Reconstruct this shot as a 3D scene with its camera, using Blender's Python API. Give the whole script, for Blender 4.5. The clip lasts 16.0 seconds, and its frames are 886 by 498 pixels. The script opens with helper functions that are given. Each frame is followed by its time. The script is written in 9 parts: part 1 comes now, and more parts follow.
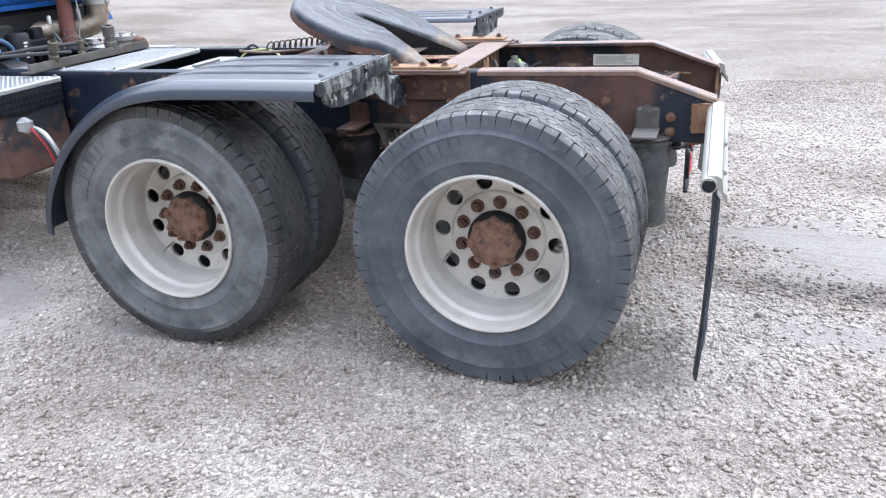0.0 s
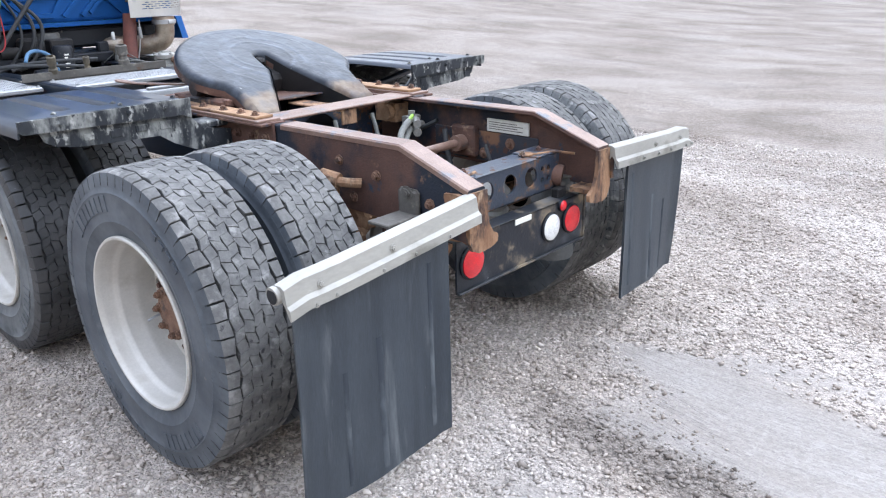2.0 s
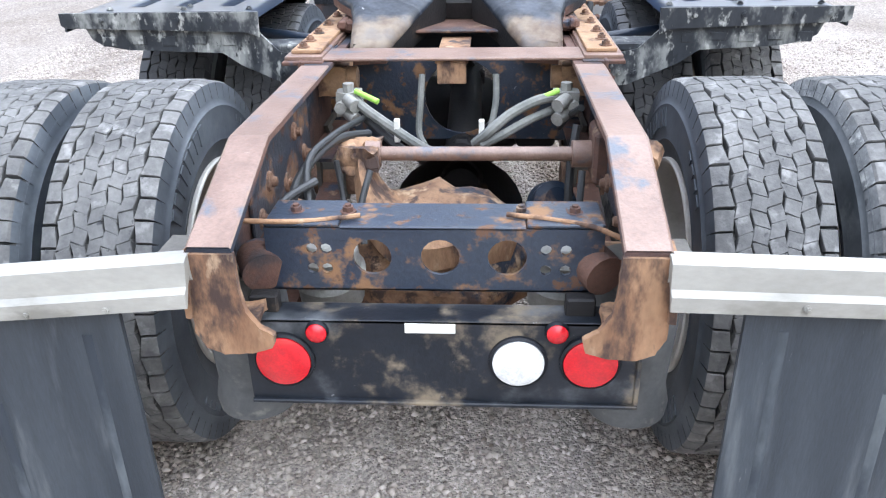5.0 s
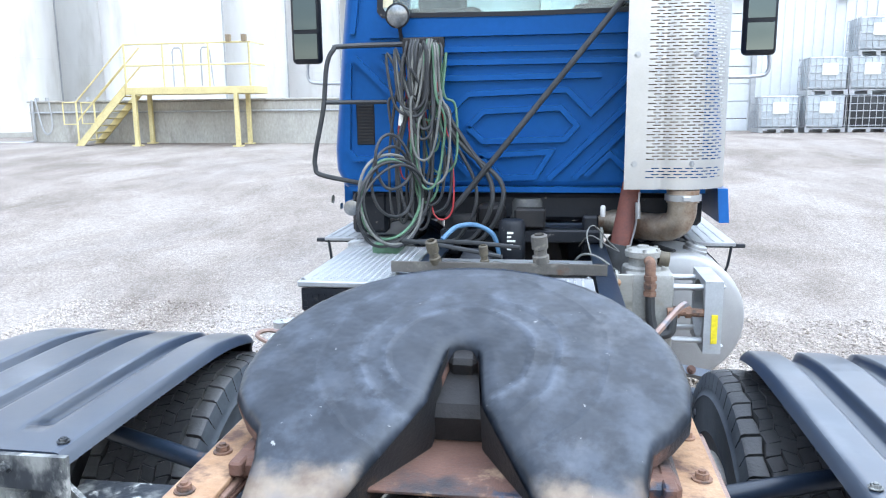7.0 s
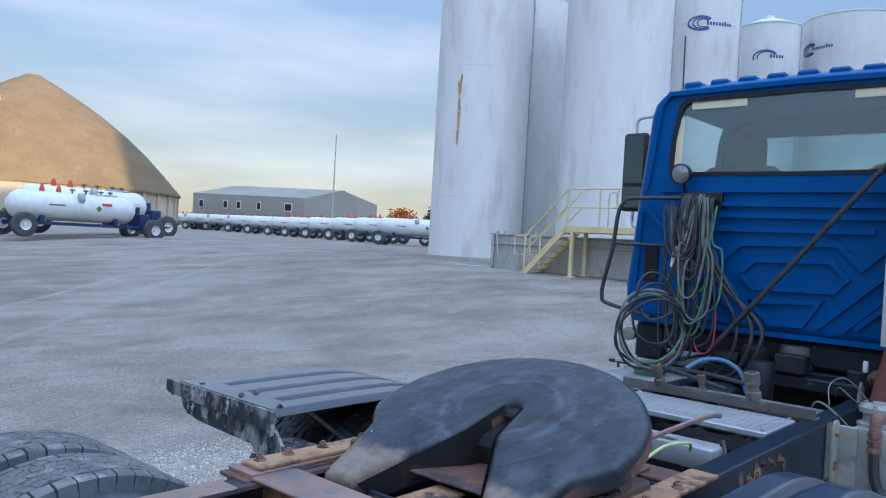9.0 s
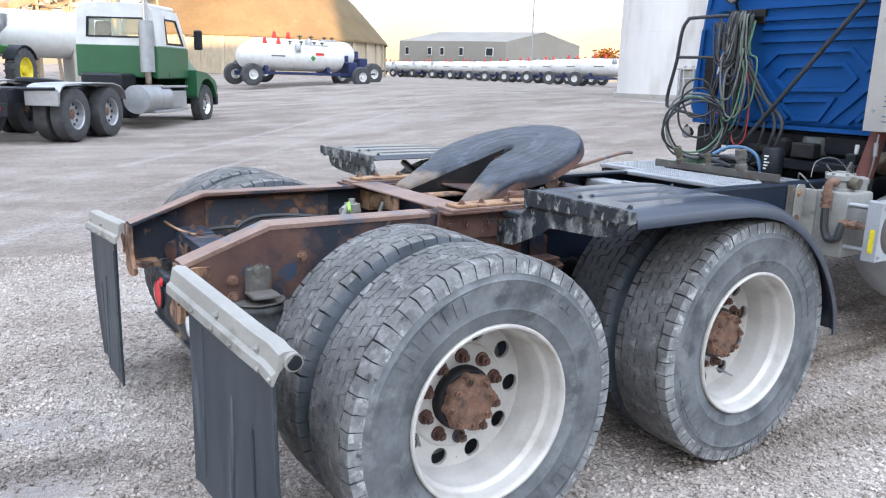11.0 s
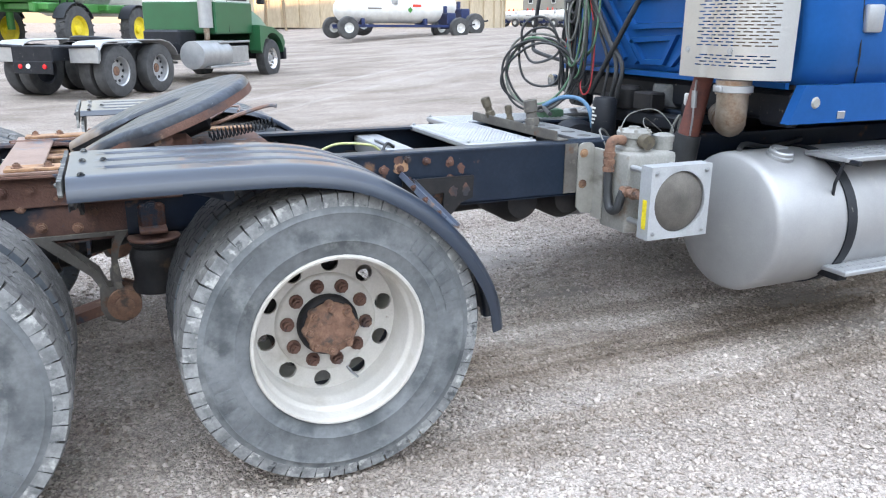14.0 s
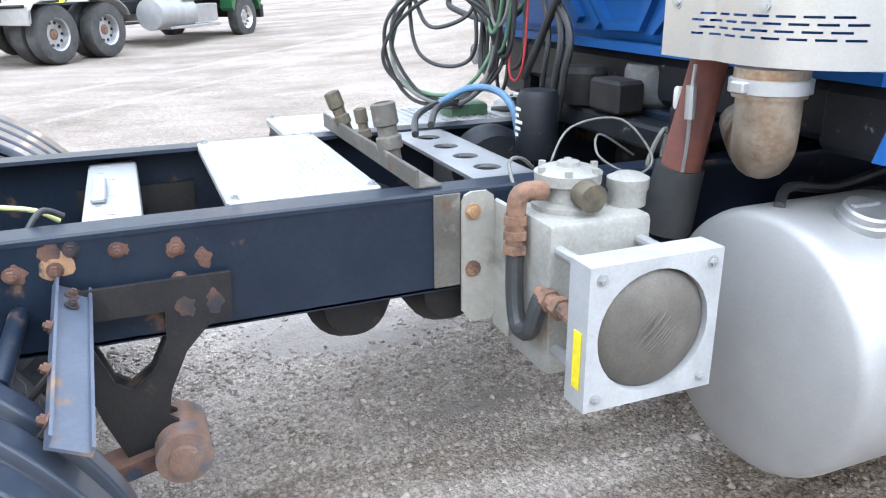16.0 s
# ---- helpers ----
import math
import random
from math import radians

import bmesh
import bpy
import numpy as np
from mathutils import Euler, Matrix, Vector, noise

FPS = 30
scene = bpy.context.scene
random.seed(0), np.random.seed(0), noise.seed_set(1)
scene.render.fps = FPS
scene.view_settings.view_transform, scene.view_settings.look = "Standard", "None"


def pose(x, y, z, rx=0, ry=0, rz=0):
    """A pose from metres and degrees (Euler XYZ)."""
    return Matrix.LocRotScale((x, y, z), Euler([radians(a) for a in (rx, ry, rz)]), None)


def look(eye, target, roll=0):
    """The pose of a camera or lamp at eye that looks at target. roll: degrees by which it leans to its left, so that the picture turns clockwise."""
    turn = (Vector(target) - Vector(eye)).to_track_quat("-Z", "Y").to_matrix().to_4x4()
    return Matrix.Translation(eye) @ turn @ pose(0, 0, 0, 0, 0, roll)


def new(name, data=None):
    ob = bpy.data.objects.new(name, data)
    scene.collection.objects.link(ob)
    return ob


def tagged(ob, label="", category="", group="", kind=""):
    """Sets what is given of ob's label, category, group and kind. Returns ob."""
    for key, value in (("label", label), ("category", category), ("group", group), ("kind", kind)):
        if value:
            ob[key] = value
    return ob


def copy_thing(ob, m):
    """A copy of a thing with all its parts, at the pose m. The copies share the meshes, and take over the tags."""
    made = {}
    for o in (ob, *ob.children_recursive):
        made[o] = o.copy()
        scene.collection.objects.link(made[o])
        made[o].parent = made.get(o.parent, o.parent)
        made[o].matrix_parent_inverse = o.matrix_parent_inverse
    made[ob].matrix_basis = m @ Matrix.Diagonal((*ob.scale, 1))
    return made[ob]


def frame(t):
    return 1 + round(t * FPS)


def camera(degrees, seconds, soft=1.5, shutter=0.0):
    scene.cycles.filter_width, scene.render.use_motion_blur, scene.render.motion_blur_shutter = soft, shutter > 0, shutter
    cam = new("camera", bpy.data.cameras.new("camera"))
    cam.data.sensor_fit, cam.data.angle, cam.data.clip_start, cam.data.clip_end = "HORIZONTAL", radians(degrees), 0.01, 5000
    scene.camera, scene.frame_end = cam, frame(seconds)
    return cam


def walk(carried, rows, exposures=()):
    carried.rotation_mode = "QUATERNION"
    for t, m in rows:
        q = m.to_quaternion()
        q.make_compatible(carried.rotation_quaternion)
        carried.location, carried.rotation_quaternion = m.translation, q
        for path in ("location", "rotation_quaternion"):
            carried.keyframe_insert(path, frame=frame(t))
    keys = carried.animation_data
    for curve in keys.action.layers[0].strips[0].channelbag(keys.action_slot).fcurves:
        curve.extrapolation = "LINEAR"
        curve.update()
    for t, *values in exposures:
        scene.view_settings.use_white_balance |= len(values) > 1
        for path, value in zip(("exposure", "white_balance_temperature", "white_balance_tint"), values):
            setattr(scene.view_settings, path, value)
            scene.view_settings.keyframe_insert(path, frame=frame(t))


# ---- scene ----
cam = camera(59.9, 16.0, soft=1.15)
METRES, EYE, TILT, LEAN, TURN = 14.21, 1.575, 0.0, 0.0, 19.8
ROWS = [
    (0.0, -0.00040, 0.00068, 0.00070, -1.120, -22.423, 3.119),
    (0.5, 0.03190, -0.00564, 0.00133, 0.888, -21.255, 2.925),
    (1.0, 0.06605, 0.00783, -0.00131, 5.326, -20.863, 2.326),
    (1.5, 0.10142, 0.03071, 0.00002, 13.258, -20.200, 1.975),
    (2.0, 0.13701, 0.05492, 0.00084, 22.311, -19.914, 1.320),
    (2.5, 0.16481, 0.08536, 0.00087, 32.321, -20.075, 0.500),
    (3.0, 0.19323, 0.11571, -0.00067, 43.339, -21.008, -0.274),
    (5.5, 0.14697, 0.23302, -0.00423, 76.498, -24.893, 1.542),
    (6.0, 0.11843, 0.24093, -0.00181, 78.028, -22.322, 1.513),
    (6.5, 0.09569, 0.24706, 0.00321, 77.973, -16.874, 1.119),
    (7.0, 0.08096, 0.25804, 0.00959, 78.640, -10.329, 0.604),
    (7.5, 0.07502, 0.27372, 0.01404, 81.788, -3.331, -0.296),
    (8.0, 0.08937, 0.28664, 0.01639, 89.597, 1.625, -1.707),
    (8.5, 0.11366, 0.30345, 0.01451, 101.331, 2.133, -2.994),
    (9.0, 0.13300, 0.32699, 0.00923, 111.799, -0.650, -3.271),
    (9.5, 0.16045, 0.35034, 0.00410, 118.624, -4.861, -3.131),
    (10.0, 0.18572, 0.37077, -0.00019, 122.919, -8.405, -2.700),
    (12.5, 0.18654, 0.48587, -0.00153, 130.461, -14.871, -0.797),
    (13.0, 0.15156, 0.49993, -0.00053, 132.832, -15.049, -0.449),
    (13.5, 0.11367, 0.50531, -0.00175, 134.895, -15.611, -0.239),
    (14.0, 0.07595, 0.50931, -0.00210, 137.029, -16.273, -0.287),
    (14.5, 0.03867, 0.50344, -0.00247, 138.886, -17.299, -0.432),
    (15.0, 0.00780, 0.48821, -0.00346, 140.054, -18.380, -0.443),
    (15.5, -0.02390, 0.47002, -0.00432, 140.020, -19.172, 0.058),
    (16.0, -0.04513, 0.44537, -0.00536, 138.137, -19.431, 0.527),
]
walk(cam, [(t, pose(0, 0, EYE, TILT, LEAN, TURN) @ pose(METRES * x, METRES * y, METRES * z, 90 + pitch, roll, yaw)) for t, x, y, z, yaw, pitch, roll in ROWS],
     exposures=[(0.0, 4.51, 8150, 24), (0.5, 4.39, 8100, 24), (1.5, 4.41, 8100, 24), (3.0, 4.39, 8100, 24), (5.5, 4.81, 8200, 22), (6.0, 4.91, 7700, 18), (6.5, 4.99, 7900, 18), (7.0, 4.69, 7600, 19), (7.5, 4.25, 7500, 19), (8.0, 3.55, 6700, 18), (9.0, 3.31, 6150, 18), (9.5, 3.42, 5900, 19), (10.0, 3.78, 6850, 23), (12.5, 4.24, 8050, 22), (14.0, 4.42, 8100, 21), (15.0, 4.64, 8200, 21), (16.0, 4.85, 8200, 21)])

# ---- sky, sun ----
SUN_EL, SUN_AZ = 6.5, 14.0
world = bpy.data.worlds.new("sky")
scene.world = world
world.use_nodes = True
wt = world.node_tree
wt.nodes.clear()
w_out = wt.nodes.new("ShaderNodeOutputWorld")
w_bg = wt.nodes.new("ShaderNodeBackground")
w_sky = wt.nodes.new("ShaderNodeTexSky")
w_sky.sky_type = "NISHITA"
w_sky.sun_disc = False
w_sky.sun_elevation, w_sky.sun_rotation = radians(SUN_EL), radians(SUN_AZ)
w_sky.air_density, w_sky.dust_density, w_sky.ozone_density = 1.0, 0.5, 1.0
w_co = wt.nodes.new("ShaderNodeTexCoord")
w_map = wt.nodes.new("ShaderNodeMapping")
w_map.inputs["Scale"].default_value = (1.2, 1.2, 7.0)
w_noise = wt.nodes.new("ShaderNodeTexNoise")
w_noise.inputs["Scale"].default_value, w_noise.inputs["Detail"].default_value = 2.2, 7.0


def sky_ramp(fac, stops, easing="LINEAR"):
    r = wt.nodes.new("ShaderNodeValToRGB")
    r.color_ramp.interpolation = easing
    while len(r.color_ramp.elements) < len(stops):
        r.color_ramp.elements.new(0.5)
    for el, (p, c) in zip(r.color_ramp.elements, stops):
        el.position, el.color = p, (*c, 1)
    wt.links.new(fac, r.inputs["Fac"])
    return r.outputs["Color"]


def sky_mix(fac, a, b, mode="MIX"):
    x = wt.nodes.new("ShaderNodeMix")
    x.data_type, x.blend_type, x.clamp_result = "RGBA", mode, False
    if isinstance(fac, float):
        x.inputs["Factor"].default_value = fac
    else:
        wt.links.new(fac, x.inputs["Factor"])
    wt.links.new(a, x.inputs["A"])
    wt.links.new(b, x.inputs["B"])
    return x.outputs["Result"]


# a thin veil of high cloud: pale at the horizon, brighter towards the sun
w_sep = wt.nodes.new("ShaderNodeSeparateXYZ")
w_dot = wt.nodes.new("ShaderNodeVectorMath")
w_dot.operation = "DOT_PRODUCT"
w_dot.inputs[1].default_value = (math.sin(radians(SUN_AZ)), math.cos(radians(SUN_AZ)), 0.15)
w_half = wt.nodes.new("ShaderNodeMapRange")
w_half.inputs["From Min"].default_value, w_half.inputs["From Max"].default_value = -1.0, 1.0
wt.links.new(w_co.outputs["Generated"], w_sep.inputs["Vector"])
wt.links.new(w_co.outputs["Generated"], w_dot.inputs[0])
wt.links.new(w_dot.outputs["Value"], w_half.inputs["Value"])
w_veil = sky_ramp(w_sep.outputs["Z"], [(0.0, (0.15, 0.178, 0.210)), (0.12, (0.145, 0.20, 0.268)), (0.34, (0.155, 0.267, 0.42)), (0.62, (0.40, 0.62, 0.93)), (1.0, (0.62, 0.92, 1.34))])
w_cloud = sky_ramp(w_noise.outputs["Fac"], [(0.42, (0.0, 0.0, 0.0)), (0.72, (0.55, 0.55, 0.55))])
w_white = wt.nodes.new("ShaderNodeRGB")
w_white.outputs["Color"].default_value = (0.44, 0.47, 0.52, 1)
w_veil = sky_mix(w_cloud, w_veil, w_white.outputs["Color"])
w_glow = sky_ramp(w_half.outputs["Result"], [(0.38, (1, 1, 1)), (0.52, (1.75, 1.70, 1.62)), (0.70, (2.35, 2.27, 2.12)), (1.0, (3.1, 2.92, 2.6))], "EASE")
w_veil = sky_mix(1.0, w_veil, w_glow, "MULTIPLY")
wt.links.new(w_co.outputs["Generated"], w_map.inputs["Vector"])
wt.links.new(w_map.outputs["Vector"], w_noise.inputs["Vector"])
wt.links.new(sky_mix(0.95, w_sky.outputs["Color"], w_veil), w_bg.inputs["Color"])
wt.links.new(w_bg.outputs["Background"], w_out.inputs["Surface"])
w_bg.inputs["Strength"].default_value = 0.15

sun = new("sun", bpy.data.lights.new("sun", "SUN"))
sun.data.energy, sun.data.angle, sun.data.color = 1.05, radians(0.6), (1.0, 0.80, 0.56)
sun_from = Vector((math.sin(radians(SUN_AZ)), math.cos(radians(SUN_AZ)), math.tan(radians(SUN_EL))))
sun.matrix_world = look(sun_from * 200, (0, 0, 0))


# ---- materials ----
def mat(name, col, col2=None, scale=6.0, rough=0.6, metal=0.0, layers=(), grain=60.0, bump=0.15, vary=0.25, spec=0.5, coat=0.0, stretch=(1, 1, 1), rough2=None, relief=0.004, worn=None):
    """Two scales of noise between col and col2, then patches: layers of (colour, scale, threshold, softness, roughness)."""
    m = bpy.data.materials.new(name)
    m.use_nodes = True
    t = m.node_tree
    n, k = t.nodes, t.links
    b = n["Principled BSDF"]
    co = n.new("ShaderNodeTexCoord")
    mp = n.new("ShaderNodeMapping")
    mp.inputs["Scale"].default_value = stretch
    k.new(co.outputs["Object"], mp.inputs["Vector"])

    def noise_at(sc, detail, off):
        q = n.new("ShaderNodeTexNoise")
        q.noise_dimensions = "4D"
        q.inputs["W"].default_value = off
        q.inputs["Scale"].default_value, q.inputs["Detail"].default_value = sc, detail
        q.inputs["Roughness"].default_value = 0.6
        k.new(mp.outputs["Vector"], q.inputs["Vector"])
        return q.outputs["Fac"]

    def ramp(fac, lo, hi):
        r = n.new("ShaderNodeMapRange")
        r.interpolation_type = "SMOOTHSTEP"
        r.inputs["From Min"].default_value, r.inputs["From Max"].default_value = lo, hi
        k.new(fac, r.inputs["Value"])
        return r.outputs["Result"]

    def mix(fac, a, c):
        x = n.new("ShaderNodeMix")
        x.data_type = "RGBA"
        k.new(fac, x.inputs["Factor"])
        for key, v in (("A", a), ("B", c)):
            if isinstance(v, tuple):
                x.inputs[key].default_value = (*v, 1)
            else:
                k.new(v, x.inputs[key])
        return x.outputs["Result"]

    col2 = col2 or tuple(c * (1 - vary) for c in col)
    fine = noise_at(grain, 3, 3.1)
    cur = mix(ramp(noise_at(scale, 5, 0.7), 0.3, 0.7), col, col2)
    hv = n.new("ShaderNodeHueSaturation")
    k.new(cur, hv.inputs["Color"])
    mr = n.new("ShaderNodeMapRange")
    mr.inputs["From Min"].default_value, mr.inputs["From Max"].default_value = 0.3, 0.7
    mr.inputs["To Min"].default_value, mr.inputs["To Max"].default_value = 1 - vary * 0.6, 1 + vary * 0.6
    k.new(fine, mr.inputs["Value"])
    k.new(mr.outputs["Result"], hv.inputs["Value"])
    cur = hv.outputs["Color"]
    rg = n.new("ShaderNodeMapRange")
    rg.inputs["To Min"].default_value, rg.inputs["To Max"].default_value = rough * 0.85, min(1, rough2 or rough * 1.15)
    k.new(fine, rg.inputs["Value"])
    rcur = rg.outputs["Result"]
    for i, (lc, ls, th, sf, lr) in enumerate(layers):
        f = ramp(noise_at(ls, 6, 11.3 + 7.7 * i), th - sf, th + sf)
        cur = mix(f, cur, lc)
        x = n.new("ShaderNodeMix")
        k.new(f, x.inputs["Factor"])
        k.new(rcur, x.inputs["A"])
        x.inputs["B"].default_value = lr
        rcur = x.outputs["Result"]
    if worn:
        # paint worn off past a ragged line across x
        sx = n.new("ShaderNodeSeparateXYZ")
        k.new(co.outputs["Object"], sx.inputs["Vector"])
        ma = n.new("ShaderNodeMath")
        ma.operation = "MULTIPLY_ADD"
        ma.inputs[1].default_value = 0.16
        k.new(noise_at(9, 5, 31.0), ma.inputs[0])
        k.new(sx.outputs["X"], ma.inputs[2])
        f = ramp(ma.outputs["Value"], worn[0], worn[1])
        cur = mix(f, cur, mix(ramp(noise_at(8, 5, 41.0), 0.35, 0.65), worn[2], worn[3]))
        x = n.new("ShaderNodeMix")
        k.new(f, x.inputs["Factor"])
        k.new(rcur, x.inputs["A"])
        x.inputs["B"].default_value = 0.65
        rcur = x.outputs["Result"]
    k.new(cur, b.inputs["Base Color"])
    k.new(rcur, b.inputs["Roughness"])
    b.inputs["Metallic"].default_value = metal
    b.inputs["Specular IOR Level"].default_value = spec
    b.inputs["Coat Weight"].default_value = coat
    if bump:
        bp = n.new("ShaderNodeBump")
        bp.inputs["Strength"].default_value, bp.inputs["Distance"].default_value = bump, relief
        k.new(fine, bp.inputs["Height"])
        k.new(bp.outputs["Normal"], b.inputs["Normal"])
        if worn:
            # ridges that the coupling pin has rubbed round the lock
            ds = n.new("ShaderNodeVectorMath")
            ds.operation = "DISTANCE"
            ds.inputs[1].default_value = worn[4]
            wob = n.new("ShaderNodeVectorMath")
            wob.operation = "MULTIPLY_ADD"
            wob.inputs[1].default_value = (0.05, 0.05, 0.0)
            cn = n.new("ShaderNodeTexNoise")
            cn.inputs["Scale"].default_value = 5.0
            k.new(co.outputs["Object"], cn.inputs["Vector"])
            k.new(cn.outputs["Color"], wob.inputs[0])
            k.new(co.outputs["Object"], wob.inputs[2])
            k.new(wob.outputs["Vector"], ds.inputs[0])
            rr = n.new("ShaderNodeValToRGB")
            el = rr.color_ramp.elements
            for pos, val in ((0.14, 0.15), (0.155, 0.75), (0.17, 0.3), (0.195, 0.35), (0.21, 0.8), (0.235, 0.3), (0.29, 0.3), (0.30, 0.6), (0.315, 0.35)):
                e = el.new(pos)
                e.color = (val, val, val, 1)
            el[0].color, el[len(el) - 1].color = (0.2, 0.2, 0.2, 1), (0.4, 0.4, 0.4, 1)
            k.new(ds.outputs["Value"], rr.inputs["Fac"])
            # the same rubbing leaves bright scuffs along the ridges
            sc = n.new("ShaderNodeMath")
            sc.operation = "MULTIPLY"
            k.new(rr.outputs["Color"], sc.inputs[0])
            k.new(ramp(noise_at(13, 6, 51.0), 0.42, 0.66), sc.inputs[1])
            k.new(mix(sc.outputs["Value"], cur, (0.085, 0.102, 0.13)), b.inputs["Base Color"])
            b2 = n.new("ShaderNodeBump")
            b2.inputs["Strength"].default_value, b2.inputs["Distance"].default_value = 0.4, 0.010
            k.new(rr.outputs["Color"], b2.inputs["Height"])
            k.new(bp.outputs["Normal"], b2.inputs["Normal"])
            k.new(b2.outputs["Normal"], b.inputs["Normal"])
    return m


RUST, RUST2, TAN = (0.085, 0.037, 0.027), (0.135, 0.066, 0.048), (0.30, 0.19, 0.125)
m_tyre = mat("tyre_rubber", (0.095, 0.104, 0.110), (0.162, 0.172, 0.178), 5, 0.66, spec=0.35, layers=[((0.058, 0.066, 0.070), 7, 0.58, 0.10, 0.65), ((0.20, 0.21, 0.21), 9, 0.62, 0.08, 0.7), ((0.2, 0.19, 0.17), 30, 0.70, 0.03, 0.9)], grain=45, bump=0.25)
# darker, bluer rubber for the inner tyres and the left rear outer one
m_tyre_dark = mat("dark_tyre_rubber", (0.044, 0.054, 0.066), (0.100, 0.115, 0.130), 5, 0.55, spec=0.4, layers=[((0.15, 0.16, 0.17), 7, 0.67, 0.09, 0.85), ((0.2, 0.19, 0.17), 30, 0.70, 0.03, 0.9)], grain=45, bump=0.25)
m_tread = mat("tread_rubber", (0.088, 0.087, 0.087), (0.165, 0.162, 0.158), 12, 0.9, spec=0.25, layers=[((0.25, 0.245, 0.24), 22, 0.62, 0.09, 0.9), ((0.03, 0.03, 0.035), 30, 0.66, 0.05, 0.7)], grain=80, bump=0.5)
m_tread_edge = mat("scuffed_shoulder_rubber", (0.12, 0.125, 0.128), (0.26, 0.265, 0.262), 16, 0.9, layers=[((0.42, 0.42, 0.40), 26, 0.60, 0.07, 0.95), ((0.05, 0.055, 0.06), 20, 0.62, 0.05, 0.8)], grain=80, bump=0.6)
m_tread_dark = mat("wet_tread_rubber", (0.022, 0.023, 0.026), (0.060, 0.060, 0.062), 4, 0.5, layers=[((0.33, 0.33, 0.33), 60, 0.72, 0.02, 0.9)], grain=80, bump=0.4)
m_rim = mat("rim_paint", (0.56, 0.535, 0.50), (0.46, 0.435, 0.40), 6, 0.42, 0.2, layers=[((0.36, 0.32, 0.27), 5, 0.62, 0.12, 0.7), ((0.22, 0.16, 0.12), 20, 0.72, 0.05, 0.8)], grain=120, bump=0.05, vary=0.1)
m_hub = mat("rusty_hub", (0.135, 0.068, 0.046), (0.25, 0.135, 0.09), 22, 0.88, layers=[((0.045, 0.034, 0.03), 16, 0.60, 0.08, 0.75), ((0.30, 0.18, 0.12), 40, 0.66, 0.05, 0.95)], grain=150, bump=0.8)
m_groove = mat("tread_groove_rubber", (0.036, 0.037, 0.038), (0.070, 0.069, 0.068), 20, 0.85, layers=[((0.13, 0.125, 0.115), 30, 0.64, 0.06, 0.95)], grain=80, bump=0.3)
m_rust = mat("rusted_steel", RUST, RUST2, 7, 0.82, layers=[((0.018, 0.019, 0.024), 4, 0.56, 0.06, 0.55), (TAN, 11, 0.65, 0.06, 0.9), ((0.016, 0.028, 0.05), 7, 0.62, 0.03, 0.5)], grain=110, bump=0.6)
m_rust_flange = mat("rusted_flange", (0.155, 0.082, 0.060), (0.24, 0.145, 0.112), 9, 0.42, spec=0.7, layers=[((0.075, 0.088, 0.11), 8, 0.61, 0.05, 0.4), ((0.33, 0.24, 0.195), 30, 0.69, 0.04, 0.85)], grain=120, bump=0.35)
m_rust_tan = mat("tan_scaled_rust", (0.27, 0.142, 0.076), (0.37, 0.225, 0.138), 9, 0.9, layers=[((0.10, 0.05, 0.036), 10, 0.57, 0.07, 0.85), ((0.05, 0.06, 0.08), 8, 0.68, 0.05, 0.7)], grain=90, bump=0.8)
m_frame = mat("chassis_paint", (0.006, 0.013, 0.025), (0.011, 0.020, 0.034), 5, 0.36, spec=0.3, coat=0.04, layers=[((0.17, 0.09, 0.055), 7, 0.655, 0.05, 0.85), ((0.34, 0.33, 0.31), 45, 0.735, 0.02, 0.9)], grain=70, bump=0.15)
m_cross = mat("rust_patched_paint", (0.014, 0.024, 0.042), (0.022, 0.034, 0.052), 5, 0.42, spec=0.5, coat=0.15, layers=[((0.22, 0.11, 0.055), 13, 0.575, 0.05, 0.9), ((0.42, 0.43, 0.44), 55, 0.70, 0.02, 0.9), ((0.12, 0.058, 0.035), 26, 0.61, 0.04, 0.9)], grain=90, bump=0.4)
m_channel = mat("pale_channel_paint", (0.065, 0.085, 0.12), (0.045, 0.06, 0.088), 7, 0.4, spec=0.8, layers=[((0.22, 0.13, 0.08), 12, 0.64, 0.06, 0.85)], grain=90, bump=0.2)
m_inner = mat("rail_inside", (0.016, 0.02, 0.032), (0.03, 0.034, 0.045), 5, 0.6, layers=[((0.20, 0.098, 0.055), 9, 0.585, 0.05, 0.9), ((0.10, 0.045, 0.032), 15, 0.59, 0.05, 0.9), ((0.32, 0.25, 0.18), 26, 0.70, 0.03, 0.9)], grain=90, bump=0.6)
m_bellow = mat("dusty_bellow_rubber", (0.06, 0.063, 0.066), (0.11, 0.112, 0.112), 6, 0.8, layers=[((0.2, 0.19, 0.175), 12, 0.62, 0.07, 0.9)], grain=70, bump=0.3)
m_flake = mat("flaking_rust", (0.20, 0.095, 0.052), (0.34, 0.19, 0.11), 11, 0.9, layers=[((0.05, 0.027, 0.022), 10, 0.55, 0.06, 0.85), ((0.38, 0.25, 0.165), 22, 0.62, 0.06, 0.95), ((0.02, 0.022, 0.028), 14, 0.66, 0.04, 0.8)], grain=70, bump=1.0, stretch=(1, 1, 0.45))
m_scale = mat("deep_rust_scale", (0.14, 0.070, 0.042), (0.30, 0.165, 0.095), 12, 0.9, layers=[((0.018, 0.025, 0.040), 8, 0.585, 0.05, 0.9), ((0.40, 0.26, 0.165), 17, 0.60, 0.06, 0.9), ((0.055, 0.03, 0.024), 22, 0.58, 0.05, 0.8)], grain=70, bump=1.0)
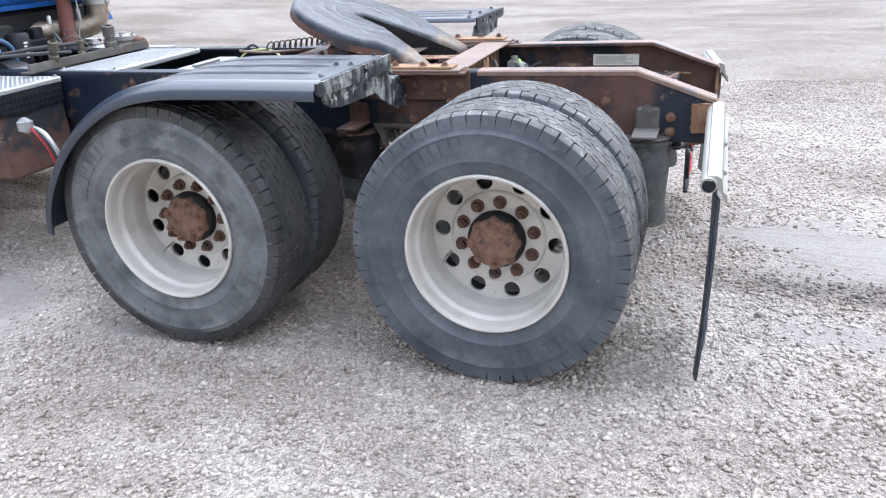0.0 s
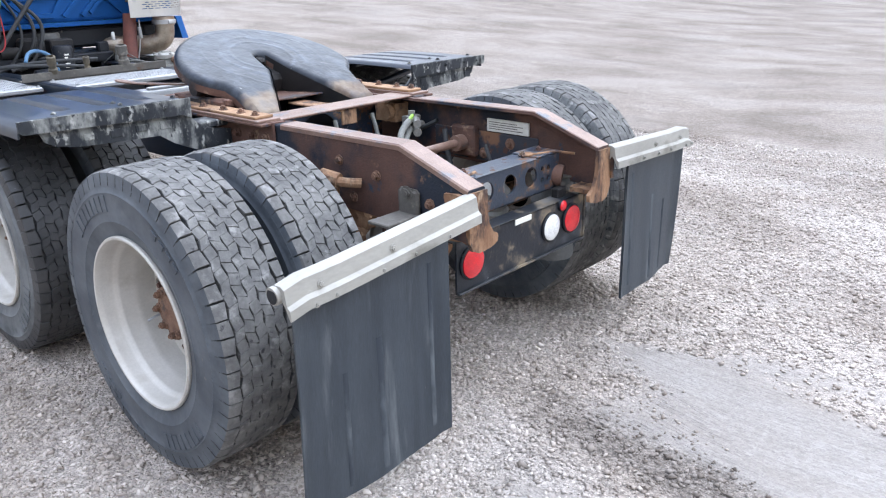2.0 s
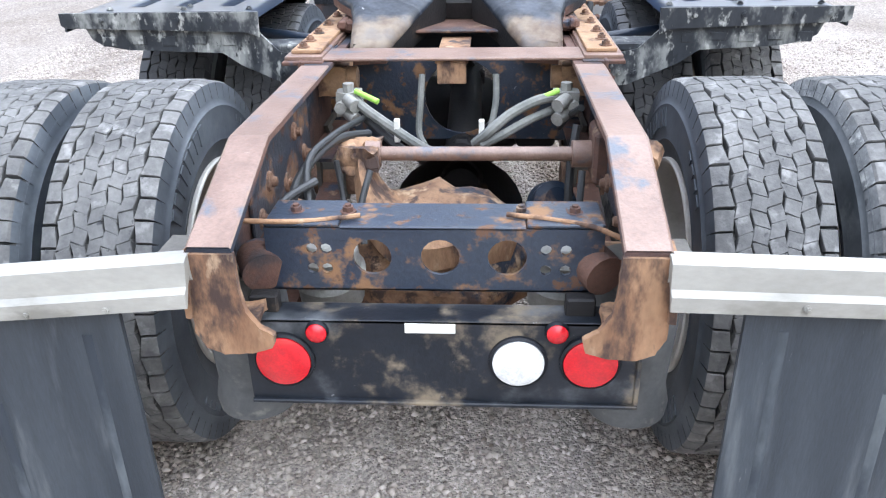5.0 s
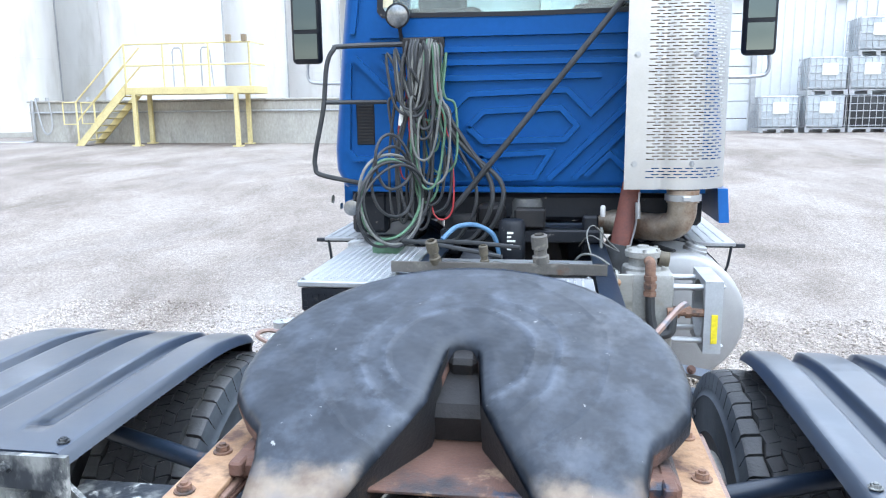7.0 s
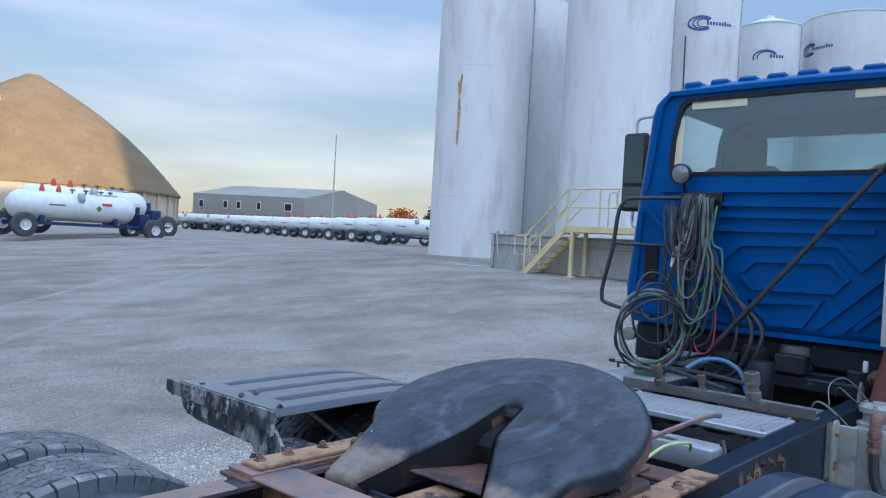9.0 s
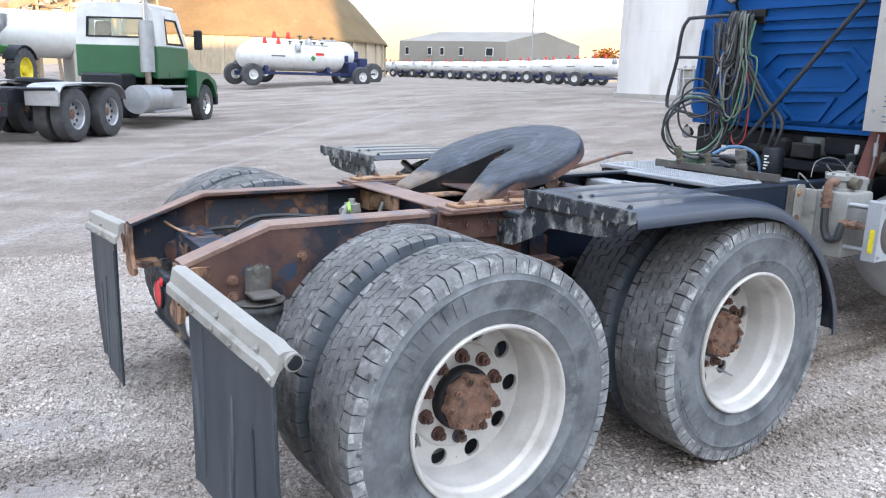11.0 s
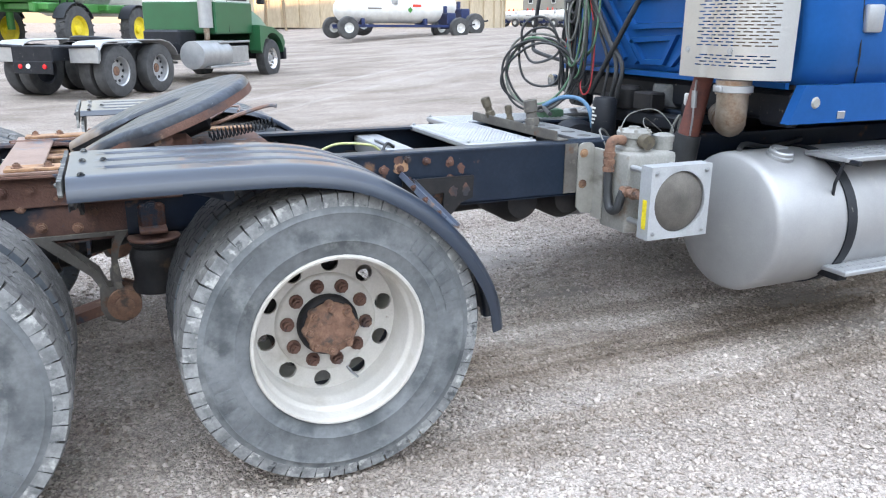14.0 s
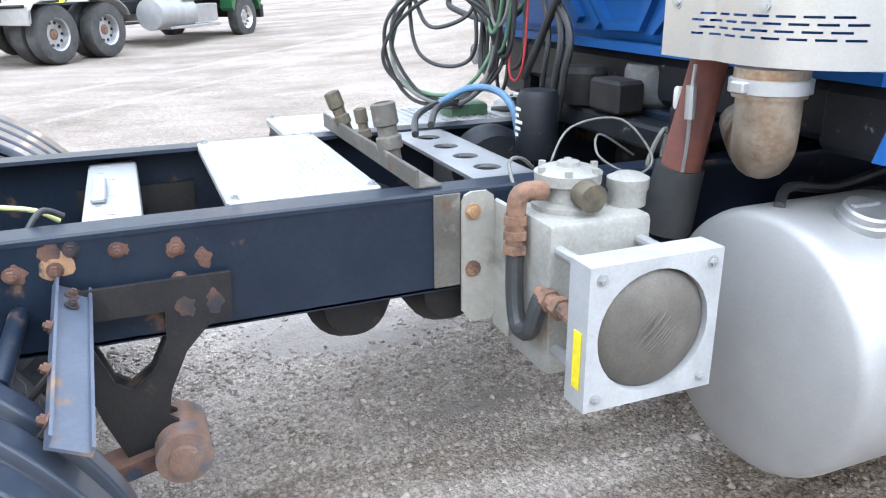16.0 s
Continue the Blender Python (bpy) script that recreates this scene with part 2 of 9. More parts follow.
m_lampplate = mat("muddy_black_panel", (0.006, 0.009, 0.014), (0.014, 0.018, 0.025), 6, 0.42, spec=0.4, layers=[((0.20, 0.155, 0.11), 7, 0.565, 0.07, 0.9), ((0.11, 0.12, 0.13), 5, 0.60, 0.10, 0.8), ((0.30, 0.31, 0.31), 40, 0.70, 0.03, 0.9)], grain=80, bump=0.2)
m_black = mat("black_paint", (0.006, 0.008, 0.012), (0.013, 0.015, 0.02), 8, 0.5, spec=0.3, layers=[((0.16, 0.15, 0.14), 25, 0.68, 0.05, 0.9)], grain=80, bump=0.2)
m_black_dirty = mat("mud_splashed_black", (0.012, 0.016, 0.021), (0.03, 0.034, 0.04), 6, 0.5, spec=0.3, layers=[((0.22, 0.225, 0.215), 13, 0.545, 0.08, 0.95), ((0.34, 0.34, 0.32), 30, 0.60, 0.05, 0.95), ((0.015, 0.018, 0.022), 24, 0.62, 0.03, 0.6)], grain=70, bump=0.4, stretch=(1, 1, 0.55))
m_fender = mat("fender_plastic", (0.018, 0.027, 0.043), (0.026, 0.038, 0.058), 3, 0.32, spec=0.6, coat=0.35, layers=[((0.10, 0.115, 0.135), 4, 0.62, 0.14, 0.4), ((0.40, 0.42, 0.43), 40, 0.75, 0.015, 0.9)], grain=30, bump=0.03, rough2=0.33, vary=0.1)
# shaded copy of the fender plastic
m_fender_shade = mat("shaded_fender_plastic", (0.008, 0.015, 0.027), (0.014, 0.023, 0.038), 3, 0.34, spec=0.55, coat=0.2, layers=[((0.30, 0.32, 0.33), 40, 0.75, 0.015, 0.9)], grain=30, bump=0.03, vary=0.1)
m_hanger = mat("cream_oxidised_galvanising", (0.34, 0.328, 0.298), (0.26, 0.25, 0.228), 6, 0.5, 0.15, layers=[((0.19, 0.18, 0.158), 9, 0.62, 0.08, 0.7), ((0.45, 0.435, 0.405), 18, 0.68, 0.05, 0.7)], grain=90, bump=0.15, vary=0.12, stretch=(1, 0.4, 1))
m_rail = mat("rusting_rail_paint", (0.075, 0.033, 0.025), (0.125, 0.060, 0.044), 6, 0.72, layers=[((0.012, 0.017, 0.028), 3.2, 0.535, 0.07, 0.85), ((0.18, 0.10, 0.065), 13, 0.66, 0.05, 0.85), ((0.02, 0.04, 0.07), 9, 0.64, 0.03, 0.7)], grain=110, bump=0.5)
m_plate5 = mat("greased_plate", (0.011, 0.015, 0.021), (0.026, 0.032, 0.042), 5, 0.33, 0.1, spec=0.3, layers=[((0.036, 0.041, 0.050), 9, 0.62, 0.10, 0.3), ((0.065, 0.07, 0.08), 6, 0.66, 0.08, 0.3), ((0.022, 0.026, 0.033), 16, 0.60, 0.06, 0.30), ((0.26, 0.26, 0.255), 46, 0.70, 0.03, 0.7), ((0.42, 0.41, 0.39), 11, 0.745, 0.02, 0.8)], grain=9, bump=0.8, relief=0.012, worn=(0.685, 0.745, (0.11, 0.072, 0.055), (0.235, 0.185, 0.143), (0.355, 0.025, 1.22)))
m_horn = mat("worn_horn_steel", (0.15, 0.11, 0.085), (0.29, 0.235, 0.185), 7, 0.7, 0.1, layers=[((0.11, 0.085, 0.08), 7, 0.62, 0.08, 0.7)], grain=60, bump=0.5)
m_alu = mat("weathered_aluminium", (0.44, 0.45, 0.46), (0.35, 0.36, 0.37), 5, 0.45, 0.75, layers=[((0.45, 0.43, 0.40), 14, 0.68, 0.08, 0.7)], grain=120, bump=0.08, vary=0.1)
m_cooler = mat("white_oxidised_aluminium", (0.42, 0.435, 0.447), (0.33, 0.345, 0.357), 9, 0.55, 0.35, layers=[((0.36, 0.35, 0.33), 16, 0.66, 0.07, 0.8)], grain=120, bump=0.15, vary=0.12)
m_tank = mat("brushed_tank_aluminium", (0.345, 0.345, 0.345), (0.285, 0.285, 0.29), 3, 0.50, 0.4, layers=[((0.48, 0.46, 0.43), 6, 0.68, 0.1, 0.6)], grain=150, bump=0.05, vary=0.08)
m_deck = mat("aluminium_tread_plate", (0.37, 0.38, 0.39), (0.30, 0.31, 0.32), 6, 0.45, 0.45, layers=[((0.5, 0.48, 0.45), 14, 0.68, 0.07, 0.8)], grain=120, bump=0.1, vary=0.1)
m_guard = mat("stainless_guard", (0.54, 0.54, 0.53), (0.46, 0.46, 0.45), 3, 0.38, 0.8, grain=160, bump=0.03, vary=0.08)
m_oil = mat("grey_painted_tank", (0.31, 0.305, 0.285), (0.22, 0.215, 0.20), 6, 0.6, 0.2, layers=[((0.22, 0.16, 0.12), 9, 0.68, 0.08, 0.85)], grain=100, bump=0.12)
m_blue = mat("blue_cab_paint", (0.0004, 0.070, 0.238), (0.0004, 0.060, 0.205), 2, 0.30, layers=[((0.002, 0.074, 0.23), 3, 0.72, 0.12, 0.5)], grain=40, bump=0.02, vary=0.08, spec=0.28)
# sheen coloured blue, so reflected pale sky doesn't wash out the paint
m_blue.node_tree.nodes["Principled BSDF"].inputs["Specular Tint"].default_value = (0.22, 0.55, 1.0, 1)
m_hose = mat("hose_rubber", (0.018, 0.020, 0.022), (0.035, 0.037, 0.04), 14, 0.55, grain=90, bump=0.2)
m_hose_grey = mat("dusty_hose", (0.10, 0.105, 0.10), (0.18, 0.18, 0.165), 14, 0.8, grain=90, bump=0.3)
m_hose_green = mat("green_hose", (0.045, 0.12, 0.07), (0.08, 0.18, 0.11), 14, 0.5, grain=90, bump=0.1)
m_hose_red = mat("red_hose", (0.42, 0.03, 0.035), None, 14, 0.5, grain=90, bump=0.1)
m_hose_blue = mat("blue_hose", (0.06, 0.17, 0.29), None, 14, 0.5, grain=90, bump=0.1)
m_lime = mat("lime_sleeve", (0.30, 0.62, 0.10), None, 14, 0.5, grain=90, bump=0.05)
m_straw = mat("straw_hose", (0.50, 0.52, 0.24), None, 14, 0.5, grain=90, bump=0.05)
m_brass = mat("tarnished_brass", (0.14, 0.115, 0.08), (0.075, 0.064, 0.052), 30, 0.65, 0.3, grain=120, bump=0.3)
m_pipe = mat("heat_stained_pipe", (0.20, 0.13, 0.09), (0.40, 0.34, 0.28), 7, 0.42, 0.7, layers=[((0.22, 0.12, 0.07), 10, 0.6, 0.1, 0.7)], grain=90, bump=0.1)
m_stack = mat("rust_browned_stack", (0.085, 0.052, 0.036), (0.15, 0.095, 0.065), 6, 0.5, 0.4, layers=[((0.035, 0.03, 0.028), 5, 0.56, 0.10, 0.7)], grain=90, bump=0.15, stretch=(1, 1, 0.4))
m_lamp = mat("lamp_reflector", (0.32, 0.34, 0.35), (0.22, 0.24, 0.25), 30, 0.15, 0.7, grain=120, bump=0.1)
m_redrust = mat("red_oxide_bracket", (0.17, 0.05, 0.035), (0.11, 0.04, 0.035), 12, 0.75, grain=90, bump=0.3)
m_flap = mat("mudflap_rubber", (0.024, 0.032, 0.041), (0.042, 0.053, 0.064), 3, 0.5, spec=0.4, layers=[((0.105, 0.118, 0.128), 4, 0.64, 0.10, 0.85), ((0.16, 0.17, 0.175), 30, 0.71, 0.03, 0.9)], grain=60, bump=0.25, stretch=(1, 4.0, 0.6))
m_flap_dust = mat("dust_on_rubber", (0.10, 0.115, 0.125), (0.055, 0.066, 0.077), 9, 0.8, spec=0.3, layers=[((0.032, 0.04, 0.05), 7, 0.47, 0.10, 0.9)], grain=60, bump=0.2, stretch=(1, 1, 0.4))
m_white = mat("white_paint", (0.62, 0.62, 0.605), (0.53, 0.53, 0.515), 4, 0.45, grain=90, bump=0.04, vary=0.1)
m_label = mat("label_paper", (0.66, 0.65, 0.60), None, 20, 0.6, grain=90, bump=0.0, vary=0.12)
m_print = mat("label_print", (0.14, 0.12, 0.11), None, 20, 0.6, grain=90, bump=0.0)
m_yellow_label = mat("yellow_label", (0.80, 0.62, 0.03), None, 20, 0.5, grain=90, bump=0.0)
m_redlens = mat("red_lens", (0.72, 0.012, 0.02), (0.55, 0.01, 0.018), 40, 0.2, grain=200, bump=0.1, coat=0.4)
m_whitelens = mat("clear_lens", (0.72, 0.73, 0.72), (0.55, 0.55, 0.55), 40, 0.2, grain=200, bump=0.1, coat=0.4)
m_mesh = mat("fan_mesh", (0.10, 0.09, 0.08), (0.16, 0.145, 0.13), 9, 0.6, 0.4, grain=160, bump=0.4)
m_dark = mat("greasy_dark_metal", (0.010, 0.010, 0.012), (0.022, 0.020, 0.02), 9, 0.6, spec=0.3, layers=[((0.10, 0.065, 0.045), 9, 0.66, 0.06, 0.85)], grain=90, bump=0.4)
m_dusty = mat("dusty_bare_steel", (0.13, 0.12, 0.108), (0.08, 0.072, 0.065), 7, 0.75, 0.2, layers=[((0.20, 0.18, 0.155), 16, 0.62, 0.06, 0.9), ((0.13, 0.065, 0.04), 9, 0.64, 0.06, 0.9)], grain=90, bump=0.3)
m_seat = mat("seat_cloth", (0.03, 0.032, 0.035), None, 20, 0.9, grain=120, bump=0.2)
m_cream = mat("cream_trim", (0.66, 0.60, 0.42), None, 10, 0.6, grain=80, bump=0.03, vary=0.1)


def glass(name, tint, rough=0.0, alpha=0.06):
    """A thin pane: gloss over a tinted clear body, under a pale film painted in as reflected haze."""
    m = bpy.data.materials.new(name)
    m.use_nodes = True
    n, k = m.node_tree.nodes, m.node_tree.links
    n.clear()
    o, g, tr, mx, fr = [n.new("ShaderNode" + s) for s in ("OutputMaterial", "BsdfGlossy", "BsdfTransparent", "MixShader", "Fresnel")]
    g.inputs["Roughness"].default_value = rough
    tr.inputs["Color"].default_value = (*tint, 1)
    fr.inputs["IOR"].default_value = 1.8
    k.new(fr.outputs["Fac"], mx.inputs["Fac"])
    k.new(tr.outputs["BSDF"], mx.inputs[1])
    k.new(g.outputs["BSDF"], mx.inputs[2])
    film, mf = n.new("ShaderNodeBsdfDiffuse"), n.new("ShaderNodeMixShader")
    film.inputs["Color"].default_value = (0.62, 0.66, 0.66, 1)
    mf.inputs["Fac"].default_value = alpha
    k.new(mx.outputs["Shader"], mf.inputs[1])
    k.new(film.outputs["BSDF"], mf.inputs[2])
    k.new(mf.outputs["Shader"], o.inputs["Surface"])
    return m


m_glass = glass("cab_glass", (0.80, 0.92, 0.92))
# glass coloured dark in place of the dark surroundings it would reflect
m_mirror = mat("mirror_glass", (0.10, 0.13, 0.14), None, 3, 0.03, 1.0, grain=10, bump=0.0, vary=0.02)

# ---- building helpers ----
ORG = {}


def thing(name, at=(0, 0, 0), label="", category="", group="", kind=""):
    e = new(name)
    e.empty_display_size = 0.2
    e.location = at
    ORG[e.name] = Vector(at)
    return tagged(e, label, category, group, kind)


def part(name, bm, material, parent, label="", sharp=35, smooth=True, org=None):
    """Links a bmesh, made in the coordinates of the place, as one mesh under a thing or a part."""
    me = bpy.data.meshes.new(name)
    org = ORG[parent.name] if org is None else Vector(org)
    bmesh.ops.translate(bm, verts=bm.verts, vec=-org)
    bmesh.ops.recalc_face_normals(bm, faces=bm.faces)
    bm.to_mesh(me)
    bm.free()
    if smooth:
        me.shade_smooth()
        me.set_sharp_from_angle(angle=radians(sharp))
    for m in (material if isinstance(material, (list, tuple)) else [material]):
        me.materials.append(m)
    ob = new(name, me)
    ob.parent = parent
    ORG[ob.name] = org
    return tagged(ob, label)


def solo(name, bm, material, at=(0, 0, 0), label="", category="", group="", kind="", sharp=35):
    """A thing, or a piece of the setting, that is one mesh."""
    me = bpy.data.meshes.new(name)
    bmesh.ops.translate(bm, verts=bm.verts, vec=-Vector(at))
    bmesh.ops.recalc_face_normals(bm, faces=bm.faces)
    bm.to_mesh(me)
    bm.free()
    me.shade_smooth()
    me.set_sharp_from_angle(angle=radians(sharp))
    for m in (material if isinstance(material, (list, tuple)) else [material]):
        me.materials.append(m)
    ob = new(name, me)
    ob.location = at
    ORG[ob.name] = Vector(at)
    return tagged(ob, label, category, group, kind)


def B():
    return bmesh.new()


def box(bm, x0, x1, y0, y1, z0, z1, bev=0.0, m=None, seg=1):
    r = bmesh.ops.create_cube(bm, size=1)
    vs = r["verts"]
    bmesh.ops.scale(bm, vec=(x1 - x0, y1 - y0, z1 - z0), verts=vs)
    bmesh.ops.translate(bm, vec=((x0 + x1) / 2, (y0 + y1) / 2, (z0 + z1) / 2), verts=vs)
    if m is not None:
        bmesh.ops.transform(bm, matrix=m, verts=vs)
    if bev:
        es = list({e for v in vs for e in v.link_edges})
        bmesh.ops.bevel(bm, geom=es, offset=bev, segments=seg, affect="EDGES", profile=0.5)
    return bm


def axes_to(d):
    return Vector(d).normalized().to_track_quat("Z", "Y").to_matrix()


def cyl(bm, p, q, r, r2=None, n=16, caps=True):
    p, q = Vector(p), Vector(q)
    a = axes_to(q - p)
    r2 = r if r2 is None else r2
    rings = []
    for c, rr in ((p, r), (q, r2)):
        rings.append([bm.verts.new(c + a @ Vector((rr * math.cos(2 * math.pi * i / n), rr * math.sin(2 * math.pi * i / n), 0))) for i in range(n)])
    for i in range(n):
        bm.faces.new((rings[0][i], rings[0][(i + 1) % n], rings[1][(i + 1) % n], rings[1][i]))
    if caps:
        bm.faces.new(rings[0][::-1])
        bm.faces.new(rings[1])
    return bm


def lathe(bm, prof, c, axis, n=32, closed=False, caps=False):
    """prof: (radius, distance along the axis from c)."""
    c, a = Vector(c), axes_to(axis)
    rings = []
    for r, h in prof:
        if r < 1e-6:
            v = bm.verts.new(c + a @ Vector((0, 0, h)))
            rings.append([v] * n)
        else:
            rings.append([bm.verts.new(c + a @ Vector((r * math.cos(2 * math.pi * i / n), r * math.sin(2 * math.pi * i / n), h))) for i in range(n)])
    seq = list(zip(rings, rings[1:])) + ([(rings[-1], rings[0])] if closed else [])
    for u, w in seq:
        for i in range(n):
            f = []
            for v in (u[i], u[(i + 1) % n], w[(i + 1) % n], w[i]):
                if v not in f:
                    f.append(v)
            if len(f) > 2:
                bm.faces.new(f)
    if caps:
        for g in (rings[0], rings[-1]):
            if g[0] is not g[1]:
                bm.faces.new(g)
    return bm


def curve(pts, step=8, closed=False):
    pts = [Vector(p) for p in pts]
    if len(pts) < 3:
        return pts
    out, n = [], len(pts)
    for i in range(n if closed else n - 1):
        p0, p1, p2, p3 = [pts[(i + j) % n] if closed else pts[min(max(i + j, 0), n - 1)] for j in (-1, 0, 1, 2)]
        for s in range(step):
            t = s / step
            out.append(0.5 * (2 * p1 + (p2 - p0) * t + (2 * p0 - 5 * p1 + 4 * p2 - p3) * t * t + (3 * p1 - p0 - 3 * p2 + p3) * t ** 3))
    if not closed:
        out.append(pts[-1])
    return out


def tube(bm, pts, r, n=8, step=6, smooth=True, closed=False):
    ps = curve(pts, step, closed) if smooth else [Vector(p) for p in pts]
    rings, up = [], None
    m = len(ps)
    for i, p in enumerate(ps):
        a = ps[(i + 1) % m] if closed or i < m - 1 else p
        b = ps[i - 1] if closed or i > 0 else p
        d = (a - b).normalized()
        if up is None:
            up = d.orthogonal().normalized()
        up = (up - d * up.dot(d)).normalized()
        s = d.cross(up)
        rings.append([bm.verts.new(p + r * (math.cos(2 * math.pi * j / n) * up + math.sin(2 * math.pi * j / n) * s)) for j in range(n)])
    for i in range(m if closed else m - 1):
        u, w = rings[i], rings[(i + 1) % m]
        for j in range(n):
            bm.faces.new((u[j], u[(j + 1) % n], w[(j + 1) % n], w[j]))
    if not closed:
        bm.faces.new(rings[0][::-1])
        bm.faces.new(rings[-1])
    return bm


def circle(cx, cy, r, n=16, ph=0.0):
    return [(cx + r * math.cos(2 * math.pi * i / n + ph), cy + r * math.sin(2 * math.pi * i / n + ph)) for i in range(n)]


def plate(bm, outline, holes, th, fmap):
    """A flat sheet with holes. fmap turns (u, v, w) into a place, w from 0 to th."""
    loops, edges = [], []
    for lp in [outline, *holes]:
        vs = [bm.verts.new((u, v, 0)) for u, v in lp]
        loops.append(vs)
        edges += [bm.edges.new((vs[i], vs[(i + 1) % len(vs)])) for i in range(len(vs))]
    if holes:
        fs = [f for f in bmesh.ops.triangle_fill(bm, edges=edges, use_beauty=True)["geom"] if isinstance(f, bmesh.types.BMFace)]
    else:
        fs = [bm.faces.new(loops[0])]
    flat = {v for f in fs for v in f.verts}
    top = {}
    for v in flat:
        top[v] = bm.verts.new((v.co.x, v.co.y, th))
    for f in fs:
        bm.faces.new([top[v] for v in f.verts][::-1])
    for lp in loops:
        for i in range(len(lp)):
            a, c = lp[i], lp[(i + 1) % len(lp)]
            if a in top and c in top:
                bm.faces.new((a, c, top[c], top[a]))
    for v in list(flat) + list(top.values()):
        v.co = Vector(fmap(*v.co))
    return bm


def strip(bm, pts, w, h, place, taper=0.45):
    """A pressed rib along a polyline of (u, v) on a surface; place(u, v, out)."""
    ps = [Vector((*p, 0)) for p in pts]
    rows = []
    for i, p in enumerate(ps):
        a = (ps[min(i + 1, len(ps) - 1)] - p)
        b = (p - ps[max(i - 1, 0)])
        d = (a.normalized() + b.normalized()).normalized() if a.length and b.length else (a if a.length else b).normalized()
        s = Vector((-d.y, d.x, 0))
        c = 1.0
        if a.length and b.length:
            c = 1 / max(0.5, s.dot(Vector((-a.normalized().y, a.normalized().x, 0))))
        rows.append([bm.verts.new(place(*(p + s * c * o)[:2], z)) for o, z in ((-w / 2, 0), (-w / 2 * taper, h), (w / 2 * taper, h), (w / 2, 0))])
    for u, v in zip(rows, rows[1:]):
        for j in range(3):
            bm.faces.new((u[j], u[j + 1], v[j + 1], v[j]))
    bm.faces.new(rows[0])
    bm.faces.new(rows[-1][::-1])
    return bm


def bolt(bm, p, axis, r=0.014, h=0.014):
    p, a = Vector(p), Vector(axis).normalized()
    cyl(bm, p, p + a * h * 0.25, r * 1.45, n=12)
    cyl(bm, p + a * h * 0.25, p + a * h, r, n=6)
    cyl(bm, p + a * h, p + a * h * 1.35, r * 0.55, n=8)
    return bm


def bolts(name, specs, material, parent, r=0.014, h=0.014, label=""):
    """Each bolt a part of its own: (place, axis)."""
    for p, ax in specs:
        part(name, bolt(B(), p, ax, r, h), material, parent, label)


def stuff(ob):
    return tagged(ob, kind="stuff")


def rough_box(bm, x0, x1, y0, y1, z0, z1, amp=0.004, cuts=5, seed=0.0):
    """A block with scaled, flaking faces and uneven edges."""
    t = bmesh.new()
    box(t, x0, x1, y0, y1, z0, z1)
    bmesh.ops.subdivide_edges(t, edges=t.edges[:], cuts=cuts, use_grid_fill=True)
    t.verts.index_update()
    made = {}
    for v in t.verts:
        p = v.co * 38 + Vector((seed, 2 * seed, 0))
        made[v.index] = bm.verts.new(v.co + Vector((noise.noise(p), noise.noise(p + Vector((9, 3, 1))), noise.noise(p + Vector((2, 8, 5))))) * amp)
    for f in t.faces:
        bm.faces.new([made[v.index] for v in f.verts])
    t.free()
    return bm

# ---- ground ----
# two faint curved wheel tracks: centre and radii
TRACK_X, TRACK_Y = -74.1, 53.0
TRACKS = (91.95, 93.4)
# the churned track: y at x = 0, and its slope
RUT_Y, RUT_SLOPE = 3.61, 0.17


def sm(t):
    t = min(1.0, max(0.0, t))
    return t * t * (3 - 2 * t)


def ground_z(x, y):
    """The yard lies level round the truck and rises a little towards the tanks."""
    r = math.hypot(x, y)
    return 0.90 * sm((-x - 3) / 19) + 0.007 * min(12, max(0.0, -y)) + 0.35 * sm((r - 30) / 60) + 0.13 * sm((-y - 8) / 20) * (1 - sm((-y - 34) / 18))


def graded(lo, hi, step, reach):
    a = list(np.arange(lo, hi + 1e-6, step))
    up, s = [], step
    while (a[-1] if not up else up[-1]) < reach:
        s *= 1.22
        up.append((up[-1] if up else a[-1]) + s)
    dn, s = [], step
    while (a[0] if not dn else dn[-1]) > -reach:
        s *= 1.22
        dn.append((dn[-1] if dn else a[0]) - s)
    return dn[::-1] + a + up


def bareness(x, y):
    """Where the stones are pressed under a smooth pale crust of fines: high along the churned track and in patches."""
    side = abs(abs(y + RUT_SLOPE * x - RUT_Y - 0.02) - 0.48)
    behind = sm((x + 0.2) / 0.7) * (1 - sm((y - 6.6) / 1.5))
    sheltered = sm((x + 4.6) / 0.8) * (1 - sm((x + 2.4) / 0.8)) * sm((y - 2.0) / 0.5) * (1 - sm((y - 3.4) / 0.5))
    driven = sm((x + 8.0) / 1.5) * (1 - sm((x + 3.1) / 0.8)) * sm((y - 3.7) / 0.3) * (1 - sm((y - 4.7) / 0.4))
    return 0.7 * noise.noise((x * 0.5 + 4, y * 1.3, 1)) + 0.5 * noise.noise((x * 1.3, y * 4.2, 8)) - 0.30 * (1 - behind) + 0.5 * sheltered + 0.10 * driven + behind * 0.5 * min(1.0, max(0.0, 1.0 - side / 0.30))


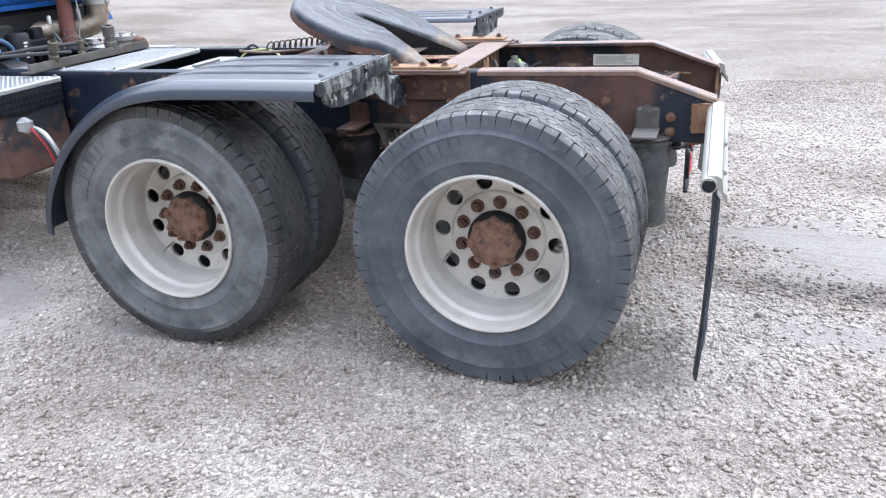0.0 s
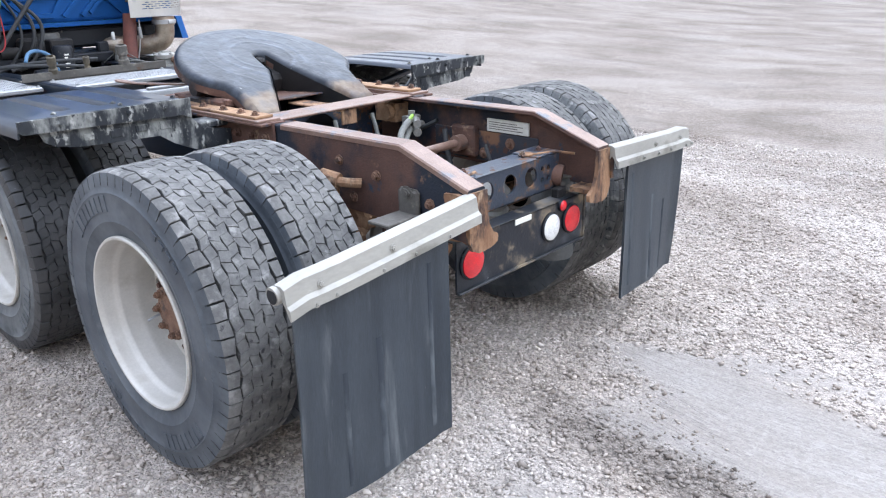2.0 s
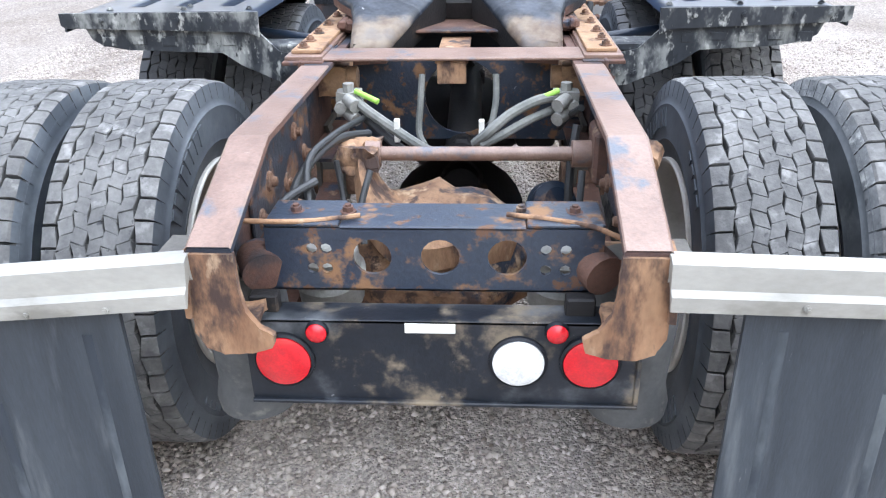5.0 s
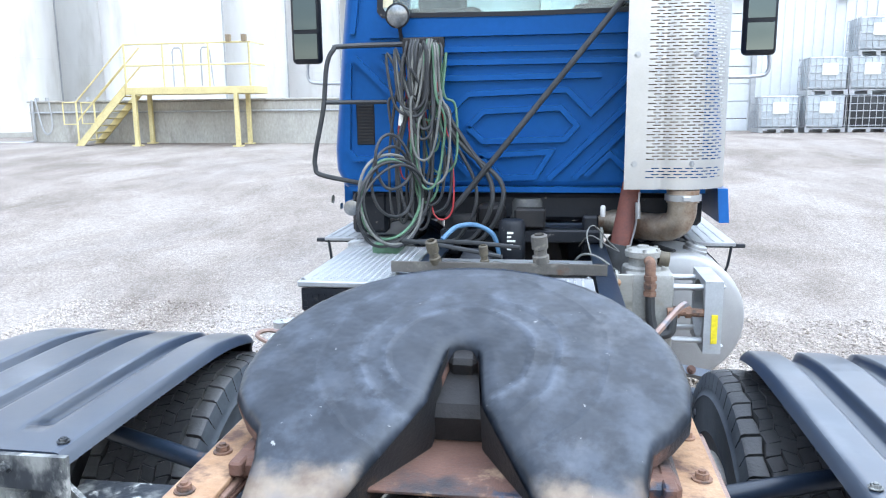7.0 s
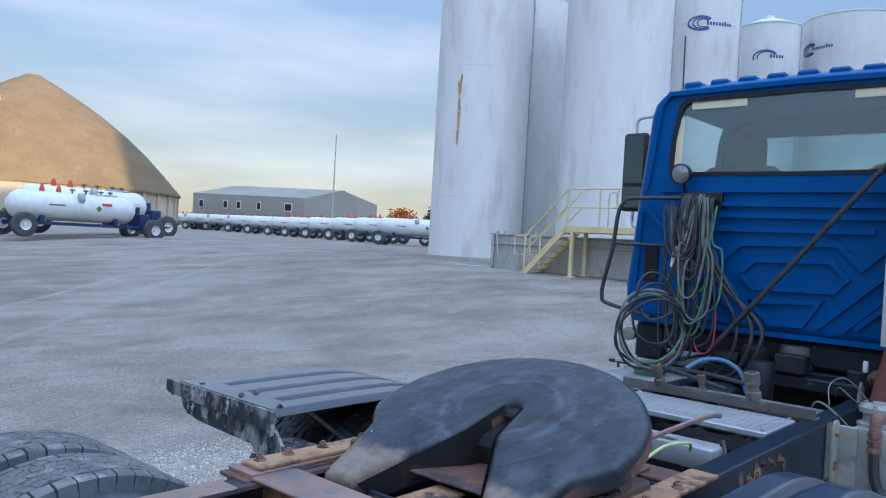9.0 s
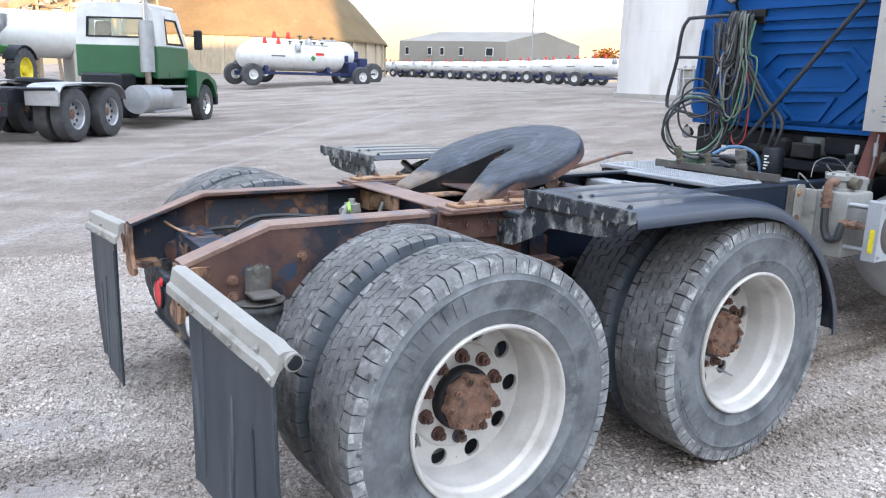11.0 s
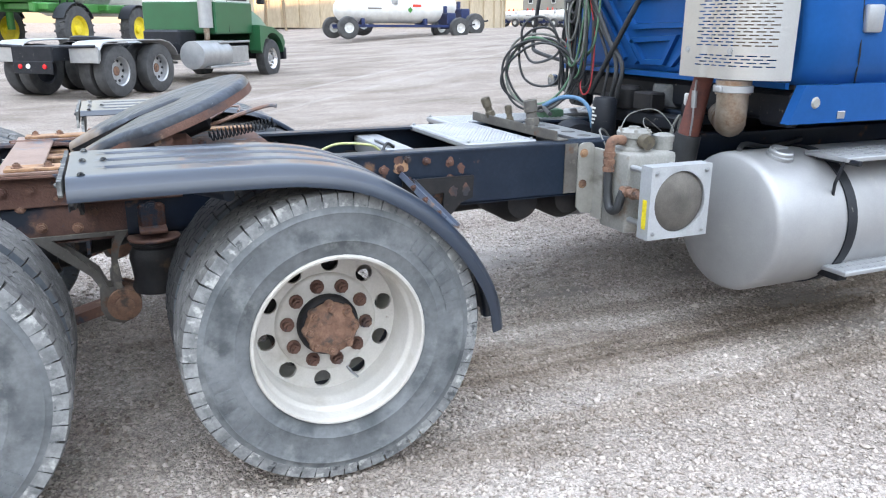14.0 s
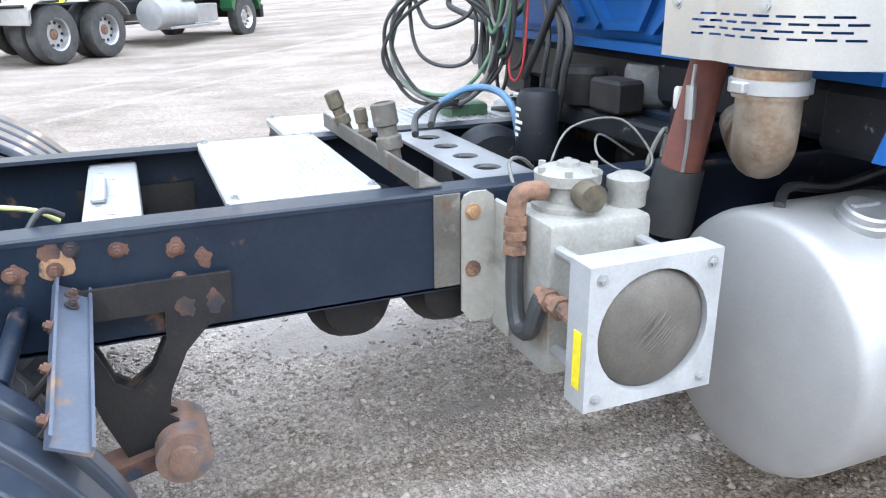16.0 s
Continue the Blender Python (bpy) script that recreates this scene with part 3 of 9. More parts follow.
def make_ground():
    xs, ys = graded(-6.5, 3.2, 0.055, 1500), graded(-0.6, 8.8, 0.055, 1500)
    co = np.zeros((len(xs) * len(ys), 3))
    crust, nearby = np.zeros((2, len(xs) * len(ys)), dtype=np.float32)
    i = 0
    for x in xs:
        for y in ys:
            z = ground_z(x, y)
            if -8 < x < 5 and -2 < y < 11:
                z += 0.012 * noise.noise((x * 1.3, y * 1.3, 0)) + 0.006 * noise.noise((x * 7, y * 7, 3)) + 0.004 * noise.noise((x * 19, y * 19, 5)) - 0.006
            co[i] = (x, y, z)
            crust[i] = sm((bareness(x, y) - 0.02) / 0.50) if -6.4 < x < 3.1 and -0.5 < y < 8.7 else 0.25
            # nearness to the truck, for the painted brightening of the ground
            nearby[i] = 1 - sm((math.hypot(max(0.0, abs(x + 1.7) - 3.2), max(0.0, abs(y - 4.1) - 2.6)) - 0.3) / 2.2)
            i += 1
    ny = len(ys)
    a = np.arange(len(xs) * ny).reshape(len(xs), ny)
    q = np.stack([a[:-1, :-1], a[1:, :-1], a[1:, 1:], a[:-1, 1:]], -1).reshape(-1, 4)
    me = bpy.data.meshes.new("ground")
    me.from_pydata(co.tolist(), [], q.tolist())
    me.shade_smooth()
    me.attributes.new("crust", "FLOAT", "POINT").data.foreach_set("value", crust)
    me.attributes.new("nearby", "FLOAT", "POINT").data.foreach_set("value", nearby)
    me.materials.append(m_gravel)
    return tagged(new("ground", me), "grey crushed-stone yard with muddy wheel tracks", "ground", kind="structure")


def gravel_material(name, island=False):
    m = bpy.data.materials.new(name)
    m.use_nodes = True
    n, k = m.node_tree.nodes, m.node_tree.links
    b = n["Principled BSDF"]
    geo = n.new("ShaderNodeNewGeometry")

    def scaled(s):
        mp = n.new("ShaderNodeMapping")
        mp.inputs["Scale"].default_value = s
        k.new(geo.outputs["Position"], mp.inputs["Vector"])
        return mp.outputs["Vector"]

    def nz(vec, sc, det=4, rough=0.6):
        q = n.new("ShaderNodeTexNoise")
        q.inputs["Scale"].default_value, q.inputs["Detail"].default_value, q.inputs["Roughness"].default_value = sc, det, rough
        k.new(vec, q.inputs["Vector"])
        return q.outputs["Fac"]

    def ramp(fac, pts):
        r = n.new("ShaderNodeValToRGB")
        e = r.color_ramp.elements
        while len(e) < len(pts):
            e.new(0.5)
        for el, (p, c) in zip(e, pts):
            el.position, el.color = p, (*c, 1)
        k.new(fac, r.inputs["Fac"])
        return r.outputs["Color"]

    def mixc(fac, a, c, mode="MIX"):
        x = n.new("ShaderNodeMix")
        x.data_type, x.blend_type = "RGBA", mode
        if isinstance(fac, float):
            x.inputs["Factor"].default_value = fac
        else:
            k.new(fac, x.inputs["Factor"])
        k.new(a, x.inputs["A"])
        k.new(c, x.inputs["B"])
        return x.outputs["Result"]

    pos = scaled((1, 1, 1))
    warp = n.new("ShaderNodeTexNoise")
    warp.inputs["Scale"].default_value, warp.inputs["Detail"].default_value = 0.35, 2
    k.new(pos, warp.inputs["Vector"])
    bent = n.new("ShaderNodeVectorMath")
    bent.operation = "MULTIPLY_ADD"
    bent.inputs[1].default_value = (1.6, 1.6, 0)
    k.new(warp.outputs["Color"], bent.inputs[0])
    k.new(pos, bent.inputs[2])

    def bent_scaled(s):
        mp = n.new("ShaderNodeMapping")
        mp.inputs["Scale"].default_value = s
        k.new(bent.outputs["Vector"], mp.inputs["Vector"])
        return mp.outputs["Vector"]

    base = ramp(nz(bent_scaled((0.6, 1, 1)), 0.8, 7, 0.62), [(0.34, (0.285, 0.242, 0.212)), (0.47, (0.40, 0.346, 0.310)), (0.60, (0.50, 0.447, 0.410))])
    # wheel tracks: soft, dark and damp
    streak = nz(bent_scaled((0.30, 0.85, 1)), 1.1, 5, 0.52)
    base = mixc(ramp(streak, [(0.49, (0, 0, 0)), (0.68, (0.5, 0.5, 0.5))]), base, ramp(nz(pos, 6, 4), [(0.3, (0.24, 0.20, 0.178)), (0.7, (0.36, 0.31, 0.28))]))
    salt = nz(bent_scaled((0.35, 0.8, 1)), 0.9, 7, 0.68)
    base = mixc(ramp(salt, [(0.53, (0, 0, 0)), (0.70, (0.5, 0.5, 0.5))]), base, ramp(nz(pos, 9, 3), [(0.3, (0.45, 0.415, 0.395)), (0.7, (0.52, 0.49, 0.47))]))
    # a dark churned wheel track behind the truck, with pale fines pressed out on both sides
    wob = n.new("ShaderNodeVectorMath")
    wob.operation = "MULTIPLY_ADD"
    wob.inputs[1].default_value = (0.5, 0.5, 0)
    cn = n.new("ShaderNodeTexNoise")
    cn.inputs["Scale"].default_value, cn.inputs["Detail"].default_value = 2.6, 5
    k.new(scaled((0.35, 1, 1)), cn.inputs["Vector"])
    k.new(cn.outputs["Color"], wob.inputs[0])
    k.new(pos, wob.inputs[2])
    dot = n.new("ShaderNodeVectorMath")
    dot.operation = "DOT_PRODUCT"
    dot.inputs[1].default_value = (RUT_SLOPE, 1, 0)
    k.new(wob.outputs["Vector"], dot.inputs[0])

    def near(mid, half, soft):
        q = n.new("ShaderNodeMath")
        q.operation = "SUBTRACT"
        k.new(dot.outputs["Value"], q.inputs[0])
        q.inputs[1].default_value = RUT_Y + 0.25 + 0.25 * RUT_SLOPE + mid
        a = n.new("ShaderNodeMath")
        a.operation = "ABSOLUTE"
        k.new(q.outputs["Value"], a.inputs[0])
        r = n.new("ShaderNodeMapRange")
        r.interpolation_type = "SMOOTHSTEP"
        r.inputs["From Min"].default_value, r.inputs["From Max"].default_value = half, half + soft
        r.inputs["To Min"].default_value, r.inputs["To Max"].default_value = 1, 0
        k.new(a.outputs["Value"], r.inputs["Value"])
        return r.outputs["Result"]

    sx = n.new("ShaderNodeSeparateXYZ")
    k.new(wob.outputs["Vector"], sx.inputs["Vector"])
    along = ramp(sx.outputs["X"], [(0.15, (0, 0, 0)), (0.6, (1, 1, 1))])
    for mid, half, soft, part_, lo, hi in ((0.0, 0.10, 0.16, 0.8, (0.12, 0.10, 0.09), (0.25, 0.22, 0.20)), (0.50, 0.05, 0.22, 0.75, (0.33, 0.30, 0.28), (0.42, 0.388, 0.366)), (-0.46, 0.03, 0.18, 0.6, (0.33, 0.30, 0.28), (0.42, 0.388, 0.366))):
        f = n.new("ShaderNodeMath")
        f.operation = "MULTIPLY"
        k.new(near(mid, half, soft), f.inputs[0])
        k.new(along, f.inputs[1])
        g = n.new("ShaderNodeMath")
        g.operation = "MULTIPLY"
        k.new(f.outputs["Value"], g.inputs[0])
        g.inputs[1].default_value = part_
        base = mixc(g.outputs["Value"], base, ramp(nz(scaled((0.5, 1, 1)), 14, 4), [(0.35, lo), (0.65, hi)]))
    # damp brown tracks ahead of the drive wheels
    def window(out, lo0, lo1, hi0, hi1):
        a = n.new("ShaderNodeMapRange")
        a.interpolation_type = "SMOOTHSTEP"
        a.inputs["From Min"].default_value, a.inputs["From Max"].default_value = lo0, lo1
        k.new(out, a.inputs["Value"])
        c = n.new("ShaderNodeMapRange")
        c.interpolation_type = "SMOOTHSTEP"
        c.inputs["From Min"].default_value, c.inputs["From Max"].default_value = hi0, hi1
        c.inputs["To Min"].default_value, c.inputs["To Max"].default_value = 1, 0
        k.new(out, c.inputs["Value"])
        q = n.new("ShaderNodeMath")
        q.operation = "MULTIPLY"
        k.new(a.outputs["Result"], q.inputs[0])
        k.new(c.outputs["Result"], q.inputs[1])
        return q.outputs["Value"]

    ahead = window(sx.outputs["X"], -9.0, -6.0, -2.6, -1.9)
    for y0, y1, y2, y3, amount in ((4.18, 4.34, 4.62, 4.84, 0.88), (4.90, 5.00, 5.10, 5.25, 0.6), (3.90, 3.98, 4.06, 4.16, 0.5)):
        f = n.new("ShaderNodeMath")
        f.operation = "MULTIPLY"
        k.new(window(sx.outputs["Y"], y0, y1, y2, y3), f.inputs[0])
        k.new(ahead, f.inputs[1])
        g = n.new("ShaderNodeMath")
        g.operation = "MULTIPLY"
        k.new(f.outputs["Value"], g.inputs[0])
        g.inputs[1].default_value = amount
        base = mixc(g.outputs["Value"], base, ramp(nz(scaled((0.12, 1, 1)), 11, 6), [(0.36, (0.15, 0.112, 0.086)), (0.64, (0.33, 0.275, 0.235))]))
    if not island:
        # two pale curved tyre tracks out in the yard
        flat = scaled((1, 1, 0))
        for rad in TRACKS:
            ds = n.new("ShaderNodeVectorMath")
            ds.operation = "DISTANCE"
            ds.inputs[1].default_value = (TRACK_X, TRACK_Y, 0)
            k.new(flat, ds.inputs[0])
            ab = n.new("ShaderNodeMath")
            ab.operation = "COMPARE"
            ab.inputs[1].default_value, ab.inputs[2].default_value = rad, 0.09
            k.new(ds.outputs["Value"], ab.inputs[0])
            mu = n.new("ShaderNodeMath")
            mu.operation = "MULTIPLY"
            k.new(ab.outputs["Value"], mu.inputs[0])
            k.new(ramp(nz(pos, 0.5, 7, 0.7), [(0.36, (0, 0, 0)), (0.66, (0.6, 0.6, 0.6))]), mu.inputs[1])
            base = mixc(mu.outputs["Value"], base, ramp(nz(pos, 9, 3), [(0.3, (0.54, 0.515, 0.50)), (0.7, (0.63, 0.607, 0.592))]))
        # ground colour raised round the truck and lowered far off, to even the light
        near_lift = n.new("ShaderNodeAttribute")
        near_lift.attribute_name = "nearby"
        base = mixc(1.0, base, ramp(near_lift.outputs["Fac"], [(0.0, (0.68, 0.652, 0.63)), (1.0, (0.98, 0.97, 0.96))]), "MULTIPLY")
    if island:
        rnd = ramp(geo.outputs["Random Per Island"], [(0.0, (0.58, 0.55, 0.525)), (0.3, (0.93, 0.91, 0.895)), (0.8, (1.12, 1.115, 1.11)), (1.0, (1.42, 1.42, 1.42))])
        base = mixc(1.0, base, rnd, "MULTIPLY")
    else:
        at = n.new("ShaderNodeAttribute")
        at.attribute_name = "crust"
        base = mixc(ramp(at.outputs["Fac"], [(0.1, (0, 0, 0)), (0.9, (0.8, 0.8, 0.8))]), base, ramp(nz(bent_scaled((0.5, 1, 1)), 5, 6), [(0.3, (0.225, 0.202, 0.186)), (0.7, (0.30, 0.275, 0.257))]))
        for sc, lo, hi in ((48, 0.80, 1.12), (125, 0.70, 1.20)):
            v = n.new("ShaderNodeTexVoronoi")
            v.inputs["Scale"].default_value = sc
            k.new(pos, v.inputs["Vector"])
            sp = n.new("ShaderNodeSeparateColor")
            k.new(v.outputs["Color"], sp.inputs["Color"])
            tone = mixc(1.0, base, ramp(sp.outputs["Red"], [(0.05, (lo, lo, lo)), (0.95, (hi, hi, hi))]), "MULTIPLY")
            base = mixc(ramp(at.outputs["Fac"], [(0.2, (1, 1, 1)), (0.9, (0.35, 0.35, 0.35))]), base, tone)
        soft = n.new("ShaderNodeMapRange")
        soft.inputs["To Min"].default_value, soft.inputs["To Max"].default_value = 0.75, 0.3
        k.new(at.outputs["Fac"], soft.inputs["Value"])
        nrm = None
        for sc, dist in ((55, 0.009), (120, 0.005)):
            v = n.new("ShaderNodeTexVoronoi")
            v.feature, v.distance = "F1", "MANHATTAN"
            v.inputs["Scale"].default_value = sc
            k.new(pos, v.inputs["Vector"])
            bp = n.new("ShaderNodeBump")
            bp.inputs["Distance"].default_value = dist
            bp.invert = True
            k.new(soft.outputs["Result"], bp.inputs["Strength"])
            k.new(v.outputs["Distance"], bp.inputs["Height"])
            if nrm:
                k.new(nrm, bp.inputs["Normal"])
            nrm = bp.outputs["Normal"]
        press = n.new("ShaderNodeMath")
        press.operation = "MULTIPLY"
        k.new(at.outputs["Fac"], press.inputs[0])
        press.inputs[1].default_value = 0.8
        lines = n.new("ShaderNodeVectorRotate")
        lines.rotation_type = "Z_AXIS"
        lines.inputs["Angle"].default_value = math.atan(RUT_SLOPE)
        k.new(bent.outputs["Vector"], lines.inputs["Vector"])
        thin = n.new("ShaderNodeMapping")
        thin.inputs["Scale"].default_value = (0.8, 11, 1)
        k.new(lines.outputs["Vector"], thin.inputs["Vector"])
        bp = n.new("ShaderNodeBump")
        bp.inputs["Distance"].default_value = 0.03
        k.new(press.outputs["Value"], bp.inputs["Strength"])
        k.new(nz(thin.outputs["Vector"], 1.6, 5, 0.6), bp.inputs["Height"])
        k.new(nrm, bp.inputs["Normal"])
        nrm = bp.outputs["Normal"]
        k.new(nrm, b.inputs["Normal"])
    k.new(base, b.inputs["Base Color"])
    b.inputs["Roughness"].default_value = 0.97
    b.inputs["Specular IOR Level"].default_value = 0.08
    return m


m_gravel = gravel_material("gravel")
m_stone = gravel_material("loose_stone", True)
make_ground()


def make_stones(count=235000):
    rng = np.random.default_rng(4)
    iv = np.array([(1, 0, 0), (-1, 0, 0), (0, 1, 0), (0, -1, 0), (0, 0, 1), (0, 0, -1)], float)
    it = np.array([(0, 2, 4), (2, 1, 4), (1, 3, 4), (3, 0, 4), (2, 0, 5), (1, 2, 5), (3, 1, 5), (0, 3, 5)])
    x = rng.uniform(-6.3, 3.0, count)
    y = rng.uniform(-0.4, 8.6, count)
    bare = np.array([bareness(a, c) for a, c in zip(x, y)])
    keep = bare < 0.12 + 0.42 * rng.random(count)
    x, y = x[keep], y[keep]
    count = len(x)
    size = 0.0042 + 0.0098 * rng.random(count) ** 2.4 + 0.011 * rng.random(count) * (rng.random(count) > 0.985)
    z = np.array([ground_z(a, c) + 0.012 * noise.noise((a * 1.3, c * 1.3, 0)) + 0.006 * noise.noise((a * 7, c * 7, 3)) + 0.004 * noise.noise((a * 19, c * 19, 5)) - 0.006 for a, c in zip(x, y)])
    ang = rng.uniform(0, 6.28, count)
    v = (iv[None] * rng.uniform(0.75, 1.25, (count, 6, 1)) + rng.uniform(-0.32, 0.32, (count, 6, 3))) * (size[:, None, None] * rng.uniform((0.8, 0.8, 0.5), (1.4, 1.0, 0.9), (count, 3))[:, None, :])
    ca, sa = np.cos(ang)[:, None], np.sin(ang)[:, None]
    vx = v[:, :, 0] * ca - v[:, :, 1] * sa + x[:, None]
    vy = v[:, :, 0] * sa + v[:, :, 1] * ca + y[:, None]
    vz = v[:, :, 2] + z[:, None] + size[:, None] * 0.25
    co = np.stack([vx, vy, vz], -1).reshape(-1)
    idx = (it[None] + 6 * np.arange(count)[:, None, None]).reshape(-1)
    me = bpy.data.meshes.new("gravel")
    me.vertices.add(count * 6)
    me.vertices.foreach_set("co", co)
    me.loops.add(len(idx))
    me.loops.foreach_set("vertex_index", idx.astype(np.int32))
    me.polygons.add(len(idx) // 3)
    me.polygons.foreach_set("loop_start", np.arange(0, len(idx), 3, dtype=np.int32))
    me.update(calc_edges=True)
    me.materials.append(m_stone)
    return tagged(new("gravel", me), "loose grey crushed stone scattered over the yard", "gravel", kind="stuff")


make_stones()

# ---- the truck: front towards -x, middle line at y = C ----
C = 3.65
TO = Vector((-2.0, C, 0))
truck = thing("truck_tractor", TO, "blue day-cab tractor truck with rusty bare chassis on gravel", "truck")
SIDES = (-1, 1)


# wheels
def tyre_mesh(bm):
    half = [(0.292, 0.112), (0.300, 0.124), (0.318, 0.130), (0.345, 0.137), (0.352, 0.141), (0.358, 0.139), (0.400, 0.143), (0.440, 0.141), (0.446, 0.1435), (0.452, 0.139), (0.478, 0.133), (0.482, 0.1345), (0.487, 0.130), (0.493, 0.127), (0.497, 0.118)]
    prof = half + [(r, -h) for r, h in half[::-1]]
    lathe(bm, prof, (0, 0, 0), (0, 1, 0), 72)
    for f in bm.faces:
        c = f.calc_center_median()
        if math.hypot(c.x, c.z) > 0.488:
            f.material_index = 1
    return bm


def tread_mesh(bm, count=90):
    """Seven ribs of worn blocks with open grooves between them; the shoulder lugs reach down over the side wall."""
    rows = [(-0.130, -0.092)] + [(-0.0875 + 0.0352 * q, -0.0533 + 0.0352 * q) for q in range(5)] + [(0.092, 0.130)]
    rr = random.Random(count)
    for j, (y0, y1) in enumerate(rows):
        lug = j in (0, 6)
        cnt = count * 2 // 3 if lug else count
        pitch = 2 * math.pi / cnt
        for i in range(cnt):
            wear = 0.003 * rr.random()
            a0 = pitch * (i + (0.37 * j) % 1 + 0.05 * rr.random())
            a1 = a0 + pitch * ((0.91 if lug else 0.978) + 0.014 * rr.random())
            k = (0.005 + 0.003 * rr.random()) * (1 if i % 2 else -1)
            skew = 0.0 if lug else (0.010 if j % 2 else -0.010) + 0.004 * (rr.random() - 0.5)
            low, mid, top = [], [], []
            for a, y, s in ((a0, y0, 1), (a1, y0, -1), (a1, y1, -1), (a0, y1, 1)):
                edge = (j == 0 and y == y0) or (j == 6 and y == y1)
                yy = y + (0 if edge else k * s * 0.6 + 0.002 * (rr.random() - 0.5))
                aa = a + (skew if y == y1 else -skew) + 0.004 * (rr.random() - 0.5)
                rl = 0.466 if edge else 0.490
                low.append(bm.verts.new((rl * math.cos(aa), yy * (1.055 if edge else 1), rl * math.sin(aa))))
                rm = 0.508 if edge else 0.516 - wear
                mid.append(bm.verts.new((rm * math.cos(aa), yy + (0.001 if edge else 0), rm * math.sin(aa))))
                ai = aa + s * 0.003
                yt = yy + (0.0016 if y == y0 else -0.0016) * (4 if edge else 1)
                rt = 0.5185 - wear - (0.004 if edge else 0)
                top.append(bm.verts.new((rt * math.cos(ai), yt, rt * math.sin(ai))))
            bm.faces.new(top)
            for q in range(4):
                r = (q + 1) % 4
                bm.faces.new((mid[q], mid[r], top[r], top[q]))
                f = bm.faces.new((low[q], low[r], mid[r], mid[q]))
                f.material_index = 1 if (j, q) in ((0, 0), (6, 2)) else 2
        if not lug:
            lathe(bm, [(0.500, y0 + 0.003), (0.5150, y0 + 0.004), (0.5150, y1 - 0.004), (0.500, y1 - 0.003)], (0, 0, 0), (0, 1, 0), 72)
    return bm


def letters_mesh(bm, spans):
    """Raised bars on the side wall."""
    for a0, a1, r0, r1 in spans:
        steps = max(2, int((a1 - a0) / 0.085))
        for i in range(steps):
            p = a0 + (a1 - a0) * i / steps
            q = a0 + (a1 - a0) * (i + 0.72) / steps
            vs = [bm.verts.new((r * math.cos(a), h, r * math.sin(a))) for h in (0.140, 0.1452) for r, a in ((r0, p), (r1, p), (r1, q), (r0, q))]
            bm.faces.new(vs[4:])
            for j in range(4):
                bm.faces.new((vs[j], vs[(j + 1) % 4], vs[4 + (j + 1) % 4], vs[4 + j]))
    return bm


def rim_mesh(bm):
    lathe(bm, [(0.296, 0.118), (0.302, 0.126), (0.302, 0.134), (0.298, 0.139), (0.291, 0.138), (0.287, 0.130), (0.284, 0.118), (0.282, 0.086), (0.278, 0.078), (0.270, 0.070), (0.267, 0.060), (0.266, 0.022), (0.262, 0.014), (0.260, -0.005), (0.259, -0.055), (0.258, -0.070), (0.256, -0.085), (0.262, -0.092), (0.285, -0.118), (0.296, -0.124)], (0, 0, 0), (0, 1, 0), 64, closed=True)
    holes = [circle(0.220 * math.cos(2 * math.pi * (i + 0.5) / 10), 0.220 * math.sin(2 * math.pi * (i + 0.5) / 10), 0.0315, 18) for i in range(10)]
    plate(bm, circle(0, 0, 0.259, 48), holes + [circle(0, 0, 0.085, 20)], 0.013, lambda u, v, w: (u, -0.078 + w, v))
    lathe(bm, [(0.186, -0.066), (0.180, -0.058), (0.170, -0.054), (0.108, -0.054), (0.104, -0.067)], (0, 0, 0), (0, 1, 0), 40)
    return bm


def hub_mesh(bm):
    return lathe(bm, [(0.0, -0.012), (0.098, -0.012), (0.106, -0.018), (0.110, -0.03), (0.110, -0.052), (0.105, -0.058), (0.105, -0.085)], (0, 0, 0), (0, 1, 0), 36)


def flange_mesh(bm):
    """Axle flange: eight lobes round a cap, with a dimple in its middle."""
    out = []
    for i in range(96):
        a = 2 * math.pi * i / 96
        out.append((0.092 + 0.010 * max(0.0, math.cos(8 * (a - 0.2))) ** 0.7, a))
    rings = [[bm.verts.new((r * k * math.cos(a), h, r * k * math.sin(a))) for r, a in out] for k, h in ((1.0, -0.012), (1.0, 0.010), (0.96, 0.016))]
    inner = [[bm.verts.new((r * math.cos(a), h, r * math.sin(a))) for _, a in out] for r, h in ((0.066, 0.017), (0.060, 0.021), (0.030, 0.023), (0.022, 0.020), (0.014, 0.017))]
    rings += inner
    for u, v in zip(rings, rings[1:]):
        for q in range(96):
            bm.faces.new((u[q], u[(q + 1) % 96], v[(q + 1) % 96], v[q]))
    bm.faces.new(rings[-1])
    bmesh.ops.recalc_face_normals(bm, faces=bm.faces)
    return bm


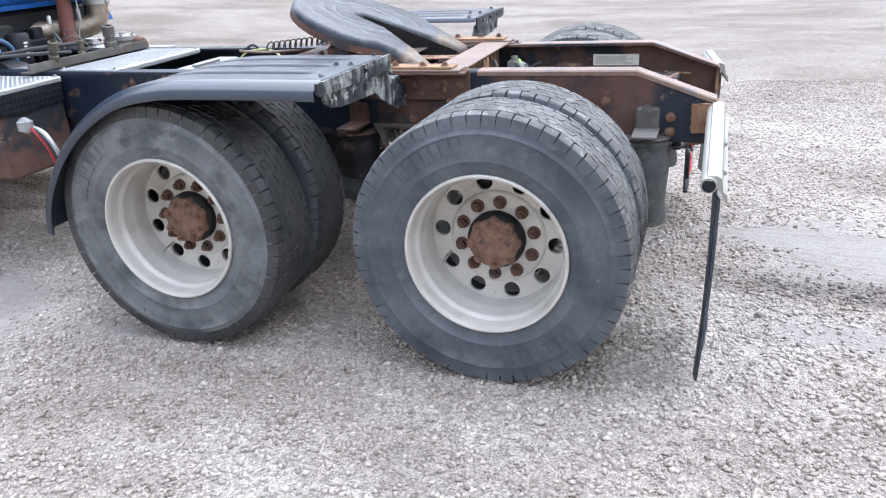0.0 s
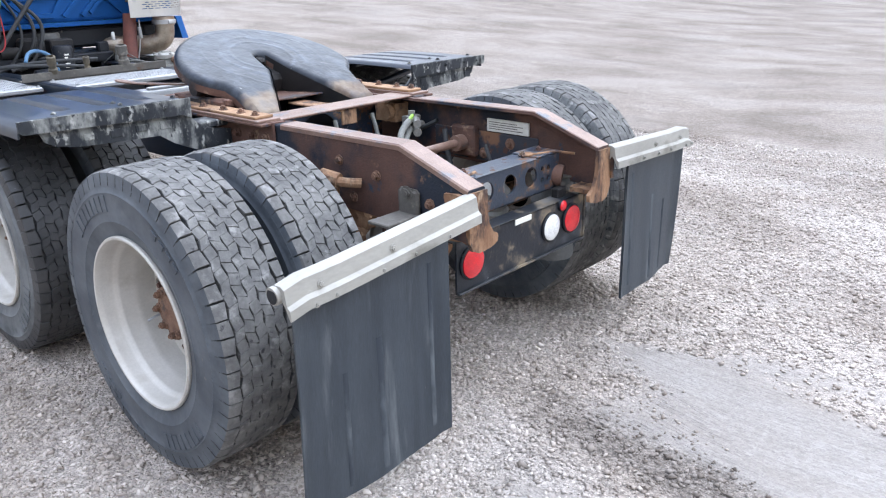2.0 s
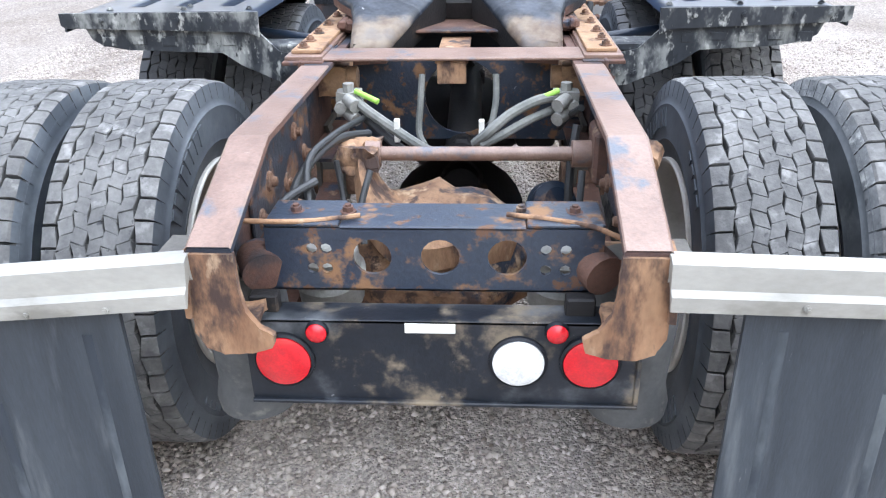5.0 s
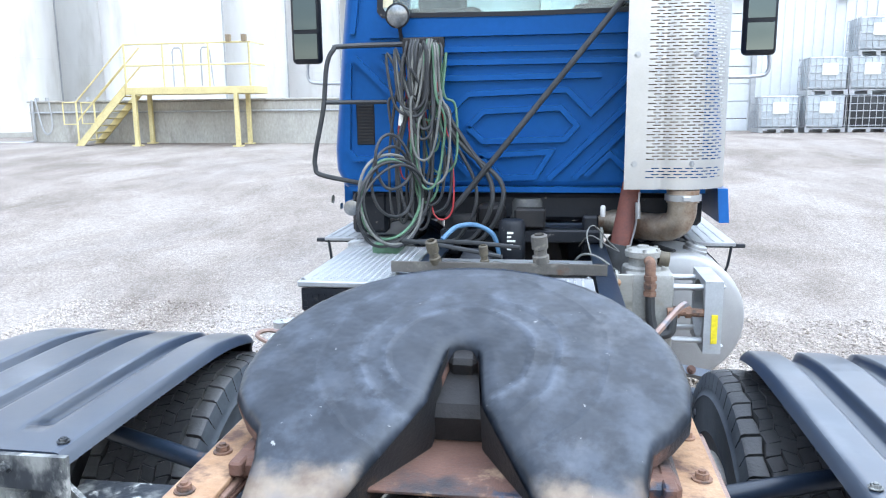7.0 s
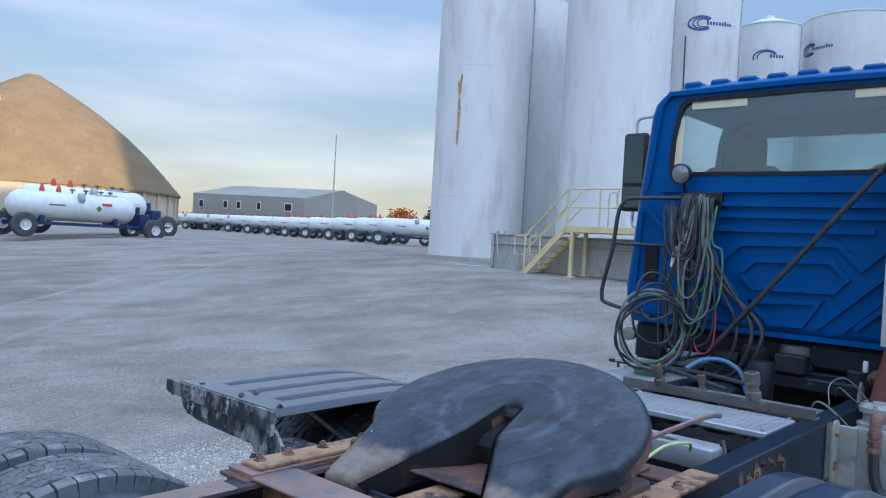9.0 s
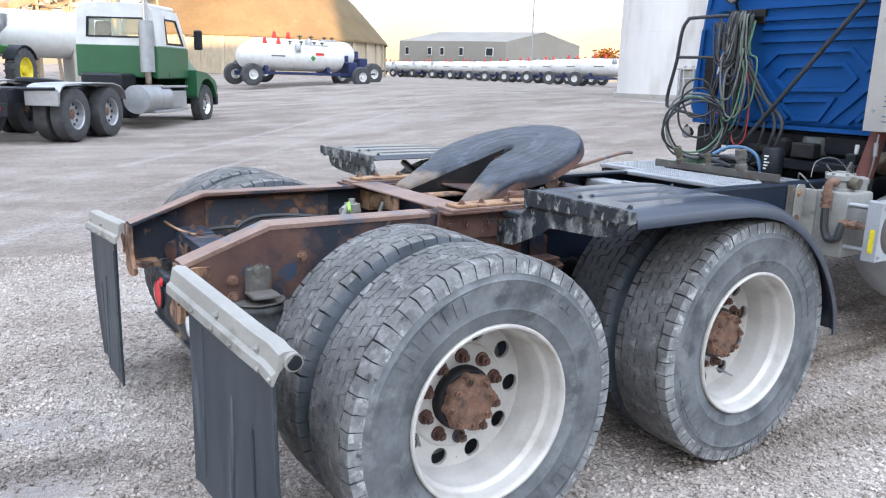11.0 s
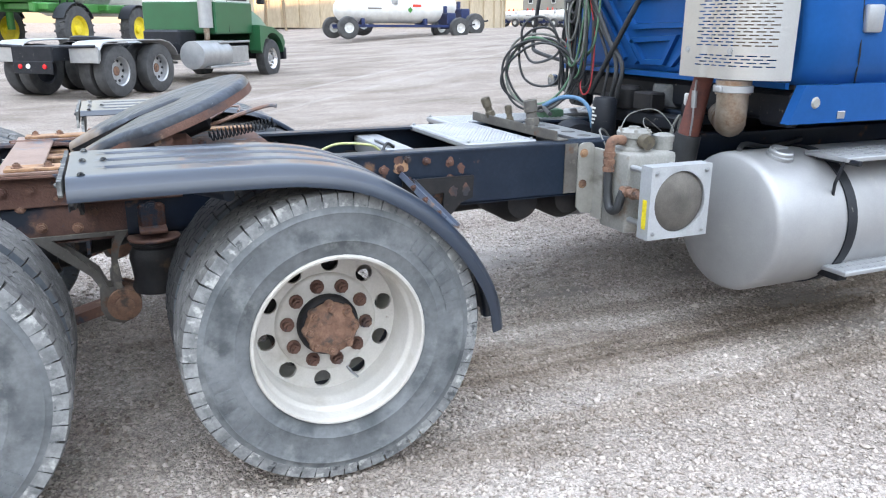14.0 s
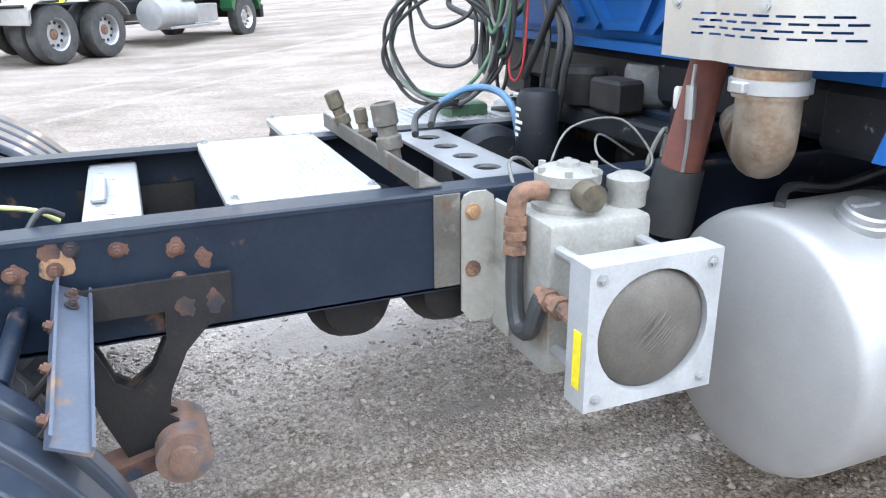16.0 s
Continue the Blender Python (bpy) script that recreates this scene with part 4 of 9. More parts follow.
def make_wheel(hub, tread, rubber, edge):
    w = part("wheel", rim_mesh(B()), m_rim, truck, "off-white painted steel disc wheel", org=(0, 0, 0))
    ty = part("tyre", tyre_mesh(B()), [rubber, m_groove], w, "worn black truck tyre with greyed side wall")
    stuff(part("tread", tread_mesh(B()), [tread, edge, m_groove], ty))
    stuff(part("sidewall_mark", letters_mesh(B(), [(0.9, 1.65, 0.385, 0.437), (2.3, 2.7, 0.41, 0.43), (4.05, 4.8, 0.385, 0.437), (5.5, 5.9, 0.41, 0.43)]), rubber, ty))
    bm = B()
    lathe(bm, [(0.0, -0.125), (0.20, -0.125), (0.205, -0.22), (0.0, -0.22)], (0, 0, 0), (0, 1, 0), 32)
    part("brake_drum", bm, m_dark, w)
    if hub:
        part("hub", hub_mesh(B()), m_dark, w, "greasy black hub barrel")
        part("axle_flange", flange_mesh(B()), m_hub, w, "rusty brown lobed axle flange")
        bolts("flange_bolt", [((0.080 * math.cos(0.2 + i * math.pi / 4), 0.0155, 0.080 * math.sin(0.2 + i * math.pi / 4)), (0, 1, 0)) for i in range(8)], m_hub, w, 0.0125, 0.019)
        for i in range(10):
            a = 2 * math.pi * i / 10
            bm = B()
            bolt(bm, (0.143 * math.cos(a), -0.054, 0.143 * math.sin(a)), (0, 1, 0), 0.0175, 0.03)
            part("lug_nut", bm, m_rust, w)
        bm = B()
        tube(bm, [(0.20, -0.07, -0.03), (0.205, -0.02, -0.035), (0.215, 0.01, -0.045)], 0.005, 6)
        part("valve_stem", bm, m_alu, w)
    return w


AX = (-0.728, -2.068)
OUTER = {(-1, 0): 1.110, (-1, 1): 1.118, (1, 0): 1.085, (1, 1): 1.060}
INNER = {-1: 0.778, 1: 0.735}
ROLLED = {(-1, 0): 12.5, (-1, 1): 35.0, (1, 0): 18.0, (1, 1): 102.5}
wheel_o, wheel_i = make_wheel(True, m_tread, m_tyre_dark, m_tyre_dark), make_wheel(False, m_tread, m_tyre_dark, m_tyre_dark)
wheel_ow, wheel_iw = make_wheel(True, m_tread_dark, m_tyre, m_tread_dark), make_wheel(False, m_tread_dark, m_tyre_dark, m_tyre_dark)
wheel_og = make_wheel(True, m_tread, m_tyre, m_tread_edge)
placed = []
for s in SIDES:
    for j, ax in enumerate(AX):
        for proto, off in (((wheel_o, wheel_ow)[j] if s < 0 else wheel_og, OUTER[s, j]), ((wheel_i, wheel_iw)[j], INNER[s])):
            turn = (0 if s > 0 else 180) + (0 if off > 1 else 180)
            m = pose(ax - TO.x, s * off, 0.515 + 0.006 * j) @ pose(0, 0, 0, 0, 0, turn) @ pose(0, 0, 0, 0, ROLLED[s, j], 0)
            if proto not in placed:
                placed.append(proto)
                proto.matrix_basis = m
            else:
                copy_thing(proto, m)
for s in SIDES:
    copy_thing(wheel_i, pose(-6.75 - TO.x, s * 1.0, 0.511 + ground_z(-6.75, C)) @ pose(0, 0, 0, 0, 0, 0 if s < 0 else 180))

# axles, drums, drive line
for ax in AX:
    bm = B()
    cyl(bm, (ax, C - 0.95, 0.511), (ax, C + 0.95, 0.511), 0.062, n=20)
    lathe(bm, [(0.062, -0.34), (0.10, -0.27), (0.19, -0.16), (0.215, 0.0), (0.19, 0.14), (0.10, 0.25), (0.062, 0.33)], (ax, C - 0.03, 0.53), (0, 1, 0), 28)
    if ax > -1:
        bmesh.ops.subdivide_edges(bm, edges=bm.edges[:], cuts=2, use_grid_fill=True)
        for v in bm.verts:
            lump = noise.noise(v.co * 14) + 0.7 * noise.noise(v.co * 31)
            v.co += (v.co - Vector((ax, v.co.y, 0.53))).normalized() * 0.020 * lump
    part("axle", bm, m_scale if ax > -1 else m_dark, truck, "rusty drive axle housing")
bm = B()
lathe(bm, [(0.0, 0.0), (0.07, 0.0), (0.085, 0.03), (0.15, 0.10), (0.20, 0.22)], (-1.17, C + 0.02, 0.60), (1, 0, -0.12), 24)
cyl(bm, (-1.12, C + 0.02, 0.60), (-1.24, C + 0.02, 0.61), 0.06, n=16)
part("pinion_carrier", bm, m_dark, truck)
bm = B()
cyl(bm, (-1.23, C + 0.02, 0.64), (-1.95, C + 0.02, 0.80), 0.062, n=20)
for p in ((-1.27, 0.645), (-1.85, 0.78)):
    box(bm, p[0] - 0.04, p[0] + 0.04, C - 0.05, C + 0.09, p[1] - 0.03, p[1] + 0.03, 0.012)
    box(bm, p[0] - 0.03, p[0] + 0.03, C - 0.01, C + 0.05, p[1] - 0.07, p[1] + 0.07, 0.012)
cyl(bm, (-2.3, C + 0.02, 0.66), (-4.6, C, 0.72), 0.055, n=20)
part("drive_shaft", bm, m_dark, truck)
# curved cast bridge over the rear axle, with the cross rod
bm = B()
arm = [(-0.70, 3.42, 0.845), (-0.69, 3.43, 0.79), (-0.66, 3.46, 0.72), (-0.62, 3.53, 0.665), (-0.60, 3.62, 0.655), (-0.62, 3.74, 0.665), (-0.66, 3.83, 0.62)]
ps = curve(arm, 6)
rows = []
for i, p in enumerate(ps):
    t = i / (len(ps) - 1)
    wd, hh = 0.06 + 0.045 * math.sin(t * 3.0), 0.035 + 0.025 * t
    rows.append([bm.verts.new(p + Vector((dx, 0.3 * dz, dz))) for dx, dz in ((-wd, -hh), (wd, -hh), (wd * 1.05, hh * 0.3), (wd * 0.7, hh), (-wd * 0.7, hh), (-wd * 1.05, hh * 0.3))])
for u, v in zip(rows, rows[1:]):
    for j in range(6):
        bm.faces.new((u[j], u[(j + 1) % 6], v[(j + 1) % 6], v[j]))
bm.faces.new(rows[0])
bm.faces.new(rows[-1][::-1])
rough_box(bm, -0.76, -0.64, 3.37, 3.47, 0.815, 0.88, 0.016, 5, 4)
part("axle_bridge", bm, m_flake, truck, "tan rust-scaled cast axle bracket")
bm = B()
cyl(bm, (-0.705, 3.44, 0.85), (-0.72, 4.02, 0.845), 0.019, n=14)
cyl(bm, (-0.705, 3.435, 0.85), (-0.706, 3.475, 0.85), 0.034, n=16)
cyl(bm, (-0.72, 3.98, 0.845), (-0.72, 4.04, 0.845), 0.036, n=16)
part("torque_rod", bm, m_rust_flange, truck, "rusty steel torque rod")
bm = B()
lathe(bm, [(0.0, -0.07), (0.05, -0.07), (0.066, -0.05), (0.066, -0.008), (0.075, 0.0), (0.066, 0.01), (0.066, 0.05), (0.04, 0.075), (0.0, 0.075)], (-0.95, 3.95, 0.60), (0.7, 0.2, 0.5), 24)
part("brake_chamber", bm, m_frame, truck, "dark blue painted brake chamber")
for pts, r in (([(-0.80, 4.00, 0.90), (-0.77, 3.985, 0.80), (-0.74, 3.98, 0.70), (-0.76, 3.985, 0.55)], 0.012), ([(-0.35, 3.36, 0.80), (-0.48, 3.33, 0.90), (-0.66, 3.36, 0.915), (-0.95, 3.40, 0.88)], 0.009), ([(-0.62, 3.37, 0.86), (-0.60, 3.385, 0.76), (-0.52, 3.40, 0.68), (-0.42, 3.41, 0.60)], 0.008), ([(-0.86, 4.015, 0.93), (-1.0, 3.99, 0.86), (-1.1, 3.98, 0.80)], 0.010)):
    bm = B()
    tube(bm, pts, r, 8)
    part("air_line", bm, m_hose, truck, "black rubber air line")
for x, y, z, sc in ((-0.55, 3.255, 0.72, 1.0), (-0.40, 3.27, 0.66, 0.8), (-0.66, 4.03, 0.69, 0.8)):
    bm = B()
    rough_box(bm, x - 0.05 * sc, x + 0.05 * sc, y - 0.03 * sc, y + 0.03 * sc, z - 0.04 * sc, z + 0.04 * sc, 0.014, 5, x)
    part("rust_scale", bm, m_flake, truck, "flaking orange rust scale")
bm = B()
box(bm, -0.79, -0.65, 4.03, 4.075, 0.78, 0.92, 0.01)
part("rod_bracket", bm, m_rust, truck)


# chassis rails: rusted behind, painted ahead
def rail(s, name, x0, x1, material, rear, label):
    yo = C + s * 0.435
    bm = B()
    top = [(x0, 0.908 if rear else 1.012), (-0.30, 1.02), (x1, 1.015)] if rear else [(x0, 1.012), (x1, 1.012)]
    out = [(x0, 0.735 if rear else 0.765), *top, (x1, 0.765)]
    if rear:
        out = [(x0, 0.735), (x0, 0.908), (-0.30, 1.02), (x1, 1.012), (x1, 0.765), (-0.9, 0.755)]
    plate(bm, out, [], 0.009, lambda u, v, w: (u, yo - s * w, v))
    for a, b2 in zip(top, top[1:]):
        dx, dz = b2[0] - a[0], b2[1] - a[1]
        vs = []
        for (px, pz) in (a, b2):
            for dy, h in ((0.003, -0.010), (0.002, 0.0), (-0.003, 0.005), (-0.082, 0.005), (-0.084, -0.006), (-0.012, -0.006)):
                vs.append(bm.verts.new((px, yo + s * dy, pz + h)))
        for j in range(6):
            bm.faces.new((vs[j], vs[(j + 1) % 6], vs[6 + (j + 1) % 6], vs[6 + j]))
        bm.faces.new(vs[:6])
        bm.faces.new(vs[6:][::-1])
    zb = 0.735 if rear else 0.765
    box(bm, x1, x0, min(yo, yo - s * 0.082), max(yo, yo - s * 0.082), zb - 0.004, zb + 0.006) if not rear else box(bm, x1, -0.9, min(yo, yo - s * 0.082), max(yo, yo - s * 0.082), 0.757, 0.767)
    return part(name, bm, material, truck, label)


for s in SIDES:
    r = rail(s, "chassis_rail", 0.012, -1.45, m_rail, True, "rust-brown steel frame rail with flaking blue paint")
    yo = C + s * 0.435
    bm = B()
    for a, b2 in (((0.012, 0.908), (-0.30, 1.02)), ((-0.30, 1.02), (-0.97, 1.0165))):
        vs = [bm.verts.new((px, yo + s * dy, pz + h)) for (px, pz) in (a, b2) for dy, h in ((0.004, -0.012), (0.0035, 0.004), (-0.002, 0.0095), (-0.080, 0.0095), (-0.083, 0.006))]
        for j in range(4):
            bm.faces.new((vs[j], vs[j + 1], vs[6 + j], vs[5 + j]))
    part("top_flange", bm, m_rust_flange, r, "reddish worn flange with blue paint flakes")
    rail(s, "chassis_rail", -1.45, -6.9, m_frame, False, "dark blue-black painted frame rail")
    # inner reinforcing and end plates
    bm = B()
    rim = [(0.006, 0.906), (0.008, 0.82), (0.006, 0.74), (-0.012, 0.706), (-0.045, 0.692), (-0.10, 0.695), (-0.140, 0.708), (-0.146, 0.735), (-0.118, 0.752), (-0.096, 0.785), (-0.088, 0.83), (-0.086, 0.906)]
    rim = [tuple(Vector(a).lerp(Vector(b2), k / 4) + Vector((0.003 * noise.noise((9 * a[1] + k, s, 1)), 0.003 * noise.noise((9 * a[0] + k, s, 5))))) for a, b2 in zip(rim, rim[1:] + rim[:1]) for k in range(4)]
    plate(bm, [(yo + s * a, z) for a, z in rim], [], 0.016, lambda u, v, w: (0.004 + w, u, v))
    rough_box(bm, -0.10, 0.012, min(yo - s * 0.01, yo - s * 0.10), max(yo - s * 0.01, yo - s * 0.10), 0.727, 0.747, 0.008, 4, s + 3)
    part("rail_end_plate", bm, m_flake, truck)
    bolts("frame_bolt", [((x, yo, z), (0, s, 0)) for x, z in ((-0.16, 0.84), (-0.16, 0.78), (-0.42, 0.90), (-0.55, 0.80), (-0.62, 0.93), (-0.86, 0.88), (-0.90, 0.80), (-1.02, 0.93), (-1.10, 0.90), (-1.22, 0.93), (-1.34, 0.87), (-1.02, 0.83), (-1.16, 0.82), (-1.28, 0.81))], m_hub, truck, 0.014, 0.016)
    bolts("frame_bolt", [((x, yo, z), (0, s, 0)) for x, z in ((-2.56, 0.945), (-2.595, 0.985), (-2.68, 0.972), (-2.795, 0.96), (-2.795, 0.89), (-2.80, 0.83), (-2.856, 0.828), (-2.48, 0.945))], m_rust, truck, 0.012, 0.016)

for sd in SIDES:
    rr = random.Random(12)
    for x, z, ra, rz, mt in ((-2.565, 0.955, 0.032, 0.028, m_flake), (-2.555, 0.985, 0.020, 0.020, m_rust), (-2.49, 0.945, 0.018, 0.018, m_rust), (-2.69, 0.972, 0.014, 0.014, m_rust), (-2.795, 0.962, 0.018, 0.022, m_rust), (-2.85, 0.93, 0.016, 0.022, m_rust), (-2.80, 0.835, 0.019, 0.024, m_rust), (-2.86, 0.838, 0.017, 0.024, m_rust)):
        bm = B()
        ph = 6.28 * rr.random()
        pts = [(x + ra * (1 + 0.15 * math.sin(3 * a + ph) + 0.10 * math.sin(7 * a + 2 * ph) + 0.10 * rr.random()) * math.cos(a), min(1.005, z + rz * (1 + 0.2 * math.sin(2 * a + ph) + 0.12 * math.sin(5 * a) + 0.10 * rr.random()) * math.sin(a))) for a in [2 * math.pi * k / 36 for k in range(36)]]
        plate(bm, pts, [], 0.0012 + 0.0006 * rr.random(), lambda u, v, w: (u, C + sd * (0.4352 + (0.031 if z < 0.9 else 0) + w), v))
        part("rust_stain", bm, mt, truck, "orange rust bloom round a bolt")

# sticker on the right rail's inner side
bm = B()
box(bm, -0.60, -0.37, C + 0.412, C + 0.424, 0.905, 0.962, 0.002)
st = part("rail_sticker", bm, m_label, truck, "dirty white paper sticker with faded print")
bm = B()
for i in range(4):
    box(bm, -0.585, -0.40 - 0.03 * (i % 2), C + 0.4105, C + 0.413, 0.917 + i * 0.010, 0.920 + i * 0.010)
part("sticker_print", bm, m_print, st)

# rear crossmember with three holes
bm = B()
ym0, ym1 = C - 0.345, C + 0.345
plate(bm, [(ym0, 0.735), (ym1, 0.735), (ym1, 0.876), (ym0, 0.876)], [circle(y, 0.812, 0.040, 20) for y in (3.525, 3.665, 3.802)] + [circle(y, z, 0.012, 8) for y in (3.40, 3.43, 3.88, 3.92) for z in (0.785, 0.83)], 0.009, lambda u, v, w: (-0.165 - w, u, v))
box(bm, -0.19, -0.165, ym0, ym1, 0.732, 0.741, 0.003)
cr = part("rear_crossmember", bm, m_cross, truck, "dark painted crossmember with round holes, rust patched")
for a, b2, h in ((ym0, 3.46, 0.02), (3.46, 3.84, 0.0), (3.84, ym1, 0.02)):
    bm = B()
    box(bm, -0.29, -0.165, a, b2, 0.871 + h * 0.3, 0.881 + h * 0.3, 0.003)
    part("top_plate", bm, m_cross, cr)
bolts("crossmember_bolt", [((-0.23, y, 0.884), (0, 0, 1)) for y in (3.36, 3.47, 3.83, 3.94)], m_rust, cr, 0.012, 0.014)
for y in (3.30, 4.0):
    bm = B()
    cyl(bm, (-0.21, y - 0.03, 0.79), (-0.15, y, 0.78), 0.045, n=16)
    part("crossmember_gusset", bm, m_rust, truck)

# lamp plate
bm = B()
plate(bm, [(3.262, 0.507), (4.075, 0.507), (4.075, 0.706), (3.262, 0.706)], [], 0.008, lambda u, v, w: (-0.087 - w, u, v))
box(bm, -0.16, -0.087, 3.262, 4.075, 0.699, 0.707, 0.002)
box(bm, -0.095, -0.075, 3.262, 4.075, 0.505, 0.514, 0.002)
box(bm, -0.093, -0.080, 4.066, 4.076, 0.507, 0.706, 0.002)
lp = part("lamp_plate", bm, m_lampplate, truck, "black steel tail-lamp panel with dried mud")
for nm, y, z, r, mt, lb in (("tail_lamp", 3.340, 0.612, 0.058, m_redlens, "round red tail lamp"), ("tail_lamp", 3.972, 0.617, 0.056, m_redlens, "round red tail lamp"), ("reverse_lamp", 3.826, 0.616, 0.054, m_whitelens, "round white reversing lamp"), ("marker_lamp", 3.415, 0.682, 0.022, m_redlens, "small red marker lamp"), ("marker_lamp", 3.902, 0.688, 0.022, m_redlens, "small red marker lamp")):
    bm = B()
    lathe(bm, [(r * 1.12, 0.0), (r * 1.12, 0.008), (r * 1.02, 0.012), (r, 0.009)], (-0.087, y, z), (1, 0, 0), 28)
    ring = part(nm, bm, m_black, lp, lb)
    bm = B()
    lathe(bm, [(r, 0.006), (r * 0.98, 0.013), (r * 0.7, 0.019), (r * 0.3, 0.022), (0, 0.0225)], (-0.087, y, z), (1, 0, 0), 28)
    ob = part("lens", bm, mt, ring)
bm = B()
box(bm, -0.088, -0.084, 3.595, 3.698, 0.680, 0.702, 0.001)
part("plate_sticker", bm, m_label, lp)
for y in (3.30, 3.95):
    bm = B()
    box(bm, -0.15, -0.115, y - 0.03, y + 0.03, 0.69, 0.745, 0.004)
    part("lamp_bracket", bm, m_dark, truck)

# mud flaps and their hangers
for s in SIDES:
    bm = B()
    y0, y1 = C + s * 0.43, C + s * (1.20 if s < 0 else 1.225)
    z0, z1 = (0.866, 0.797) if s < 0 else (0.872, 0.818)
    back = 0.0 if s < 0 else -0.062
    rows = []
    for i in range(13):
        t = i / 12
        y, z = y0 + (y1 - y0) * t, z0 + (z1 - z0) * t + 0.006 * sm((t - 0.8) / 0.1) - 0.010 * sm((t - 0.9) / 0.1)
        rows.append([bm.verts.new((0.025 + back * t + dx, y, z + dz)) for dx, dz in ((-0.030, 0.030), (-0.026, 0.040), (0.002, 0.042), (0.016, 0.034), (0.024, -0.010), (0.036, -0.020), (0.038, -0.048), (0.033, -0.049), (0.016, -0.014), (-0.022, 0.030))])
    for u, v in zip(rows, rows[1:]):
        for j in range(10):
            bm.faces.new((u[j], u[(j + 1) % 10], v[(j + 1) % 10], v[j]))
    bm.faces.new(rows[0])
    bm.faces.new(rows[-1])
    tube(bm, [(0.004, y0, z0 + 0.008), (0.004 + back, y1 + s * 0.012, z1 + 0.008)], 0.026, 14, smooth=False)
    hg = part("flap_hanger", bm, m_hanger, truck, "bent cream-grey galvanised mud-flap hanger")
    # black disc painted on for the shade inside the open tube end
    bm = B()
    cyl(bm, (0.004 + back, y1 + s * 0.0122, z1 + 0.008), (0.004 + back, y1 + s * 0.0135, z1 + 0.008), 0.021, n=16)
    part("bore_disc", bm, m_black, hg)
    bolts("hanger_bolt", [((0.047 + back * t, y0 + (y1 - y0) * t, z0 + (z1 - z0) * t + 0.005), (1, 0, 0.1)) for t in (0.5, 0.85)], m_hanger, hg, 0.009, 0.008)
    bolts("hanger_bolt", [((0.061 + back * t, y0 + (y1 - y0) * t + 0.04, z0 + (z1 - z0) * t - 0.036), (1, 0, 0.1)) for t in (0.25, 0.45, 0.62, 0.85, 0.94)], m_hanger, hg, 0.006, 0.007)
    bm = B()
    f0, f1 = (C + s * 0.572, C + s * 1.18)
    zt0, zt1 = (0.80, 0.752) if s < 0 else (0.81, 0.775)
    zb0, zb1 = (0.115, 0.075) if s < 0 else (0.20, 0.17)
    nx, nz_ = 15, 14
    g = []
    for k in range(2):
        gg = []
        for i in range(nx):
            u = i / (nx - 1)
            row = []
            for j in range(nz_):
                v = j / (nz_ - 1)
                y = f0 + (f1 - f0) * u
                z = (zt0 + (zt1 - zt0) * u) * (1 - v) + (zb0 + (zb1 - zb0) * u) * v
                bend = 0.022 * v * v * math.sin(u * 3.1) - 0.03 * v * v * u + 0.003 * math.sin(u * 14) * v + (0.012 if u in (0.0, 1.0) else 0)
                row.append(bm.verts.new((0.030 + back * (0.2 + 0.8 * u) + bend - 0.009 * k, y, z)))
            gg.append(row)
        g.append(gg)
    for k in range(2):
        for i in range(nx - 1):
            for j in range(nz_ - 1):
                bm.faces.new((g[k][i][j], g[k][i + 1][j], g[k][i + 1][j + 1], g[k][i][j + 1]))
    ring = [(i, 0) for i in range(nx)] + [(nx - 1, j) for j in range(1, nz_)] + [(i, nz_ - 1) for i in range(nx - 2, -1, -1)] + [(0, j) for j in range(nz_ - 2, 0, -1)]
    for (a, b2), (c2, d2) in zip(ring, ring[1:] + ring[:1]):
        bm.faces.new((g[0][a][b2], g[0][c2][d2], g[1][c2][d2], g[1][a][b2]))
    fl = part("mud_flap", bm, m_flap, truck, "black rubber mud flap, scuffed and dusty")
    # moulded ribs and rims, pale with dust
    for i, (u, wd, top, low) in enumerate(((0.012, 0.007, 0.0, 1.0), (0.13, 0.010, 0.08, 0.93), (0.50, 0.012, 0.30, 0.97), (0.72, 0.010, 0.38, 0.96), (0.985, 0.006, 0.0, 1.0))):
        y = f0 + (f1 - f0) * u
        bm = B()
        rows = []
        for j in range(9):
            v = top + (low - top) * j / 8
            z = (zt0 + (zt1 - zt0) * u) * (1 - v) + (zb0 + (zb1 - zb0) * u) * v + (0.004 if j == 8 else 0)
            bend = 0.022 * v * v * math.sin(u * 3.1) - 0.03 * v * v * u + 0.003 * math.sin(u * 14) * v + 0.004
            fx = 0.030 + back * (0.2 + 0.8 * u) + bend
            rows.append([bm.verts.new((fx + dx, y + dy, z)) for dx, dy in ((-0.004, -wd), (-0.0012, -wd * 0.5), (-0.0012, wd * 0.5), (-0.004, wd))])
        for a, b2 in zip(rows, rows[1:]):
            for q in range(3):
                bm.faces.new((a[q], a[q + 1], b2[q + 1], b2[q]))
        part("flap_rib", bm, m_flap_dust, fl)
    bm = B()
    rough_box(bm, -0.08, 0.03, min(C + s * 0.437, C + s * 0.452), max(C + s * 0.437, C + s * 0.452), 0.78, 0.90, 0.008, 5, s + 7)
    part("hanger_mount", bm, m_flake, truck)

